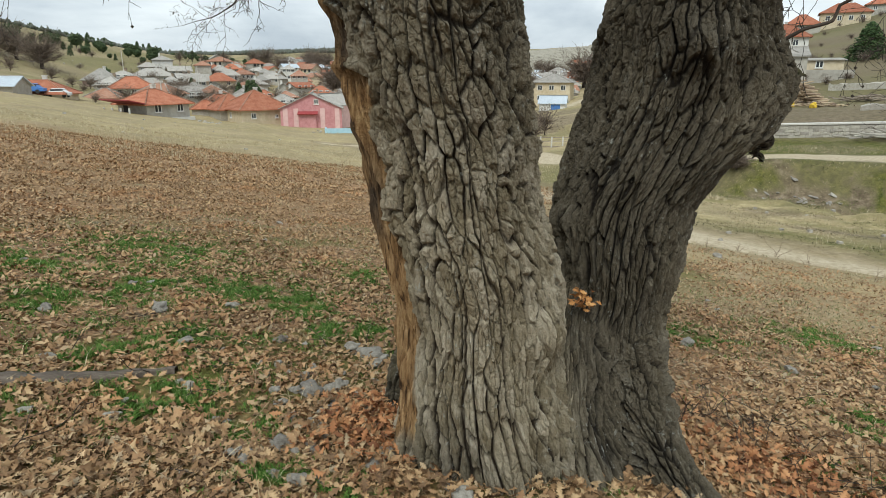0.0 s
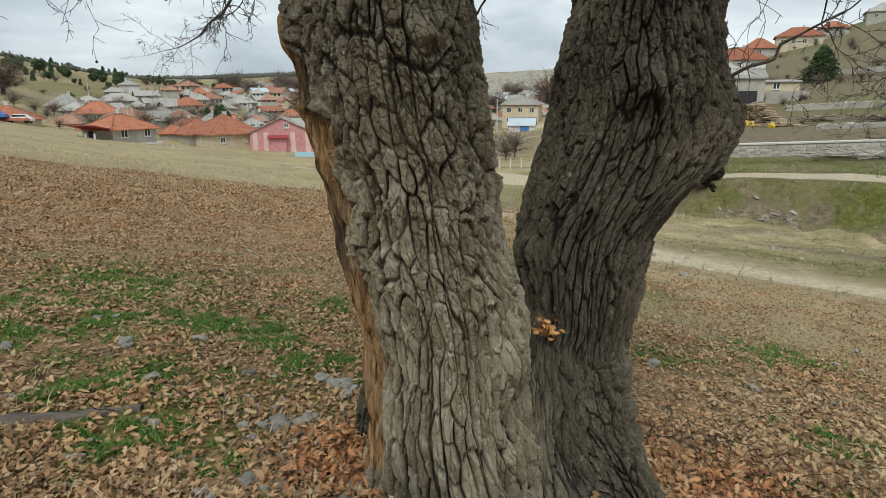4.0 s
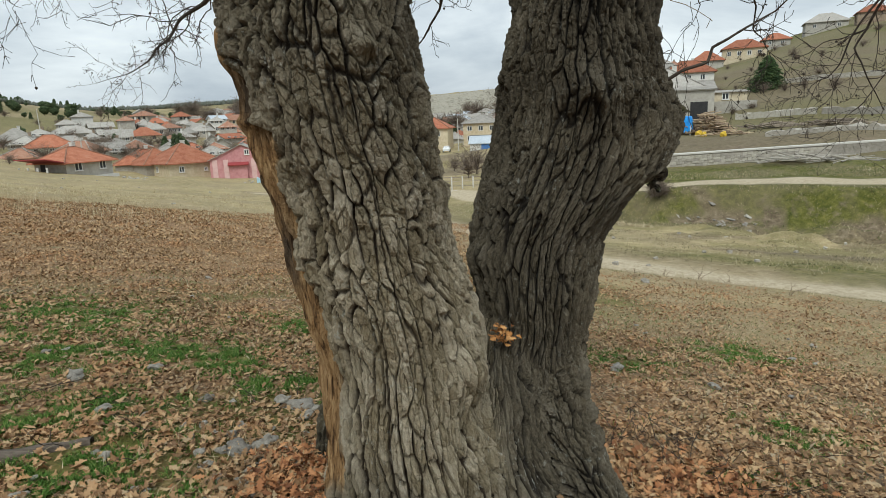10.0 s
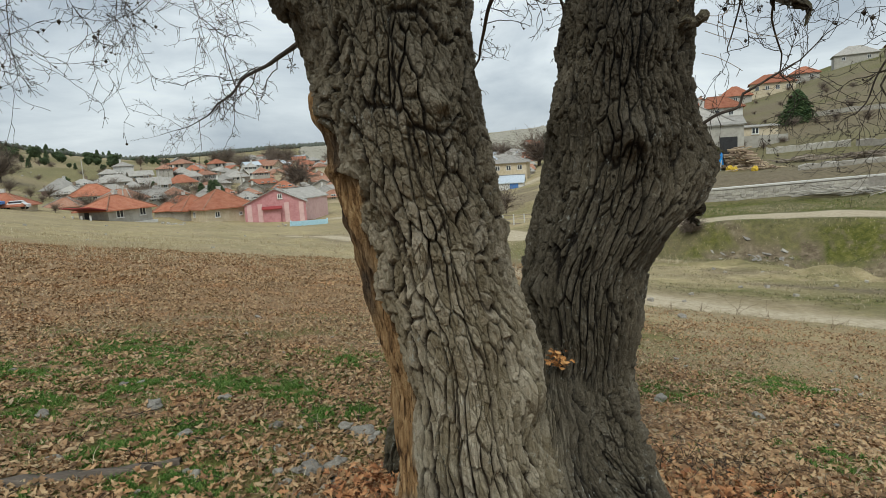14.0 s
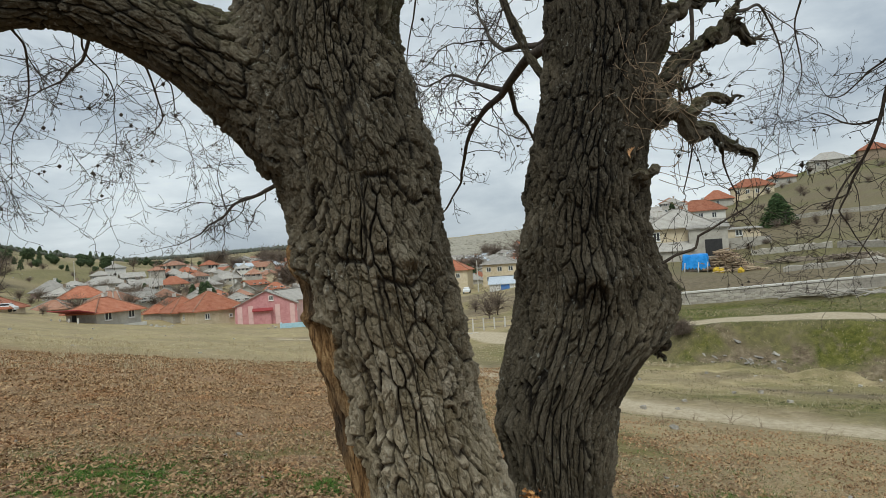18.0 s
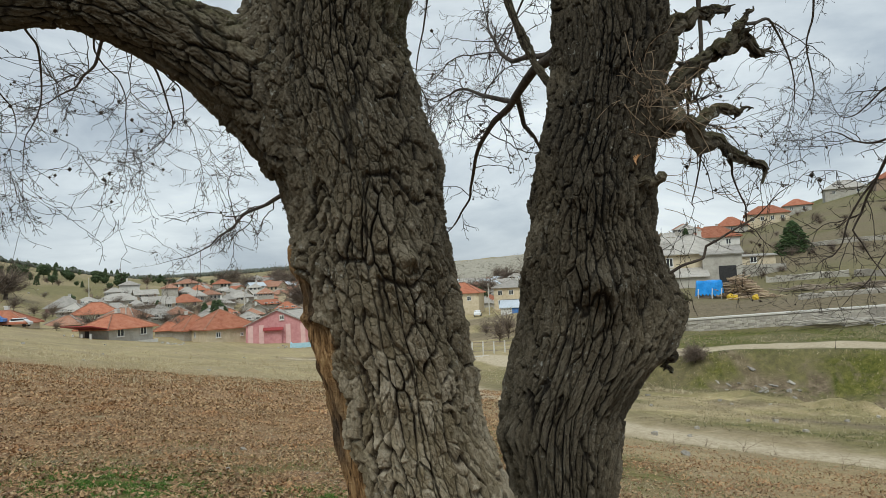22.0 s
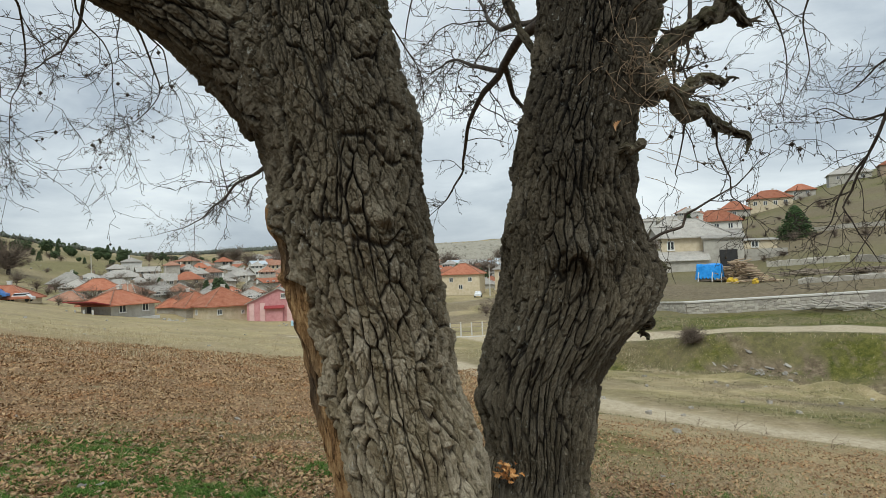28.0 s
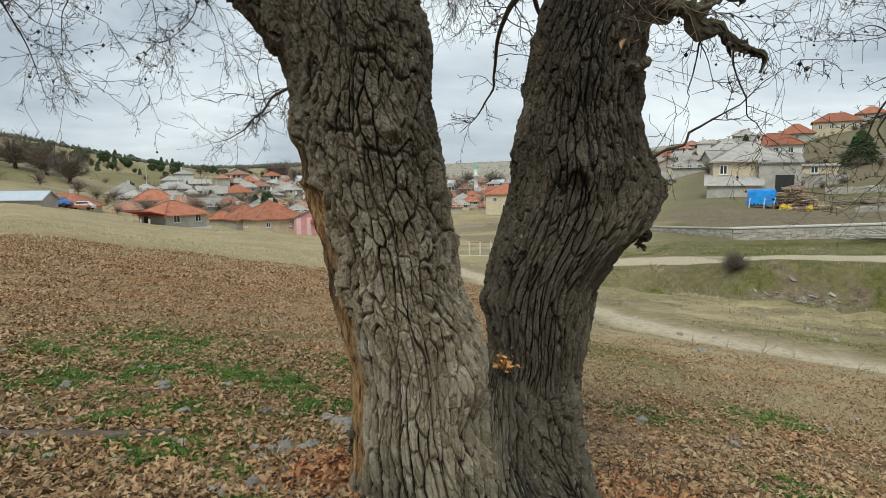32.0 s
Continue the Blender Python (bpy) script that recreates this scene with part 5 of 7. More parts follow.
for x, y, s in [(-0.67, 2.82, 0.065), (-0.55, 2.9, 0.06), (-0.25, 2.25, 0.05), (-0.54, 1.99, 0.045), (-0.83, 2.13, 0.035), (-1.4, 2.31, 0.035), (-0.66, 2.23, 0.045), (-2.0, 2.86, 0.04), (-1.89, 3.85, 0.06), (-1.72, 2.27, 0.03), (2.02, 4.71, 0.06), (2.68, 4.32, 0.05), (5.26, 11.32, 0.09), (0.08, 2.0, 0.05), (-0.4, 3.3, 0.045), (-0.56, 3.5, 0.05), (-0.36, 3.42, 0.04), (-1.0, 3.5, 0.04), (-1.5, 3.3, 0.045)]:
    stone(x, y, s, "pale grey field stone half sunk in the leaf litter" if s > 0.045 else "small grey field stone among dry oak leaves")
for k in range(95):
    x, y = random.gauss(-0.5, 0.32), random.gauss(2.45, 0.4)
    stone(x, y, random.uniform(0.014, 0.034), "small grey pebble among dry oak leaves")
for k in range(45):
    x, y = wedge(rs, 1, 1.8, 9.0)
    stone(float(x[0]), float(y[0]), random.uniform(0.012, 0.05), "small grey field stone among dry oak leaves")

# rock slab by the trunk
o = new("rock_slab", STONES[2])
o.matrix_world = pose(-0.46, 3.45, tz(-0.46, 3.45), 6, 4, 20) @ Matrix.Diagonal((0.1, 0.085, 0.1, 1))
tagged(o, "flat grey rock half buried behind the oak", "rock")

# half-buried strip
m = Mesh()
k = 40
px = np.linspace(-2.25, -1.36, k)
py = np.interp(px, [-2.25, -1.99, -1.65, -1.37], [2.46, 2.54, 2.66, 2.86])
w = 0.07 * np.sin(np.linspace(0.5, np.pi - 0.15, k)) + 0.012
rows = []
for f, hgt in ((-1, -0.03), (-0.8, 0.012), (0, 0.02), (0.8, 0.012), (1, -0.03)):
    yy = py + f * w * (1 + 0.12 * np.sin(px * 31 + f))
    rows.append(np.stack([px, yy, terrain(px, yy) + hgt + 0.012 + 0.004 * np.sin(px * 40)], -1))
m.add(np.stack(rows, 1).reshape(-1, 3), grid_faces(5, k))
STRIP = simple("weathered_grey_wood", [(0.06, 0.048, 0.038), (0.125, 0.1, 0.08), (0.2, 0.17, 0.14)], 30, 0.9, (0.6, 3, 3), 0.5, 0.006)
tagged(m.ob("weathered_board", STRIP), "weathered grey-brown board sunk flush in the leafy ground", "board")

# fallen twigs
m, tips = Mesh(), []
for j in range(150):
    p = np.array([rng.normal(1.55, 0.3), rng.normal(2.75, 0.28), 0])
    if j > 90:
        p = np.array([rng.uniform(-2.2, 2.6), rng.uniform(1.6, 4.5), 0])
    p[2] = tz(p[0], p[1]) + 0.02
    twig(m, p, np.array([rng.normal(), rng.normal(), 0.12]), rng.uniform(0.08, 0.35), 0.0028, 1, tips)
tagged(m.ob("fallen_twigs", TWIG), "broken dark twigs scattered on the ground", "twigs", kind="stuff")

# ---- the village ----
def plaster(name, stops, scale=1.6):
    return simple(name, stops, scale, 0.9, bump=0.2, dist=0.03)


def tile_build(stops):
    def build(n, b):
        v = n.obj((1, 1, 1))
        col = n.ramp(n.math("ADD", n.math("MULTIPLY", n.noise(1.1, 5, 0.7, v), 0.5), n.math("MULTIPLY", n.noise(9, 4, 0.7, v), 0.5)), [(0.32 + 0.12 * i, c) for i, c in enumerate(stops)])
        hs = n.node("HueSaturation", Color=col)
        n.put(n.rng(n.random(), 0, 1, 0.8, 1.2), hs.inputs["Value"])
        n.put(hs.outputs["Color"], b.inputs["Base Color"])
        w = n.node("TexWave", Scale=1.6, Distortion=0.6)
        w.bands_direction = "Z"
        n.nt.links.new(v, w.inputs["Vector"])
        n.put(n.bump(w.outputs["Fac"], 0.8, 0.06), b.inputs["Normal"])
    return build


TILE = material("red_roof_tile", tile_build([(0.17, 0.062, 0.036), (0.3, 0.105, 0.06), (0.4, 0.165, 0.1), (0.32, 0.19, 0.14)]), 0.85)
TILE_OLD = material("faded_roof_tile", tile_build([(0.18, 0.085, 0.055), (0.29, 0.14, 0.09), (0.36, 0.21, 0.15), (0.32, 0.235, 0.185)]), 0.9)
TILE_GREY = material("grey_roof_sheet", tile_build([(0.2, 0.19, 0.175), (0.3, 0.285, 0.26), (0.38, 0.36, 0.33), (0.45, 0.43, 0.4)]), 0.8)
METAL_ROOF = simple("pale_metal_roof", [(0.42, 0.48, 0.54), (0.52, 0.58, 0.64), (0.62, 0.67, 0.72)], 3, 0.45, metal=0.3)
W_GREY = plaster("grey_render", [(0.28, 0.265, 0.235), (0.4, 0.38, 0.34), (0.5, 0.475, 0.43)])
W_CREAM = plaster("cream_render", [(0.42, 0.35, 0.24), (0.55, 0.47, 0.34), (0.64, 0.57, 0.44)])
W_WHITE = plaster("white_render", [(0.48, 0.47, 0.44), (0.62, 0.61, 0.58), (0.72, 0.71, 0.68)])
W_GREEN = plaster("pale_green_render", [(0.46, 0.5, 0.4), (0.58, 0.62, 0.5), (0.68, 0.7, 0.6)])
W_PINK = plaster("pink_render", [(0.42, 0.18, 0.19), (0.53, 0.26, 0.27), (0.6, 0.33, 0.34)])
W_PINK_PALE = plaster("pale_pink_render", [(0.55, 0.36, 0.35), (0.66, 0.45, 0.44), (0.7, 0.52, 0.5)])
W_STONE = plaster("rubble_stone", [(0.24, 0.215, 0.18), (0.36, 0.33, 0.285), (0.48, 0.45, 0.4)], 5)
W_BROWN = plaster("mud_brick", [(0.2, 0.15, 0.11), (0.3, 0.235, 0.175), (0.38, 0.3, 0.23)], 3)
W_DUSK = plaster("faded_rose_render", [(0.26, 0.16, 0.15), (0.36, 0.24, 0.22), (0.42, 0.3, 0.28)])
FRAME = simple("white_window_frame", [(0.6, 0.6, 0.58), (0.75, 0.75, 0.73)], 8, 0.5, bump=0)
CANOPY = simple("maroon_canopy", [(0.25, 0.045, 0.05), (0.36, 0.07, 0.075)], 3, 0.6)
DARK = simple("dark_opening", [(0.02, 0.02, 0.022), (0.05, 0.05, 0.052)], 4, 0.7, bump=0)
TIMBER = simple("grey_timber", [(0.16, 0.125, 0.095), (0.28, 0.235, 0.185), (0.38, 0.33, 0.27)], 4, 0.85, jitter=0.25)
FIREWOOD = simple("split_firewood", [(0.22, 0.155, 0.1), (0.38, 0.29, 0.2), (0.52, 0.43, 0.32)], 4, 0.85, jitter=0.3)
TARP = simple("blue_tarpaulin", [(0.01, 0.16, 0.5), (0.02, 0.27, 0.75), (0.05, 0.36, 0.85)], 1.5, 0.45, bump=0.8, dist=0.12)
YELLOW = simple("yellow_sacking", [(0.5, 0.32, 0.03), (0.68, 0.48, 0.07)], 3, 0.7)
BLUE = simple("blue_paint", [(0.05, 0.14, 0.4), (0.1, 0.24, 0.55)], 3, 0.5)
CAR_WHITE = simple("white_paint", [(0.62, 0.64, 0.66), (0.74, 0.75, 0.76)], 2, 0.35, bump=0)
COPPER = simple("green_copper", [(0.1, 0.4, 0.3), (0.2, 0.52, 0.4)], 3, 0.5, bump=0)
NEEDLE = material("pine_needles", lambda n, b: n.put(n.ramp(n.island(), [(0.0, (0.03, 0.05, 0.022)), (0.6, (0.06, 0.09, 0.04)), (1.0, (0.1, 0.13, 0.06))]), b.inputs["Base Color"]), 0.8)
FIR = material("light_conifer_needles", lambda n, b: n.put(n.ramp(n.island(), [(0.0, (0.025, 0.05, 0.02)), (0.5, (0.055, 0.095, 0.035)), (1.0, (0.1, 0.145, 0.06))]), b.inputs["Base Color"]), 0.8)
BRUSH = material("bare_brushwood", lambda n, b: n.put(n.ramp(n.island(), [(0.0, (0.1, 0.075, 0.06)), (0.6, (0.19, 0.15, 0.12)), (1.0, (0.28, 0.23, 0.19))]), b.inputs["Base Color"]), 0.9)


def glass_build(n, b):
    b.inputs["Roughness"].default_value = 0.08
    b.inputs["Specular IOR Level"].default_value = 0.6
    n.put(n.ramp(n.noise(0.8, 2), [(0.3, (0.02, 0.024, 0.03)), (0.7, (0.06, 0.07, 0.08))]), b.inputs["Base Color"])


GLASS = material("dark_window_glass", glass_build, 0.08)
GLASS.node_tree.nodes["Principled BSDF"].inputs["Roughness"].default_value = 0.08

WIN = {}


def window_parts(w, h):
    """Shared meshes of a window of that size: frame and pane, facing -y."""
    key = (round(w, 2), round(h, 2))
    if key not in WIN:
        f = Mesh()
        t = 0.11
        for x0, x1, z0, z1 in ((-w / 2, w / 2, 0, t), (-w / 2, w / 2, h - t, h), (-w / 2, -w / 2 + t, t, h - t), (w / 2 - t, w / 2, t, h - t), (-t / 2, t / 2, t, h - t)):
            box(f, x0, -0.06, z0, x1, 0.02, z1)
        p = Mesh()
        box(p, -w / 2 + t, -0.02, t, w / 2 - t, 0.01, h - t)
        s = Mesh()
        box(s, -w / 2 - 0.08, -0.14, -0.07, w / 2 + 0.08, 0.02, -0.003)
        WIN[key] = (f.data("window_frame", FRAME, False), p.data("pane", GLASS, False), s.data("window_sill", FRAME, False))
    return WIN[key]


def add_window(parent, m, w=1.0, h=1.2, sill=True):
    f, p, s = window_parts(w, h)
    fr = new("window", f)
    fr.parent = parent
    fr.matrix_parent_inverse = Matrix()
    fr.matrix_basis = m
    q = new("pane", p)
    q.parent = fr
    if sill:
        q = new("window_sill", s)
        q.parent = fr
    return fr


def roof_mesh(w, d, rh, over, kind, thick=0.14):
    """A roof over a w by d plan, its eaves at z 0; the ridge runs along x."""
    m = Mesh()
    W, D = w / 2 + over, d / 2 + over
    drop = -over * rh / (d / 2)
    if kind == "hip":
        k = max(0.15, W - D * 0.95) if W > D else 0.15
        v = [(-W, -D, drop), (W, -D, drop), (W, D, drop), (-W, D, drop), (-k, 0, rh), (k, 0, rh)]
        top, tri = [[0, 1, 5, 4], [2, 3, 4, 5]], [[1, 2, 5], [3, 0, 4]]
    elif kind == "gable":
        v = [(-W, -D, drop), (W, -D, drop), (W, D, drop), (-W, D, drop), (-W, 0, rh), (W, 0, rh)]
        top, tri = [[0, 1, 5, 4], [2, 3, 4, 5]], []
    else:
        v = [(-W, -D, 0), (W, -D, 0), (W, D, rh), (-W, D, rh)]
        top, tri = [[0, 1, 2, 3]], []
    v = np.array(v, float)
    n = len(v)
    low = v - np.array([0, 0, thick])
    quads = [q for q in top] + [[a + n for a in reversed(q)] for q in top]
    tris = [q for q in tri] + [[a + n for a in reversed(q)] for q in tri]
    rim = [(0, 1), (1, 2), (2, 3), (3, 0)] if kind != "gable" else [(0, 1), (1, 5), (5, 2), (2, 3), (3, 4), (4, 0)]
    quads += [[b, a, a + n, b + n] for a, b in rim]
    fs = [np.array(quads)]
    if tris:
        fs.append(np.array(tris))
    m.add(np.concatenate([v, low]), fs)
    return m


def wall_mesh(w, d, h, rh, kind, sunk=2.0):
    m = Mesh()
    if kind == "gable":
        W, D = w / 2, d / 2
        v = [(-W, -D, -sunk), (W, -D, -sunk), (W, D, -sunk), (-W, D, -sunk), (-W, -D, h), (W, -D, h), (W, D, h), (-W, D, h), (-W, 0, h + rh - 0.15), (W, 0, h + rh - 0.15)]
        m.add(v, [np.array([[0, 1, 5, 4], [2, 3, 7, 6], [0, 3, 2, 1]]), np.array([[1, 2, 6, 9, 5], [3, 0, 4, 8, 7]]), np.array([[4, 5, 9, 8], [6, 7, 8, 9]])])
    else:
        box(m, -w / 2, -d / 2, -sunk, w / 2, d / 2, h)
    return m


BUILT = []


def house(label, bearing, r, yaw, w, d, h, rh, kind, wall, roof, z=None, over=0.45, wins=(), chimney=0.0, name="house", category="house", group="village houses", ridge=True, sunk=2.0, door=None):
    """yaw 0 turns the front (-y) to the south; wins: rows of face, along, height, width, tall."""
    x, y, g = at(bearing, r)
    BUILT.append((x, y))
    hs = tagged(new(name), label, category, group)
    hs.matrix_world = pose(x, y, g if z is None else z, 0, 0, yaw)
    wall_mesh(w, d, h, rh, kind, sunk).ob("wall", wall, hs, shade=False)
    ro = roof_mesh(w, d, rh, over, kind).ob("roof", roof, hs, shade=False)
    ro.location = (0, 0, h + 0.05)
    if ridge and kind in ("hip", "gable") and r < 200:
        m = Mesh()
        k = (w / 2 + over) if kind == "gable" else max(0.15, (w / 2 + over) - (d / 2 + over) * 0.95)
        box(m, -k, -0.14, rh - 0.02, k, 0.14, rh + 0.1)
        if kind == "hip":
            for sx in (-1, 1):
                for sy in (-1, 1):
                    a, b = np.array([sx * k, 0, rh + 0.03]), np.array([sx * (w / 2 + over), sy * (d / 2 + over), -over * rh / (d / 2) + 0.03])
                    tube(m, [a, (a + b) / 2, b], [0.11] * 3, 6)
        m.ob("ridge_tiles", TILE_OLD if roof == TILE else TILE_GREY, ro, shade=False)
    if chimney:
        m = Mesh()
        box(m, -0.3, -0.3, -0.9, 0.3, 0.3, 1.1)
        box(m, -0.38, -0.38, 1.102, 0.38, 0.38, 1.22)
        c = m.ob("chimney", W_WHITE if chimney > 0 else W_BROWN, ro, shade=False)
        c.location = (abs(chimney) * w * 0.3, d * 0.12, rh * 0.75)
    turn = {"f": (0, -d / 2), "b": (180, -d / 2), "l": (-90, -w / 2), "r": (90, -w / 2)}
    for face, along, hz, ww, wh in wins:
        a, off = turn[face]
        add_window(hs, pose(0, 0, 0, 0, 0, a) @ pose(along, off - 0.02, hz), ww, wh, r < 150)
    if door:
        face, along, dw, dh, mat = door
        a, off = turn[face]
        m = Mesh()
        box(m, -dw / 2, -0.05, 0.0, dw / 2, 0.03, dh)
        o = m.ob("door", mat, hs, shade=False)
        o.matrix_basis = pose(0, 0, 0, 0, 0, a) @ pose(along, off - 0.02, 0)
    return hs


# near rows, seen over the meadow
farm = house("single-storey grey house with a red hipped tile roof", -24.6, 113, 62, 8.0, 6.9, 2.5, 1.9, "hip", W_GREY, TILE, -4.5, 0.7, [("f", -2.0, 0.9, 1.3, 1.25), ("f", 2.2, 0.9, 1.2, 1.25), ("r", 0, 0.9, 1.2, 1.2)], 0.35, door=("l", -1.5, 1.0, 2.0, DARK))
m = Mesh()
box(m, -4.8, -3.4, -0.06, 0, 3.4, 0.06)
porch = m.ob("porch_roof", CANOPY, farm, "maroon sheet porch roof", False)
porch.matrix_basis = pose(-3.95, -0.6, 2.2, 0, 12, 0)
porch.scale = (0.75, 1, 1)
for k in range(4):
    m = Mesh()
    box(m, -0.1, -0.1, -1.5, 0.1, 0.1, 1.75)
    o = m.ob("post", W_WHITE, farm, shade=False)
    o.location = (-7.1, -3.6 + k * 2.0, 0)
m = Mesh()
box(m, -7.6, -4.2, -1.6, 4.4, -3.7, 0.0)
m.ob("terrace", W_WHITE, farm, "low white concrete terrace edge", False)

house("cream and stone house with a broad red tile roof", -16.6, 120, 38, 9.0, 10.5, 2.8, 2.9, "hip", W_CREAM, TILE, -6.2, 0.6, [("f", -2.4, 1.0, 0.9, 1.0), ("f", 1.8, 1.0, 0.6, 0.6), ("l", 0, 1.0, 0.9, 1.0)], 0.3)
house("low stone wing with a red tile roof", -18.7, 124, 38, 6.0, 7.0, 2.4, 2.4, "hip", W_STONE, TILE, -6.0, 0.5, [("f", 0, 0.9, 0.9, 1.0)], -0.4)
pink = house("pink two-tone gabled house with a maroon canopy", -11.7, 116, 99, 9.5, 10.4, 3.1, 2.4, "gable", W_PINK, TILE_GREY, -6.4, 0.35, [("l", 0.9, 3.7, 0.8, 0.9), ("f", 2.5, 1.6, 1.1, 1.2), ("f", -2.5, 1.6, 1.1, 1.2)], 0.0)
for k, yy in enumerate((-4.4, -1.9, 2.6, 4.4)):
    m = Mesh()
    box(m, -0.02, -0.4, -1.9, 0.03, 0.4, 3.0)
    o = m.ob("pilaster", W_PINK_PALE, pink, "pale pink painted stripe", False)
    o.location = (-4.79, yy, 0)
m = Mesh()
box(m, -1.1, -1.7, -0.07, 0.0, 1.7, 0.07)
o = m.ob("canopy", CANOPY, pink, "maroon canopy", False)
o.matrix_basis = pose(-4.78, 0.6, 2.45, 0, -22, 0)
m = Mesh()
box(m, -0.45, -1.4, -1.9, 0.0, 1.4, 2.1)
o = m.ob("porch", W_PINK, pink, "pink porch under the canopy", False)
o.location = (-4.79, 0.6, 0)
m = Mesh()
box(m, -0.5, -0.9, -1.9, 0.05, 0.9, -1.0)
o = m.ob("cellar_opening", DARK, pink, "", False)
o.location = (-4.78, 0.4, 0)
house("pale house with a grey sheet roof behind the pink one", -9.8, 122, 74, 12, 7, 3.6, 1.8, "gable", W_PINK_PALE, TILE_GREY, -6.6, 0.3, [("l", 0, 1.2, 1.1, 1.2)])
house("small stone shed with a red tile roof", -20.6, 128, 20, 5.0, 4.5, 0.9, 1.3, "hip", W_STONE, TILE, -4.6, 0.4)
house("low stone house with a worn red tile roof", -19.5, 138, 32, 7.0, 6.0, 1.6, 1.8, "hip", W_STONE, TILE, -5.0, 0.5, [("f", 0.8, 0.3, 0.8, 0.8)], 0.3)
house("pale green house with a red hipped roof", -26.0, 165, 24, 9.6, 8, 2.6, 2.3, "hip", W_GREEN, TILE, -2.9, 0.6, [("f", -2.6, 0.9, 1.0, 1.2), ("f", 0.4, 0.9, 1.0, 1.2), ("f", 3, 0.9, 1.0, 1.2)], 0.3)
house("rose-walled house with a grey hipped roof", -28.1, 200, 20, 8.5, 8, 2.7, 2.7, "hip", W_DUSK, TILE_GREY, -1.2, 0.7, [("f", -2, 0.9, 1, 1.2), ("f", 2, 0.9, 1, 1.2)], 0.3)
house("grey house with a long grey roof", -24.4, 235, 20, 13, 9, 4.6, 2.2, "hip", W_GREY, TILE_GREY, -2.0, 0.6, [("f", -4, 2.6, 1.2, 1.3), ("f", 0, 2.6, 1.2, 1.3), ("f", 4, 2.6, 1.2, 1.3)], 0.3)
house("two-storey cream house with a red hipped roof", -19.3, 236, 18, 10.5, 9, 5.0, 2.5, "hip", W_CREAM, TILE, -4.0, 0.6, [("f", -3, 0.9, 1.2, 1.3), ("f", 3, 0.9, 1.2, 1.3), ("f", -3, 3.4, 1.2, 1.3), ("f", 3, 3.4, 1.2, 1.3)], 0.3)
house("half-ruined mud-brick house with a sagging tile roof", -28.0, 142, 10, 6.5, 6, 1.4, 1.6, "hip", W_BROWN, TILE_OLD, -3.3, 0.4, [("f", 0, 0.3, 0.8, 0.8)])
house("low house with a broad red tile roof", -32.6, 128, 12, 10.5, 7, 1.6, 1.9, "hip", W_CREAM, TILE, -2.2, 0.6, [("f", 2.5, 0.5, 0.9, 0.9)], 0.4)
house("long shed with a pale metal roof", -36.5, 118, 16, 13, 8, 1.6, 1.3, "gable", W_STONE, METAL_ROOF, -1.0, 0.4)
house("white house with a red tile roof on the rise", -39.5, 140, 14, 9, 8, 2.8, 2.2, "hip", W_WHITE, TILE, 0.8, 0.6, [("f", -2, 0.9, 1, 1.2), ("f", 2, 0.9, 1, 1.2)])
house("blue-walled shed with a pale metal roof", 9.9, 132, -14, 5.2, 6.5, 2.2, 1.4, "gable", W_WHITE, METAL_ROOF, -5.4, 0.3, [], 0, door=("f", 0.7, 1.8, 2.0, BLUE))
house("yellow stone house with a red hipped roof", 5.2, 165, -16, 10, 9, 4.6, 2.5, "hip", W_CREAM, TILE, -4.6, 0.6, [("f", -2.5, 2.3, 1.1, 1.2), ("f", 2.5, 2.3, 1.1, 1.2), ("f", 0, 0.4, 1.1, 1.2)], 0.3)
house("two-storey cream house with a grey roof", 9.9, 172, -18, 9.5, 9, 5.4, 1.9, "hip", W_CREAM, TILE_GREY, -4.6, 0.6, [("f", a, b, 1.3, 1.3) for a in (-3, 0, 3) for b in (0.6, 3.2)], 0.3)
house("white house with a red roof by the mosque", 3.8, 250, -8, 11, 9, 4.0, 2.5, "hip", W_WHITE, TILE, -4.5, 0.5, [("f", -3, 1.6, 1.2, 1.3), ("f", 3, 1.6, 1.2, 1.3)])

# the farm on the terrace
house("two-storey cream farmhouse with a grey hipped roof", 25.6, 98, -22, 9.0, 8.5, 5.0, 2.5, "hip", W_CREAM, TILE_GREY, 0.0, 0.6, [("f", -3.2, 2.9, 1.0, 1.3), ("f", 2.4, 2.9, 1.2, 1.3), ("l", 0, 2.9, 1, 1.3)], 0.5)
house("single-storey front wing with a lean-to grey roof", 24.6, 92, -22, 6.6, 4.5, 1.7, 1.5, "shed", W_GREY, TILE_GREY, -0.3, 0.35)
house("grey block annex with a dark garage door", 27.8, 96, -22, 5.0, 7, 4.0, 1.1, "gable", W_GREY, TILE_GREY, 0.4, 0.3, [], 0, door=("f", 0.6, 2.2, 2.3, DARK))
house("pale flat-roofed wing of the farm", 30.2, 108, -24, 6.0, 6, 2.3, 0.4, "shed", W_CREAM, TILE_GREY, 1.8, 0.3, [("f", 0, 1.2, 1.0, 1.0)], door=("r", 0, 2.4, 2.2, CANOPY))
m = Mesh()
box(m, -3.4, -0.15, -1.5, 3.4, 0.15, 1.5)
o = m.ob("yard_wall", W_GREY, shade=False)
x, y, _ = at(30.8, 100)
o.matrix_world = pose(x, y, 1.2, 0, 0, -28)
tagged(o, "pale rendered yard wall beside the farm", "wall")

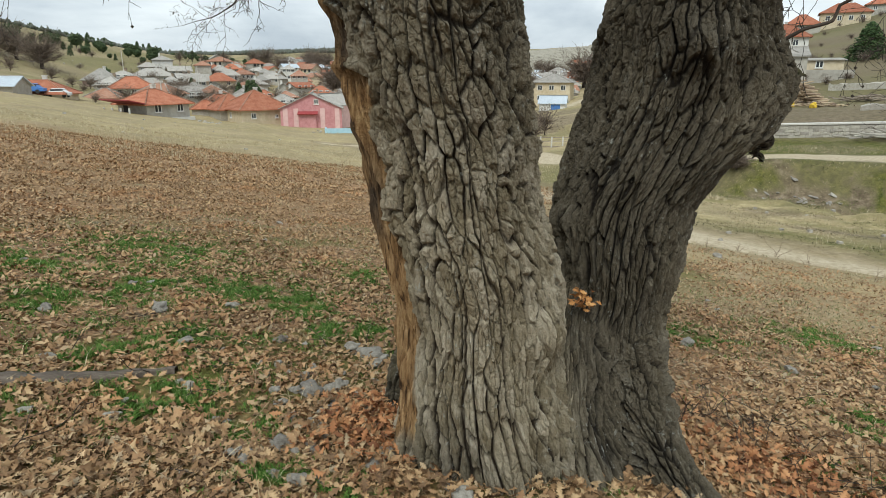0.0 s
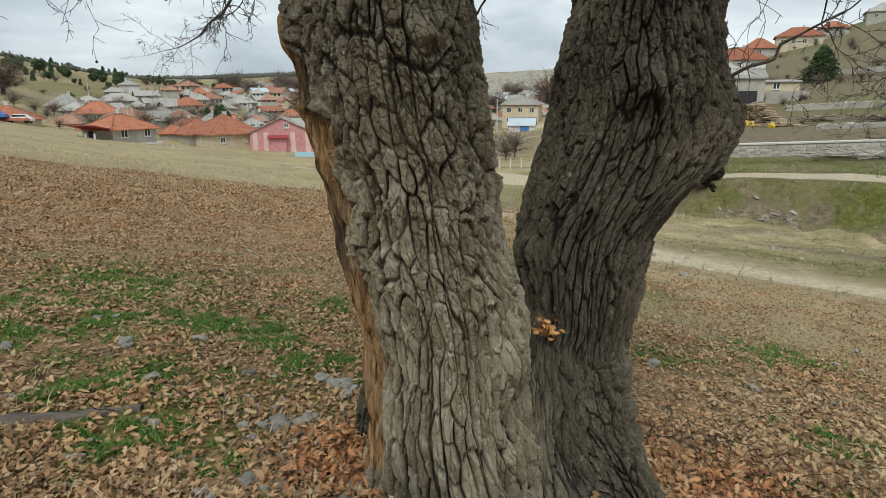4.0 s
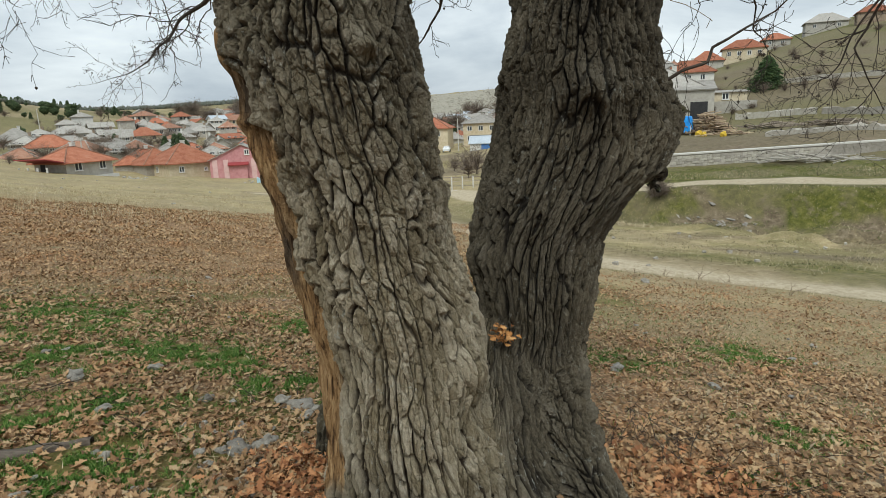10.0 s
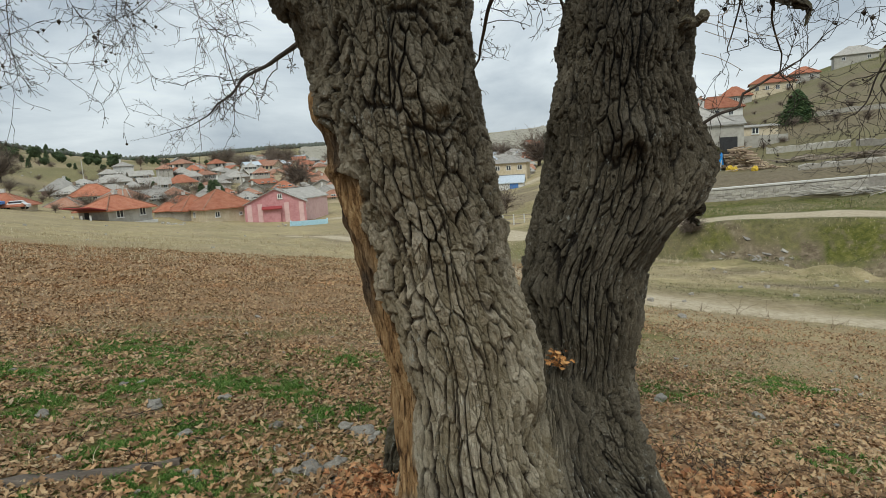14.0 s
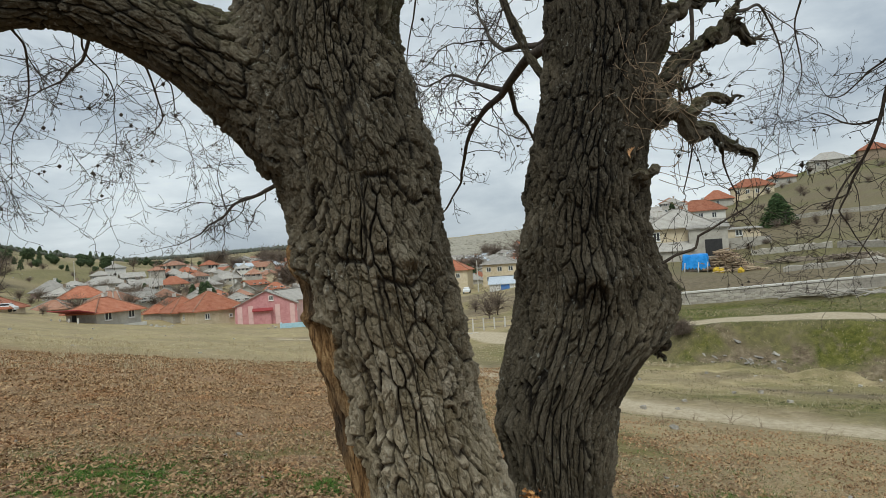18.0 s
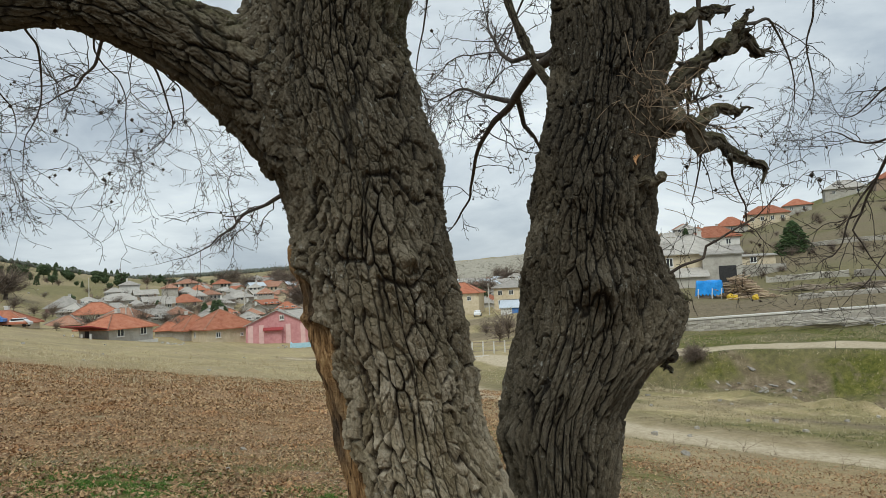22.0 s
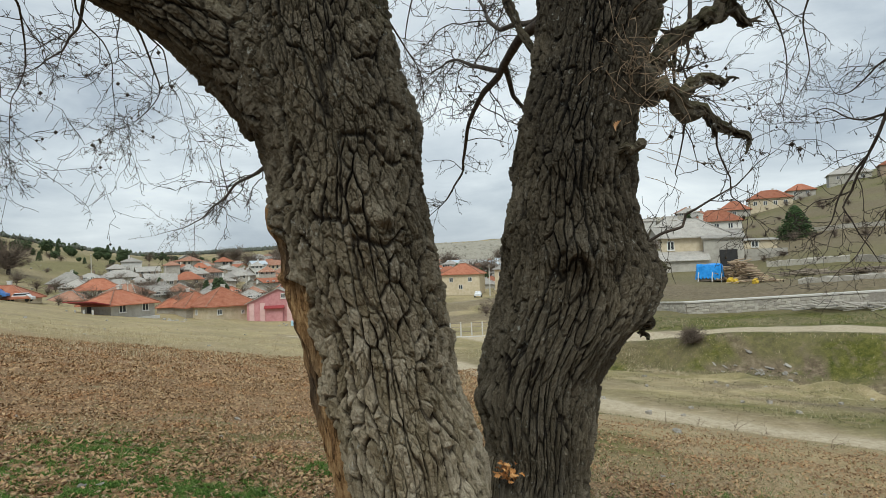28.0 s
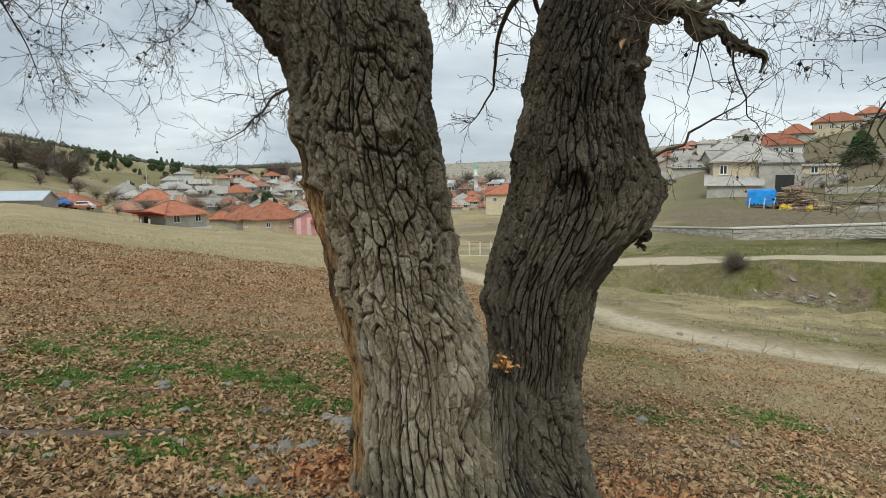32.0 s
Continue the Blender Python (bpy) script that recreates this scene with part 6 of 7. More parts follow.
house("long cream house with a red roof on the hill", 31.5, 236, -28, 13, 9, 3.8, 2.7, "hip", W_CREAM, TILE, None, 0.6, [("f", a, 1.2, 1.2, 1.4) for a in (-4.5, -1.5, 1.5, 4.5)], 0.3)
house("red-roofed house on the brow of the hill", 33.7, 262, -28, 9, 8, 3.0, 2.3, "hip", W_GREY, TILE, None, 0.6, [("f", -2, 1, 1.1, 1.2), ("f", 2, 1, 1.1, 1.2)])
house("grey house with a red roof on the hillside", 28.8, 220, -24, 9, 8, 3.0, 2.8, "hip", W_GREY, TILE, None, 0.6, [("f", 0, 1, 1.1, 1.2)])
house("white house with a wide red roof above the farm", 27.4, 165, -24, 11, 8, 3.2, 2.5, "hip", W_WHITE, TILE, None, 0.6, [("f", -3, 1, 1.1, 1.3), ("f", 0, 1, 1.1, 1.3), ("f", 3, 1, 1.1, 1.3)], 0.3)
house("grey house with a pale sheet roof", 23.8, 205, -20, 10, 8, 3.4, 2.5, "hip", W_GREY, TILE_GREY, None, 0.6, [("f", -3, 1, 1.1, 1.3), ("f", 3, 1, 1.1, 1.3)])
house("grey house near the hilltop with a low roof", 37.0, 290, -30, 14, 10, 3.4, 3.2, "hip", W_GREY, TILE_GREY, None, 0.6, [("f", -4, 1, 1.2, 1.3), ("f", 4, 1, 1.2, 1.3)])
house("brown house near the hilltop with a tile roof", 40.0, 270, -32, 10, 8, 3.4, 2.4, "hip", W_BROWN, TILE, None, 0.6)

# the further village; its last rows are too small to tell apart
FAR_MATS = [W_GREY, W_CREAM, W_WHITE, W_STONE, TILE, TILE_OLD, TILE_GREY, METAL_ROOF, GLASS]
far_rows = Mesh()


def far_house(b, r, yaw, w, d, h, rh, kind, wall, roof):
    x, y, g = at(b, r)
    BUILT.append((x, y))
    win = Mesh()
    for side in (-1, 1):
        for k in (-0.3, 0.0, 0.3):
            y0, y1 = sorted((side * d / 2, side * (d / 2 + 0.03)))
            box(win, k * w - 0.55, y0, h - 1.7, k * w + 0.55, y1, h - 0.5)
    place_ = np.array(pose(x, y, g, 0, 0, yaw))
    for part_, mat, up in ((wall_mesh(w, d, h, rh, kind), wall, 0.0), (roof_mesh(w, d, rh, 0.5, kind), roof, h + 0.05), (win, GLASS, 0.0)):
        v = np.concatenate(part_.v) + np.array([0, 0, up])
        far_rows.add(v @ place_[:3, :3].T + place_[:3, 3], [f for f in part_.f], FAR_MATS.index(mat))


vr = random.Random(23)
count = 0
tries = 0
while count < 400 and tries < 12000:
    tries += 1
    zone = vr.random()
    if tries < 2500:
        b, r = (vr.uniform(-27.5, -6), vr.uniform(150, 235)) if zone < 0.7 else (vr.uniform(-5, 12), vr.uniform(185, 250))
    elif zone < 0.66:
        b, r = vr.uniform(-25, -5), vr.uniform(215, 520)
        if (b < -20 and r > 260) or (b < -14 and r > 345) or r > 430:
            continue
    elif zone < 0.9:
        b, r = vr.uniform(-5, 16), vr.uniform(215, 480)
    elif zone < 0.96:
        b, r = vr.uniform(-5, 14), vr.uniform(235, 330)
    else:
        b, r = vr.uniform(17, 27), vr.uniform(150, 300)
    x, y = r * math.sin(radians(b)), r * math.cos(radians(b))
    if any((x - p) ** 2 + (y - q) ** 2 < (11.0 if r < 240 else 9.5) ** 2 for p, q in BUILT):
        continue
    count += 1
    wall, wn_ = vr.choice([(W_GREY, "grey"), (W_CREAM, "cream"), (W_WHITE, "white"), (W_STONE, "stone"), (W_GREY, "grey"), (W_WHITE, "white")])
    roof, rn_ = vr.choice([(TILE, "red tile"), (TILE, "red tile"), (TILE_OLD, "faded tile"), (TILE_GREY, "grey"), (TILE_GREY, "grey"), (TILE_GREY, "grey"), (TILE_OLD, "faded tile"), (METAL_ROOF, "pale metal"), (TILE_GREY, "grey")])
    if r < 290 and roof == METAL_ROOF:
        roof, rn_ = TILE_GREY, "grey"
    if r < 250 and wall == W_WHITE:
        wall, wn_ = W_GREY, "grey"
    kind = vr.choice(["hip", "hip", "gable"])
    w, d = vr.uniform(5.5, 8.5), vr.uniform(5, 7)
    h = vr.choice([2.3, 2.5, 2.7, 2.5, 4.8] if r > 240 else [1.7, 1.9, 2.1, 2.3])
    if r > 292:
        far_house(b, r, vr.uniform(0, 180), w, d, h, vr.uniform(1.4, 2.1), kind, wall, roof)
        continue
    wins = [("f", a * w, z + 0.9, 1.2, 1.3) for z in ((0, 2.7) if h > 4 else (0,)) for a in (-0.3, 0.0, 0.3)]
    house(("two-storey " if h > 4 else "low ") + wn_ + " village house with a " + rn_ + " roof", b, r, vr.choice([-b, -b + 90, -b + vr.uniform(-40, 40)]), w, d, h, vr.uniform(1.4, 2.1), kind, wall, roof, None, 0.5, wins, vr.choice([0, 0.3, -0.3]))

tagged(far_rows.ob("far_houses", FAR_MATS, shade=False), "far rows of village houses with red and grey roofs", "houses", kind="stuff")

# pale storage sheds out on the plain
for b, r, w in ((8.2, 395, 26), (6.6, 415, 20), (9.6, 430, 22)):
    house("long white storage shed with a pale metal roof", b, r, -b + 6, w, 9, 3.6, 1.5, "gable", W_WHITE, METAL_ROOF, None, 0.3, [], 0, "shed", "shed", "storage sheds", door=("f", 3.0, 3.0, 2.8, DARK))

# the mosque tower
x, y, g = at(2.2, 300)
mina = tagged(new("minaret"), "slender white minaret with a green tip", "minaret")
mina.matrix_world = pose(x, y, -2.6)
m = Mesh()
zz = np.array([-3, 0, 3, 3.01, 9, 9.3, 10.2, 10.21, 13.0])
rr = np.array([1.5, 1.5, 1.4, 1.0, 0.95, 1.5, 1.5, 0.85, 0.8])
tube(m, np.stack([0 * zz, 0 * zz, zz], -1), rr, 14)
m.ob("tower", W_WHITE, mina)
m = Mesh()
tube(m, [(0, 0, 13), (0, 0, 13.8), (0, 0, 14.8), (0, 0, 16)], [0.95, 0.75, 0.4, 0.03], 14)
m.ob("spire", COPPER, mina, "green spire")

# ---- walls, sheds and heaps of the farm ----
ssz = [(0.42, 0.2), (0.34, 0.2), (0.52, 0.2), (0.3, 0.2)]
sdat = []
for k, (sw, sh) in enumerate(ssz):
    bm = bmesh.new()
    bmesh.ops.create_cube(bm, size=1)
    for v in bm.verts:
        v.co = Vector((v.co.x * (sw - 0.012), v.co.y * 0.3, v.co.z * (sh - 0.01))) + Vector([random.uniform(-0.02, 0.02) for _ in range(3)])
    bmesh.ops.bevel(bm, geom=bm.edges[:], offset=0.014, segments=1, affect="EDGES")
    me = bpy.data.meshes.new("stone")
    bm.to_mesh(me)
    bm.free()
    me.materials.append(WALLSTONE)
    sdat.append(me)
MORTAR = simple("wall_mortar", [(0.3, 0.275, 0.235), (0.42, 0.39, 0.345)], 6, 0.95)
COPE = simple("concrete_coping", [(0.46, 0.44, 0.4), (0.6, 0.58, 0.54)], 4, 0.9)
for k, (a, b) in enumerate(zip(WALL_LINE[:-1], WALL_LINE[1:])):
    dvec = b - a
    L = float(np.hypot(*dvec))
    yaw = math.degrees(math.atan2(dvec[1], dvec[0]))
    side = 1 if k == 0 else -1
    wall_ob = tagged(new("retaining_wall_%d" % (k + 1)), "pale stone retaining wall with a concrete coping", "wall", kind="structure")
    za, zb = tz(*(a - 0.8 * np.array([0.3, 0.9]))), tz(*(b - 0.8 * np.array([0.3, 0.9])))
    wall_ob.matrix_world = pose(a[0], a[1], za, 0, -math.degrees(math.atan2(zb - za, L)), yaw)
    m = Mesh()
    box(m, -0.1, -0.255, -0.8, L + 0.1, 0.5, 0.76)
    m.ob("core", MORTAR, wall_ob, shade=False)
    m = Mesh()
    box(m, -0.15, -0.33, 0.765, L + 0.15, 0.55, 0.86)
    m.ob("coping", COPE, wall_ob, shade=False)
    if k < 2:
        for row in range(4):
            xx = -0.1 * (row % 2)
            while xx < L and xx < 15:
                j = random.randrange(4)
                sw = ssz[j][0]
                o = new("stone", sdat[j])
                o.parent = wall_ob
                o.matrix_basis = pose((L - xx - sw / 2) if k == 0 else xx + sw / 2, -0.14 + random.uniform(-0.03, 0.03), 0.0 + row * 0.19, 0, 0, 0)
                xx += sw
    else:
        m = Mesh()
        for row in range(4):
            xx = 0
            while xx < L:
                sw = random.uniform(0.3, 0.6)
                box(m, xx + 0.008, -0.275 - random.uniform(0, 0.04), row * 0.2 + 0.01, xx + sw - 0.015, 0, row * 0.2 + 0.19)
                xx += sw
        m.ob("stonework", WALLSTONE, wall_ob, shade=False)

# dry-stone terraces on the hill
for b0, b1, r0, r1, hh in ((31.2, 37, 90, 86, 0.7), (37.3, 44, 86, 80, 0.7), (34.5, 44, 132, 122, 0.8), (33.5, 44, 60, 56, 0.4)):
    m = Mesh()
    k = 24
    bb, rr_ = np.linspace(b0, b1, k), np.linspace(r0, r1, k)
    xx, yy = rr_ * np.sin(np.radians(bb)), rr_ * np.cos(np.radians(bb))
    zz = terrain(xx, yy)
    cols = []
    for dr, dz in ((-0.3, -0.8), (-0.25, hh), (0.25, hh), (0.3, -0.8)):
        cols.append(np.stack([xx + dr * np.sin(np.radians(bb)), yy + dr * np.cos(np.radians(bb)), zz + dz + 0.07 * rs.normal(0, 1, k) * (dz > 0)], -1))
    m.add(np.stack(cols, 1).reshape(-1, 3), grid_faces(4, k))
    tagged(m.ob("terrace_wall", WALLSTONE, shade=False), "low grey dry-stone terrace wall on the hillside", "wall", "terrace walls")

# covered stack
x, y, g = at(26.9, 71)
tarp = tagged(new("covered_stack"), "stack of timber under a bright blue tarpaulin", "stack")
tarp.matrix_world = pose(x, y, g, 0, 0, -27)
n = 40
U, V = np.meshgrid(np.linspace(-1, 1, n), np.linspace(-1, 1, n))
edge = np.maximum(np.abs(U), np.abs(V))
X, Y = U * (1.45 + 0.06 * np.sin(V * 9)), V * (0.95 + 0.05 * np.sin(U * 11))
Z = 1.75 + 0.1 * (1 - V ** 2) + 0.05 * np.sin(U * 5 + V * 3) - 1.3 * smooth(0.86, 1.0, edge) - 0.25 * smooth(0.9, 1, edge) * np.sin(U * 14) ** 2
X, Y = X * (1 - 0.1 * smooth(0.6, 0.9, np.abs(U))) * 1.06, Y
m = Mesh()
m.add(np.stack([X, Y, Z], -1).reshape(-1, 3), grid_faces(n, n))
m.ob("tarpaulin", TARP, tarp)
for k in range(4):
    for j in range(5):
        m = Mesh()
        box(m, -1.25, -0.75 + 0.31 * j, 0.05 + 0.36 * k, 1.25, -0.5 + 0.31 * j, 0.35 + 0.36 * k)
        m.ob("beam", TIMBER, tarp, shade=False)
for sx in (-1.15, 0.2, 1.1):
    m = Mesh()
    tube(m, [(sx, -1.05, -0.2), (sx + 0.03, -1.0, 0.5), (sx + 0.1, -0.97, 1.0)], [0.06] * 3, 6)
    m.ob("prop", W_WHITE, tarp)


def heap(name, label, cat, bearing, r, n, spread, hgt, length, mat, rad=0.06):
    x, y, g = at(bearing, r)
    hp = tagged(new(name), label, cat)
    hp.matrix_world = pose(x, y, g, 0, 0, -bearing)
    for k in range(n):
        m = Mesh()
        u = random.gauss(0, spread / 2.2)
        base = hgt * max(0.05, 1 - abs(u) / spread) * random.random()
        a = random.gauss(0, 0.95)
        ln = length * random.uniform(0.5, 1.2)
        dx, dy = math.cos(a) * ln / 2, math.sin(a) * ln / 2
        v0 = random.gauss(0, 0.7)
        tilt = random.gauss(0, 0.12) * ln
        rr_ = rad * random.uniform(0.6, 1.3)
        tube(m, [(u - dx, v0 - dy, base + rr_ - tilt * 0.5), (u, v0, base + rr_), (u + dx, v0 + dy, base + rr_ + tilt * 0.5)], [rr_, rr_, rr_ * 0.9], 5)
        m.ob("log", mat, hp, shade=False)


heap("firewood_heap", "loose heap of pale split firewood beside the tarpaulin", "firewood", 29.2, 71, 230, 2.9, 2.3, 1.5, FIREWOOD, 0.075)
heap("firewood_heap", "low scatter of pale firewood on bare earth", "firewood", 31.0, 68, 60, 2.0, 0.4, 1.0, FIREWOOD, 0.055)
heap("timber_heap", "grey heap of old boards and branches", "timber", 34.3, 76, 100, 3.2, 0.6, 1.8, TIMBER, 0.05)
heap("timber_heap", "grey heap of old boards behind the wall", "timber", 38.2, 66, 100, 3.8, 0.6, 2.0, TIMBER, 0.05)
heap("timber_heap", "long grey poles laid along the slope", "timber", 37.0, 48, 50, 4.0, 0.3, 3.4, WALLSTONE, 0.05)
for b, r, s in ((28.5, 69.5, 0.36), (30.4, 66.0, 0.3), (28.9, 69.0, 0.28)):
    x, y, g = at(b, r)
    bm = bmesh.new()
    bmesh.ops.create_icosphere(bm, subdivisions=3, radius=1)
    for v in bm.verts:
        v.co = v.co * (1 + 0.3 * noise.noise(v.co * 1.7)) * s
        v.co.z = max(v.co.z * 1.1, -0.25)
    me = bpy.data.meshes.new("sack")
    bm.to_mesh(me)
    bm.free()
    me.materials.append(YELLOW)
    o = new("sack", me)
    o.matrix_world = pose(x, y, g + 0.25 * s + 0.1)
    tagged(o, "bulging yellow sack on the bare yard", "sack", "yellow sacks")

# utility poles
for b, r, hh in ((-23.9, 118, 6.0), (-14.5, 190, 8.0), (-21.0, 210, 8.0), (7.6, 150, 8.0), (3.0, 190, 8.0), (24.0, 130, 7.5), (-26.5, 240, 8.0)):
    x, y, g = at(b, r)
    po = tagged(new("utility_pole"), "pale concrete utility pole with a crossbar among the houses", "pole", "utility poles")
    po.matrix_world = pose(x, y, g - 0.3, 0, 0, random.uniform(0, 180))
    m = Mesh()
    tube(m, [(0, 0, 0), (0, 0, hh * 0.5), (0, 0, hh)], [0.16, 0.13, 0.09], 8)
    m.ob("post", COPE, po)
    m = Mesh()
    box(m, -0.9, -0.05, hh - 0.5, 0.9, 0.05, hh - 0.4)
    m.ob("crossbar", TIMBER, po, shade=False)

# dead stalks by the track
for b, r, hh in ((29.4, 14.6, 0.62), (31.8, 14.2, 0.5), (26.5, 15.2, 0.3), (36.5, 13.2, 0.55), (24.0, 13.0, 0.35), (-9.5, 30, 0.8), (-12.0, 34, 0.7), (-7.0, 33, 0.7)):
    x, y, g = at(b, r)
    m, tips = Mesh(), []
    for k in range(4):
        twig(m, np.array([x + random.gauss(0, 0.03), y, g - 0.02]), np.array([random.gauss(0, 0.25), random.gauss(0, 0.2), 1.6]), hh * random.uniform(0.6, 1), 0.005, 1, tips)
    tagged(m.ob("dead_weed", DRYTWIG), "dead brown weed stalk standing in dry grass", "weed", "dead weeds")

# rubble and pale stones about the meadow's far edge
for k in range(80):
    b, r = random.choice([(random.uniform(-21.5, -19.5), random.uniform(104, 112)), (random.uniform(-12, -9), random.uniform(96, 106)), (random.uniform(-34, -6), random.uniform(28, 90)), (random.uniform(-34, -27), random.uniform(150, 260)), (random.uniform(-34, -27), random.uniform(150, 260)), (random.uniform(14, 42), random.uniform(16, 33))])
    x, y, g = at(b, r)
    s = random.uniform(0.05, 0.1) * (1 + r / 55)
    o = new("rubble_stone", random.choice(sdat))
    o.matrix_world = pose(x, y, g + s * 0.2, random.uniform(-20, 20), random.uniform(-20, 20), random.uniform(0, 360)) @ Matrix.Diagonal((s * 3, s * 4, s * 5, 1))
    tagged(o, "pale rubble stone lying in the dry grass", "stone", "rubble stones")

# rocks breaking out of the bank
for k in range(22):
    b, r = random.uniform(27, 34), random.gauss(34.4, 0.5)
    x, y, g = at(b, r)
    s = random.uniform(0.06, 0.17)
    o = new("rock", STONES[k % 6])
    o.matrix_world = pose(x, y, g - 0.02, random.uniform(-25, 25), random.uniform(-25, 25), random.uniform(0, 360)) @ Matrix.Diagonal((s * 1.6, s, s * 0.8, 1))
    tagged(o, "grey rock breaking out of the earth bank", "rock", "rocks in the bank")

# paddock fence in the valley
fence = tagged(new("fence"), "pale post-and-rail fence on a low concrete kerb", "fence")
fx, fy, fg = at(4.0, 54)
fence.matrix_world = pose(fx, fy, fg - 0.1, 0, 0, -3)
for k in range(14):
    m = Mesh()
    box(m, -0.06, -0.06, -0.5, 0.06, 0.06, 1.3)
    o = m.ob("post", COPE, fence, shade=False)
    o.location = (k * 0.95 - 2, 0, 0)
for hz in (0.45, 0.85, 1.2):
    m = Mesh()
    box(m, -2, -0.03, hz, 10.4, 0.03, hz + 0.06)
    m.ob("rail", TIMBER, fence, shade=False)
m = Mesh()
box(m, -3, -1.4, -0.4, 11.5, -1.1, 0.2)
m.ob("kerb", COPE, fence, "concrete kerb", False)

# blue basin below the pink house
x, y, g = at(-9.0, 100)
m = Mesh()
box(m, -3.0, -0.1, -0.8, 3.0, 0.1, 0.55)
box(m, -3.0, 0.102, -0.8, -2.8, 2.6, 0.55)
box(m, 2.8, 0.102, -0.8, 3.0, 2.6, 0.55)
o = m.ob("water_trough", simple("pale_blue_paint", [(0.3, 0.5, 0.6), (0.45, 0.65, 0.75)], 4, 0.6), shade=False)
o.matrix_world = pose(x, y, g + 0.2, 0, 0, 8)
tagged(o, "pale blue concrete trough on the meadow's edge", "trough")


# ---- parked cars and two van-shaped stand-ins, far off ----
def car(label, bearing, r, yaw, body_mat, L=4.2, H=1.45):
    x, y, g = at(bearing, r)
    c = tagged(new("car"), label, "car")
    c.matrix_world = pose(x, y, g + 0.05, 0, 0, yaw)
    prof = np.array([(-L / 2, 0.35), (-L / 2, 0.8), (-L * 0.36, 0.92), (-L * 0.2, H), (L * 0.22, H), (L * 0.36, 0.95), (L / 2, 0.8), (L / 2, 0.35)])
    m = Mesh()
    k = len(prof)
    v = [(p[0], s * (0.8 if p[1] < 1.2 else 0.65), p[1]) for s in (-1, 1) for p in prof]
    m.add(v, [np.array([list(range(k))[::-1]]), np.array([[k + i for i in range(k)]]), np.array([[i, (i + 1) % k, k + (i + 1) % k, k + i] for i in range(k)])])
    m.ob("body", body_mat, c, shade=False)
    m = Mesh()
    box(m, -L * 0.26, -0.76, 0.98, L * 0.27, 0.76, H - 0.12)
    m.ob("side_glass", GLASS, c, shade=False)
    for sx in (-0.3, 0.3):
        for sy in (-0.78, 0.78):
            m = Mesh()
            a = np.linspace(0, 2 * np.pi, 15)[:-1]
            ring = np.stack([np.cos(a) * 0.32, 0 * a, np.sin(a) * 0.32], -1)
            vv = np.concatenate([ring + (0, -0.1, 0), ring + (0, 0.1, 0)])
            m.add(vv, [np.array([[i, (i + 1) % 14, 14 + (i + 1) % 14, 14 + i] for i in range(14)]), np.array([list(range(14)), list(range(27, 13, -1))])])
            o = m.ob("wheel", DARK, c, shade=False)
            o.location = (sx * L, sy, 0.32)


car("white car parked on the village road", 6.5, 150, 80, CAR_WHITE)
car("pale car parked by the village road", 5.0, 175, 10, CAR_WHITE)
# van shapes added in place of a blue tarpaulin and a white object
car("van-shaped stand-in for a blue tarpaulin beside the low house", -33.0, 124, 12, BLUE, 4.4, 1.6)
car("van-shaped stand-in for a white object beside the low house", -31.2, 124, 10, CAR_WHITE, 3.6, 1.5)


# ---- trees and bushes ----
def cone_tree(rs_, h, spread, n, base=0.12, clump=1.0, egg=False):
    """A pine's crown: drooping sprays of needles round a trunk."""
    m = Mesh()
    u = rs_.random(n)
    zc = h * (base + (1 - base) * u)
    lim = spread * (1 - u) ** 0.7 * (0.85 + 0.15 * np.sin(u * 23 + 3 * rs_.random(n))) + 0.06 * spread
    if egg:
        lim = spread * (1 - u) ** 0.6 * (0.55 + 0.6 * rs_.random(n))
    a = rs_.uniform(0, 2 * np.pi, n)
    r = lim * rs_.uniform(0.45, 1.05, n)
    s = clump * spread * rs_.uniform(0.09, 0.2, n)
    o = OCT[None] * s[:, None, None] * np.array([1.0, 1.0, 0.55]) * rs_.uniform(0.6, 1.4, (n, 6, 1))
    v = o + np.stack([np.cos(a) * r, np.sin(a) * r, zc - 0.15 * r], -1)[:, None, :]
    m.add(v.reshape(-1, 3), (OCT_F[None] + (np.arange(n) * 6)[:, None, None]).reshape(-1, 3))
    return m


def round_tree(rs_, h, spread, n):
    m = Mesh()
    p = rs_.normal(0, 1, (n, 3))
    p /= np.linalg.norm(p, axis=1)[:, None]
    p *= rs_.uniform(0.35, 1, n)[:, None] ** 0.5
    lumps = 0.75 + 0.5 * vnoise(p[:, 0] * 2 + 5, p[:, 1] * 2, p[:, 2] * 2, 3)
    p = p * lumps[:, None] * np.array([spread, spread, h * 0.4]) + np.array([0, 0, h * 0.62])
    s = spread * rs_.uniform(0.07, 0.17, n)
    o = OCT[None] * s[:, None, None] * rs_.uniform(0.6, 1.4, (n, 6, 1))
    v = o + p[:, None, :]
    m.add(v.reshape(-1, 3), (OCT_F[None] + (np.arange(n) * 6)[:, None, None]).reshape(-1, 3))
    return m


tr = np.random.default_rng(31)


def trunk_mesh(h, r):
    m = Mesh()
    tube(m, [(0, 0, -0.6), (0.05, 0, h * 0.3), (0, 0.04, h * 0.6), (0.02, 0, h * 0.92)], [r, r * 0.8, r * 0.5, r * 0.1], 6)
    return m


def proto(name, label, category, group, crown, trunk, mat):
    t = tagged(new(name), label, category, group)
    crown.ob("crown", mat, t)
    trunk.ob("trunk", TWIG, t)
    return t


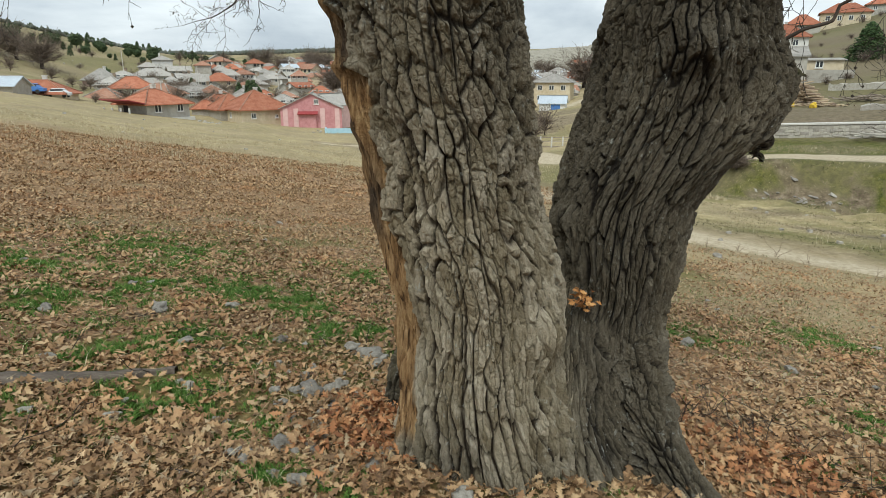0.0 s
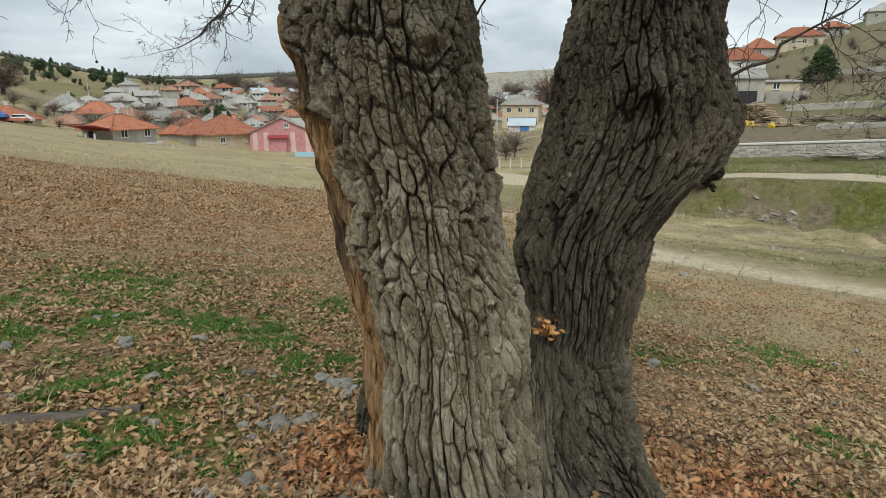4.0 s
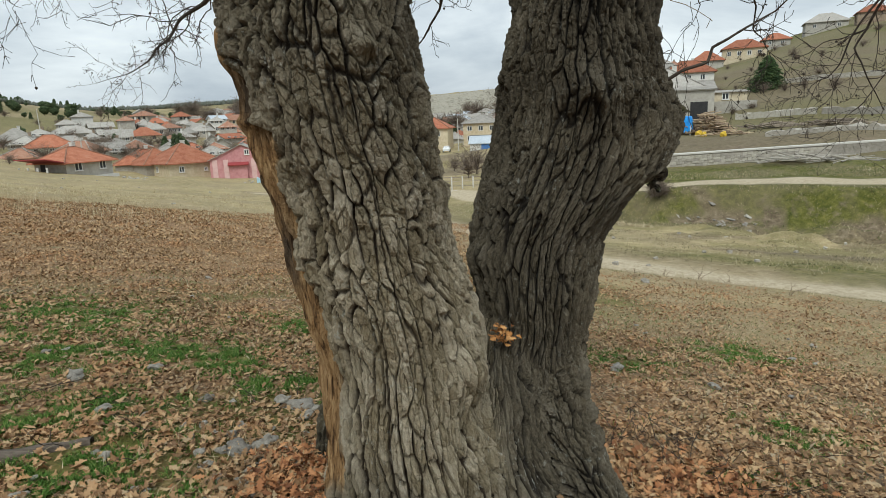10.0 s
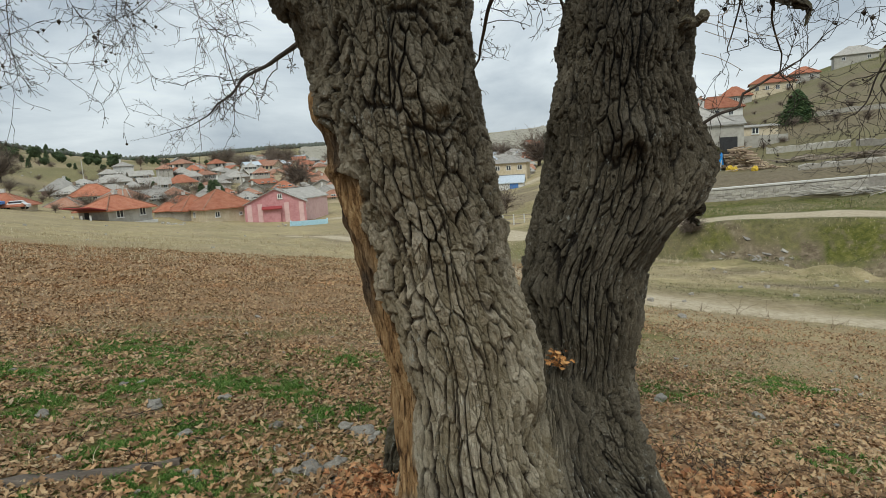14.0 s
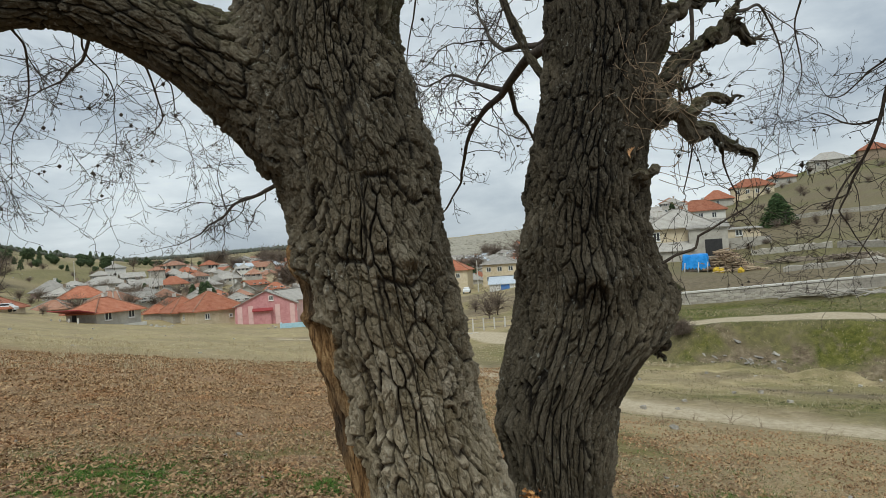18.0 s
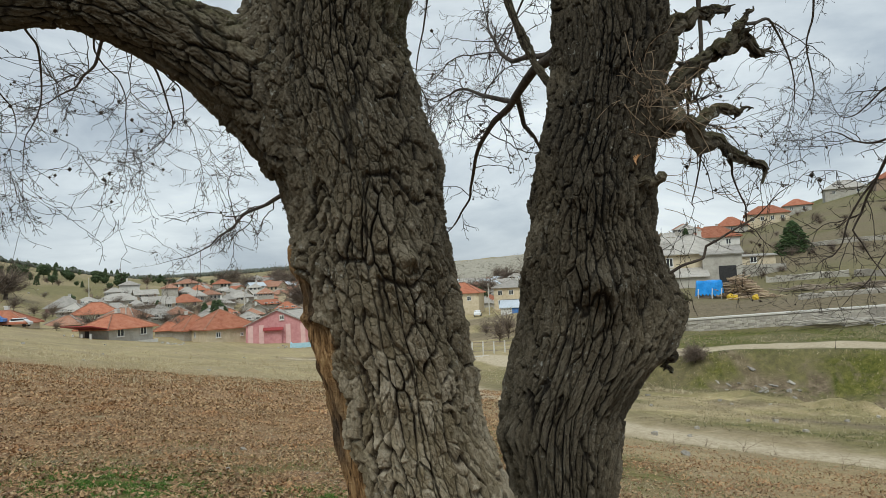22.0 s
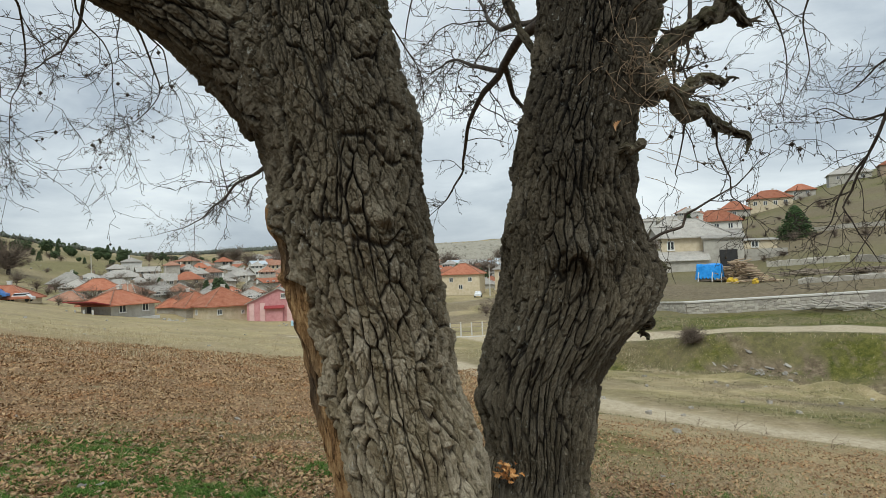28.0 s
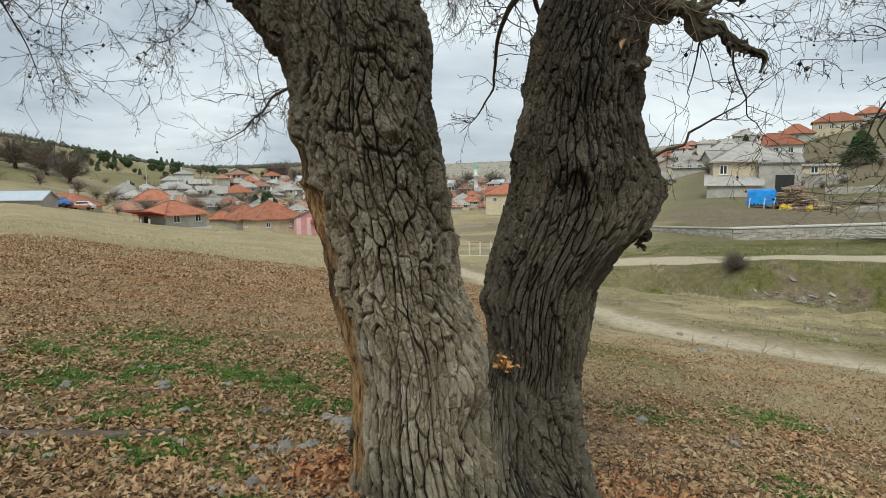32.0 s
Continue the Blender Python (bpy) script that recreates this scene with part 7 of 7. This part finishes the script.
pine_a = proto("pine_tree", "dark green pine on the hillside", "tree", "hillside pines", cone_tree(tr, 6.5, 2.2, 420), trunk_mesh(6.5, 0.16), NEEDLE)
pine_b = proto("pine_tree", "squat dark green pine on the ridge", "tree", "hillside pines", round_tree(tr, 5.0, 2.3, 420), trunk_mesh(4.0, 0.16), NEEDLE)
pine_a.matrix_world = pose(*at(-16.6, 163)[:2], at(-16.6, 163)[2] - 0.1)
fir = proto("conifer", "broad light green conifer on the slope above the farm", "tree", "", cone_tree(tr, 6.0, 3.3, 3400, 0.03, 0.5, True), trunk_mesh(6.0, 0.2), FIR)
fir.matrix_world = pose(*at(33.35, 128)[:2], at(33.35, 128)[2] - 0.2)
pine_b.matrix_world = pose(*at(-31.0, 330))


def bare_crown(rs_, h, spread, n, r=0.012):
    """A leafless crown: limbs that fork out of a trunk into fine wood."""
    m = Mesh()
    for k in range(n):
        a, e = rs_.uniform(0, 2 * np.pi), rs_.uniform(0.25, 1.35)
        d = np.array([np.cos(a) * np.cos(e), np.sin(a) * np.cos(e), np.sin(e)])
        p = np.array([0, 0, h * rs_.uniform(0.12, 0.4)])
        L = math.hypot(spread * math.cos(e), h * 0.7 * math.sin(e)) * rs_.uniform(0.55, 1.05)
        pts = [p]
        for j in range(4):
            d = d + rs_.normal(0, 0.2, 3)
            d /= np.linalg.norm(d)
            pts.append(pts[-1] + d * L / 4)
        tube(m, pts, np.array([4, 2.6, 1.8, 1.2, 0.6]) * r * h * 0.35, 3)
        for j in range(5):
            i = rs_.integers(1, 5)
            dd = d * 0.6 + rs_.normal(0, 0.7, 3)
            dd /= np.linalg.norm(dd)
            q = pts[i]
            tube(m, [q, q + dd * L * 0.16 + rs_.normal(0, 0.02, 3) * h, q + dd * L * 0.33], np.array([1.2, 0.8, 0.4]) * r * h * 0.35, 3)
    return m


bush = proto("bare_bush", "leafless brown bush among the houses", "bush", "bare bushes", bare_crown(tr, 3.2, 2.2, 60, 0.014), trunk_mesh(1.2, 0.08), BRUSH)
tree_b = proto("bare_tree", "leafless grey-brown tree on the slope", "tree", "bare trees", bare_crown(tr, 7.0, 4.0, 170, 0.012), trunk_mesh(4.5, 0.3), BRUSH)
bush.matrix_world = pose(*at(-28.2, 150))
thicket = proto("bare_bush", "rounded purple-grey leafless bush on the bank", "bush", "bare bushes", bare_crown(tr, 0.95, 0.9, 300, 0.022), trunk_mesh(0.5, 0.03), BRUSH)
thicket.matrix_world = pose(*at(25.5, 35.6))
tree_b.matrix_world = pose(*at(-32.0, 215)) @ Matrix.Diagonal((2.0, 2.0, 1.5, 1))


def plant(p, bearing, r, s, flat=1.0):
    x, y, g = at(bearing, r)
    return copy_thing(p, pose(x, y, g - 0.1, 0, 0, random.uniform(0, 360)) @ Matrix.Diagonal((s, s, s * flat, 1)))


for b, r, s in ((-17.0, 165, 0.95), (-16.2, 160, 0.8), (-17.8, 172, 0.8), (6.8, 205, 1.0), (7.3, 210, 0.8), (-21.5, 205, 0.7), (4.6, 240, 1.2), (25.2, 230, 0.9)):
    plant(pine_a, b, r, s)
random.seed(7)
for k in range(90):
    b = random.uniform(-46, -12)
    r = 430 + random.gauss(0, 40) + random.choice([0, 0, -120])
    plant(random.choice([pine_a, pine_b, pine_b]), b, r, random.uniform(0.4, 0.85))
for k in range(150):
    b = -46 + 25 * random.random()
    plant(random.choice([pine_a, pine_b, pine_b]), b, random.uniform(820, 940), random.uniform(1.0, 2.0))
for k in range(9):
    plant(pine_b, -27.5 + random.gauss(0, 1.4), 360 + random.gauss(0, 10), random.uniform(0.8, 1.4))
for k in range(14):
    plant(pine_b, -33.5 + random.gauss(0, 1.6), 330 + random.gauss(0, 15), random.uniform(0.6, 1.2))
for b, r, s in ((-29.0, 175, 1.2), (-30.2, 170, 1.0), (-29.5, 155, 0.8), (-26.0, 220, 1.4), (-22.2, 180, 1.6), (-21.6, 170, 1.5), (-22.8, 190, 1.5), (-28.8, 128, 0.7), (-24.8, 250, 1.6), (-20.8, 160, 1.2), (-31.5, 180, 1.3), (-34.0, 190, 1.4), (-26.6, 126, 0.6), (8.5, 70, 1.0), (9.3, 74, 1.2), (7.2, 88, 0.8), (22.5, 150, 1.2), (21, 170, 1.4), (36, 120, 0.7), (38, 110, 0.8), (35, 180, 1.0)):
    plant(bush, b, r, s)
for k in range(26):
    plant(bush, random.uniform(-44, -22), random.uniform(200, 380), random.uniform(0.7, 1.5), 0.8)
for k in range(40):
    plant(bush, random.uniform(-24, 14), random.uniform(180, 430), random.uniform(1.0, 2.0))
for k in range(34):
    plant(bush, random.uniform(-27, -11), random.uniform(128, 235), random.uniform(0.9, 1.7))
for k in range(46):
    plant(bush, random.uniform(24, 46), random.uniform(95, 270), random.uniform(0.35, 0.9), 0.8)
for k in range(24):
    plant(tree_b, random.uniform(-20, 14), random.uniform(220, 520), random.uniform(0.8, 1.3))
for b, r, s in ((-33.5, 225, 1.0), (-35.5, 230, 1.1), (-38, 240, 1.2)):
    plant(tree_b, b, r, s)

# pale grass tussocks at the foot of the bank
m = Mesh()
for b, r in ((21.5, 34), (22.6, 33.5), (20.4, 35), (24.2, 33), (19.2, 36)):
    px, py, pz = at(b, r)
    n = 160
    xx, yy = rs.normal(px, 0.3, n), rs.normal(py, 0.3, n)
    blades(m, xx, yy, terrain(xx, yy), rs.uniform(0.1, 0.32, n), rs.uniform(0.6, 1.8, n), np.full(n, 0.012))
tagged(m.ob("grass_tussocks", STRAW), "tan dead grass tussocks at the foot of the bank", "grass", kind="stuff")

# low weeds over the bank and the rough ground below it
WEED = material("bank_weeds", lambda n, b: n.put(n.ramp(n.island(), [(0.0, (0.035, 0.032, 0.016)), (0.5, (0.1, 0.095, 0.04)), (1.0, (0.27, 0.22, 0.12))]), b.inputs["Base Color"]), 0.9)
m = Mesh()
n = 20000
bb, rr_ = np.radians(rs.uniform(13, 47, n)), rs.uniform(17, 39, n)
xx, yy = rr_ * np.sin(bb), rr_ * np.cos(bb)
keep = (fbm(xx * 0.9, yy * 0.9, s=83) > 0.5 - 0.08 * smooth(32, 35, rr_)) & (line_dist(xx, yy, TRACK) > 1.7) & (line_dist(xx, yy, ROAD) > 2.0)
xx, yy, rr_ = xx[keep], yy[keep], rr_[keep]
k = len(xx)
blades(m, xx, yy, terrain(xx, yy) - 0.01, rs.uniform(0.03, 0.11, k), rs.uniform(0.8, 2.2, k), 0.004 + 0.0003 * rr_)
tagged(m.ob("bank_weeds", WEED), "low olive and brown weeds over the bank", "weeds", kind="stuff")

OLIVE = material("olive_turf", lambda n, b: n.put(n.ramp(n.island(), [(0.0, (0.05, 0.065, 0.018)), (0.5, (0.12, 0.14, 0.045)), (1.0, (0.27, 0.27, 0.13))]), b.inputs["Base Color"]), 0.85)
m = Mesh()
n = 24000
bb, rr_ = np.radians(rs.uniform(14, 47, n)), rs.uniform(33.2, 47, n)
xx, yy = rr_ * np.sin(bb), rr_ * np.cos(bb)
keep = (fbm(xx * 1.3, yy * 1.3, s=84) > 0.46) & (line_dist(xx, yy, ROAD) > 2.1) & (behind_wall(xx, yy) < -0.4)
xx, yy = xx[keep], yy[keep]
k = len(xx)
blades(m, xx, yy, terrain(xx, yy) - 0.01, rs.uniform(0.03, 0.13, k), rs.uniform(0.5, 1.8, k), np.full(k, 0.016))
bb, rr_ = np.radians(rs.uniform(7, 50, 16000)), rs.uniform(4, 15, 16000)
xx, yy = rr_ * np.sin(bb), rr_ * np.cos(bb)
keep = (fbm(xx * 1.1, yy * 1.1, s=85) > 0.5) & (line_dist(xx, yy, TRACK) > 1.4)
xx, yy = xx[keep], yy[keep]
k = len(xx)
blades(m, xx, yy, terrain(xx, yy), rs.uniform(0.015, 0.05, k), rs.uniform(0.4, 1.6, k), np.full(k, 0.0035))
tagged(m.ob("olive_turf", OLIVE), "short olive-green turf on the bank and beside the track", "grass", kind="stuff")

# far poplar woods in the plain; haze is painted into their pale colour
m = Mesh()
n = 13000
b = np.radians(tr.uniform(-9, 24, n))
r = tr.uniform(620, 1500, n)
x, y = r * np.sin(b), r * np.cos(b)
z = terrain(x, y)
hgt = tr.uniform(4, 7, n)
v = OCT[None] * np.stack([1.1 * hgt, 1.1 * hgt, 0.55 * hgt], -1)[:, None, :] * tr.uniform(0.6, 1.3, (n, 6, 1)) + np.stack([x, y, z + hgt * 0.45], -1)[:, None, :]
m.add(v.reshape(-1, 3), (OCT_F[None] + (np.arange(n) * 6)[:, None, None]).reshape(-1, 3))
tagged(m.ob("far_woods", simple("haze_painted_bare_woods", [(0.29, 0.27, 0.22), (0.36, 0.34, 0.285)], 0.02, 0.95, bump=0)), "grey-brown leafless woods on the far plain, paled with painted haze", "woods", kind="stuff")
# ridge pines, their green greyed and lifted to paint distance haze
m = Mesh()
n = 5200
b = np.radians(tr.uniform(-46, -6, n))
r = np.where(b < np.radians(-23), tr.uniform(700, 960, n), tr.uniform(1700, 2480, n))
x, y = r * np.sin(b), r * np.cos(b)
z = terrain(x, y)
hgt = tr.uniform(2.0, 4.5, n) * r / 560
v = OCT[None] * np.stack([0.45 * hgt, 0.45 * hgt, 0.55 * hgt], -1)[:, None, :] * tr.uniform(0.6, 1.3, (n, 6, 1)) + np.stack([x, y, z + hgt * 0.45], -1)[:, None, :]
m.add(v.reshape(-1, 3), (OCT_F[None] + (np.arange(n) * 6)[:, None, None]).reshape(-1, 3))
tagged(m.ob("ridge_woods", simple("haze_painted_pine_woods", [(0.075, 0.085, 0.07), (0.13, 0.14, 0.115)], 0.05, 0.95, bump=0)), "dark pine woods along the ridge, greyed with painted haze", "woods", kind="stuff")
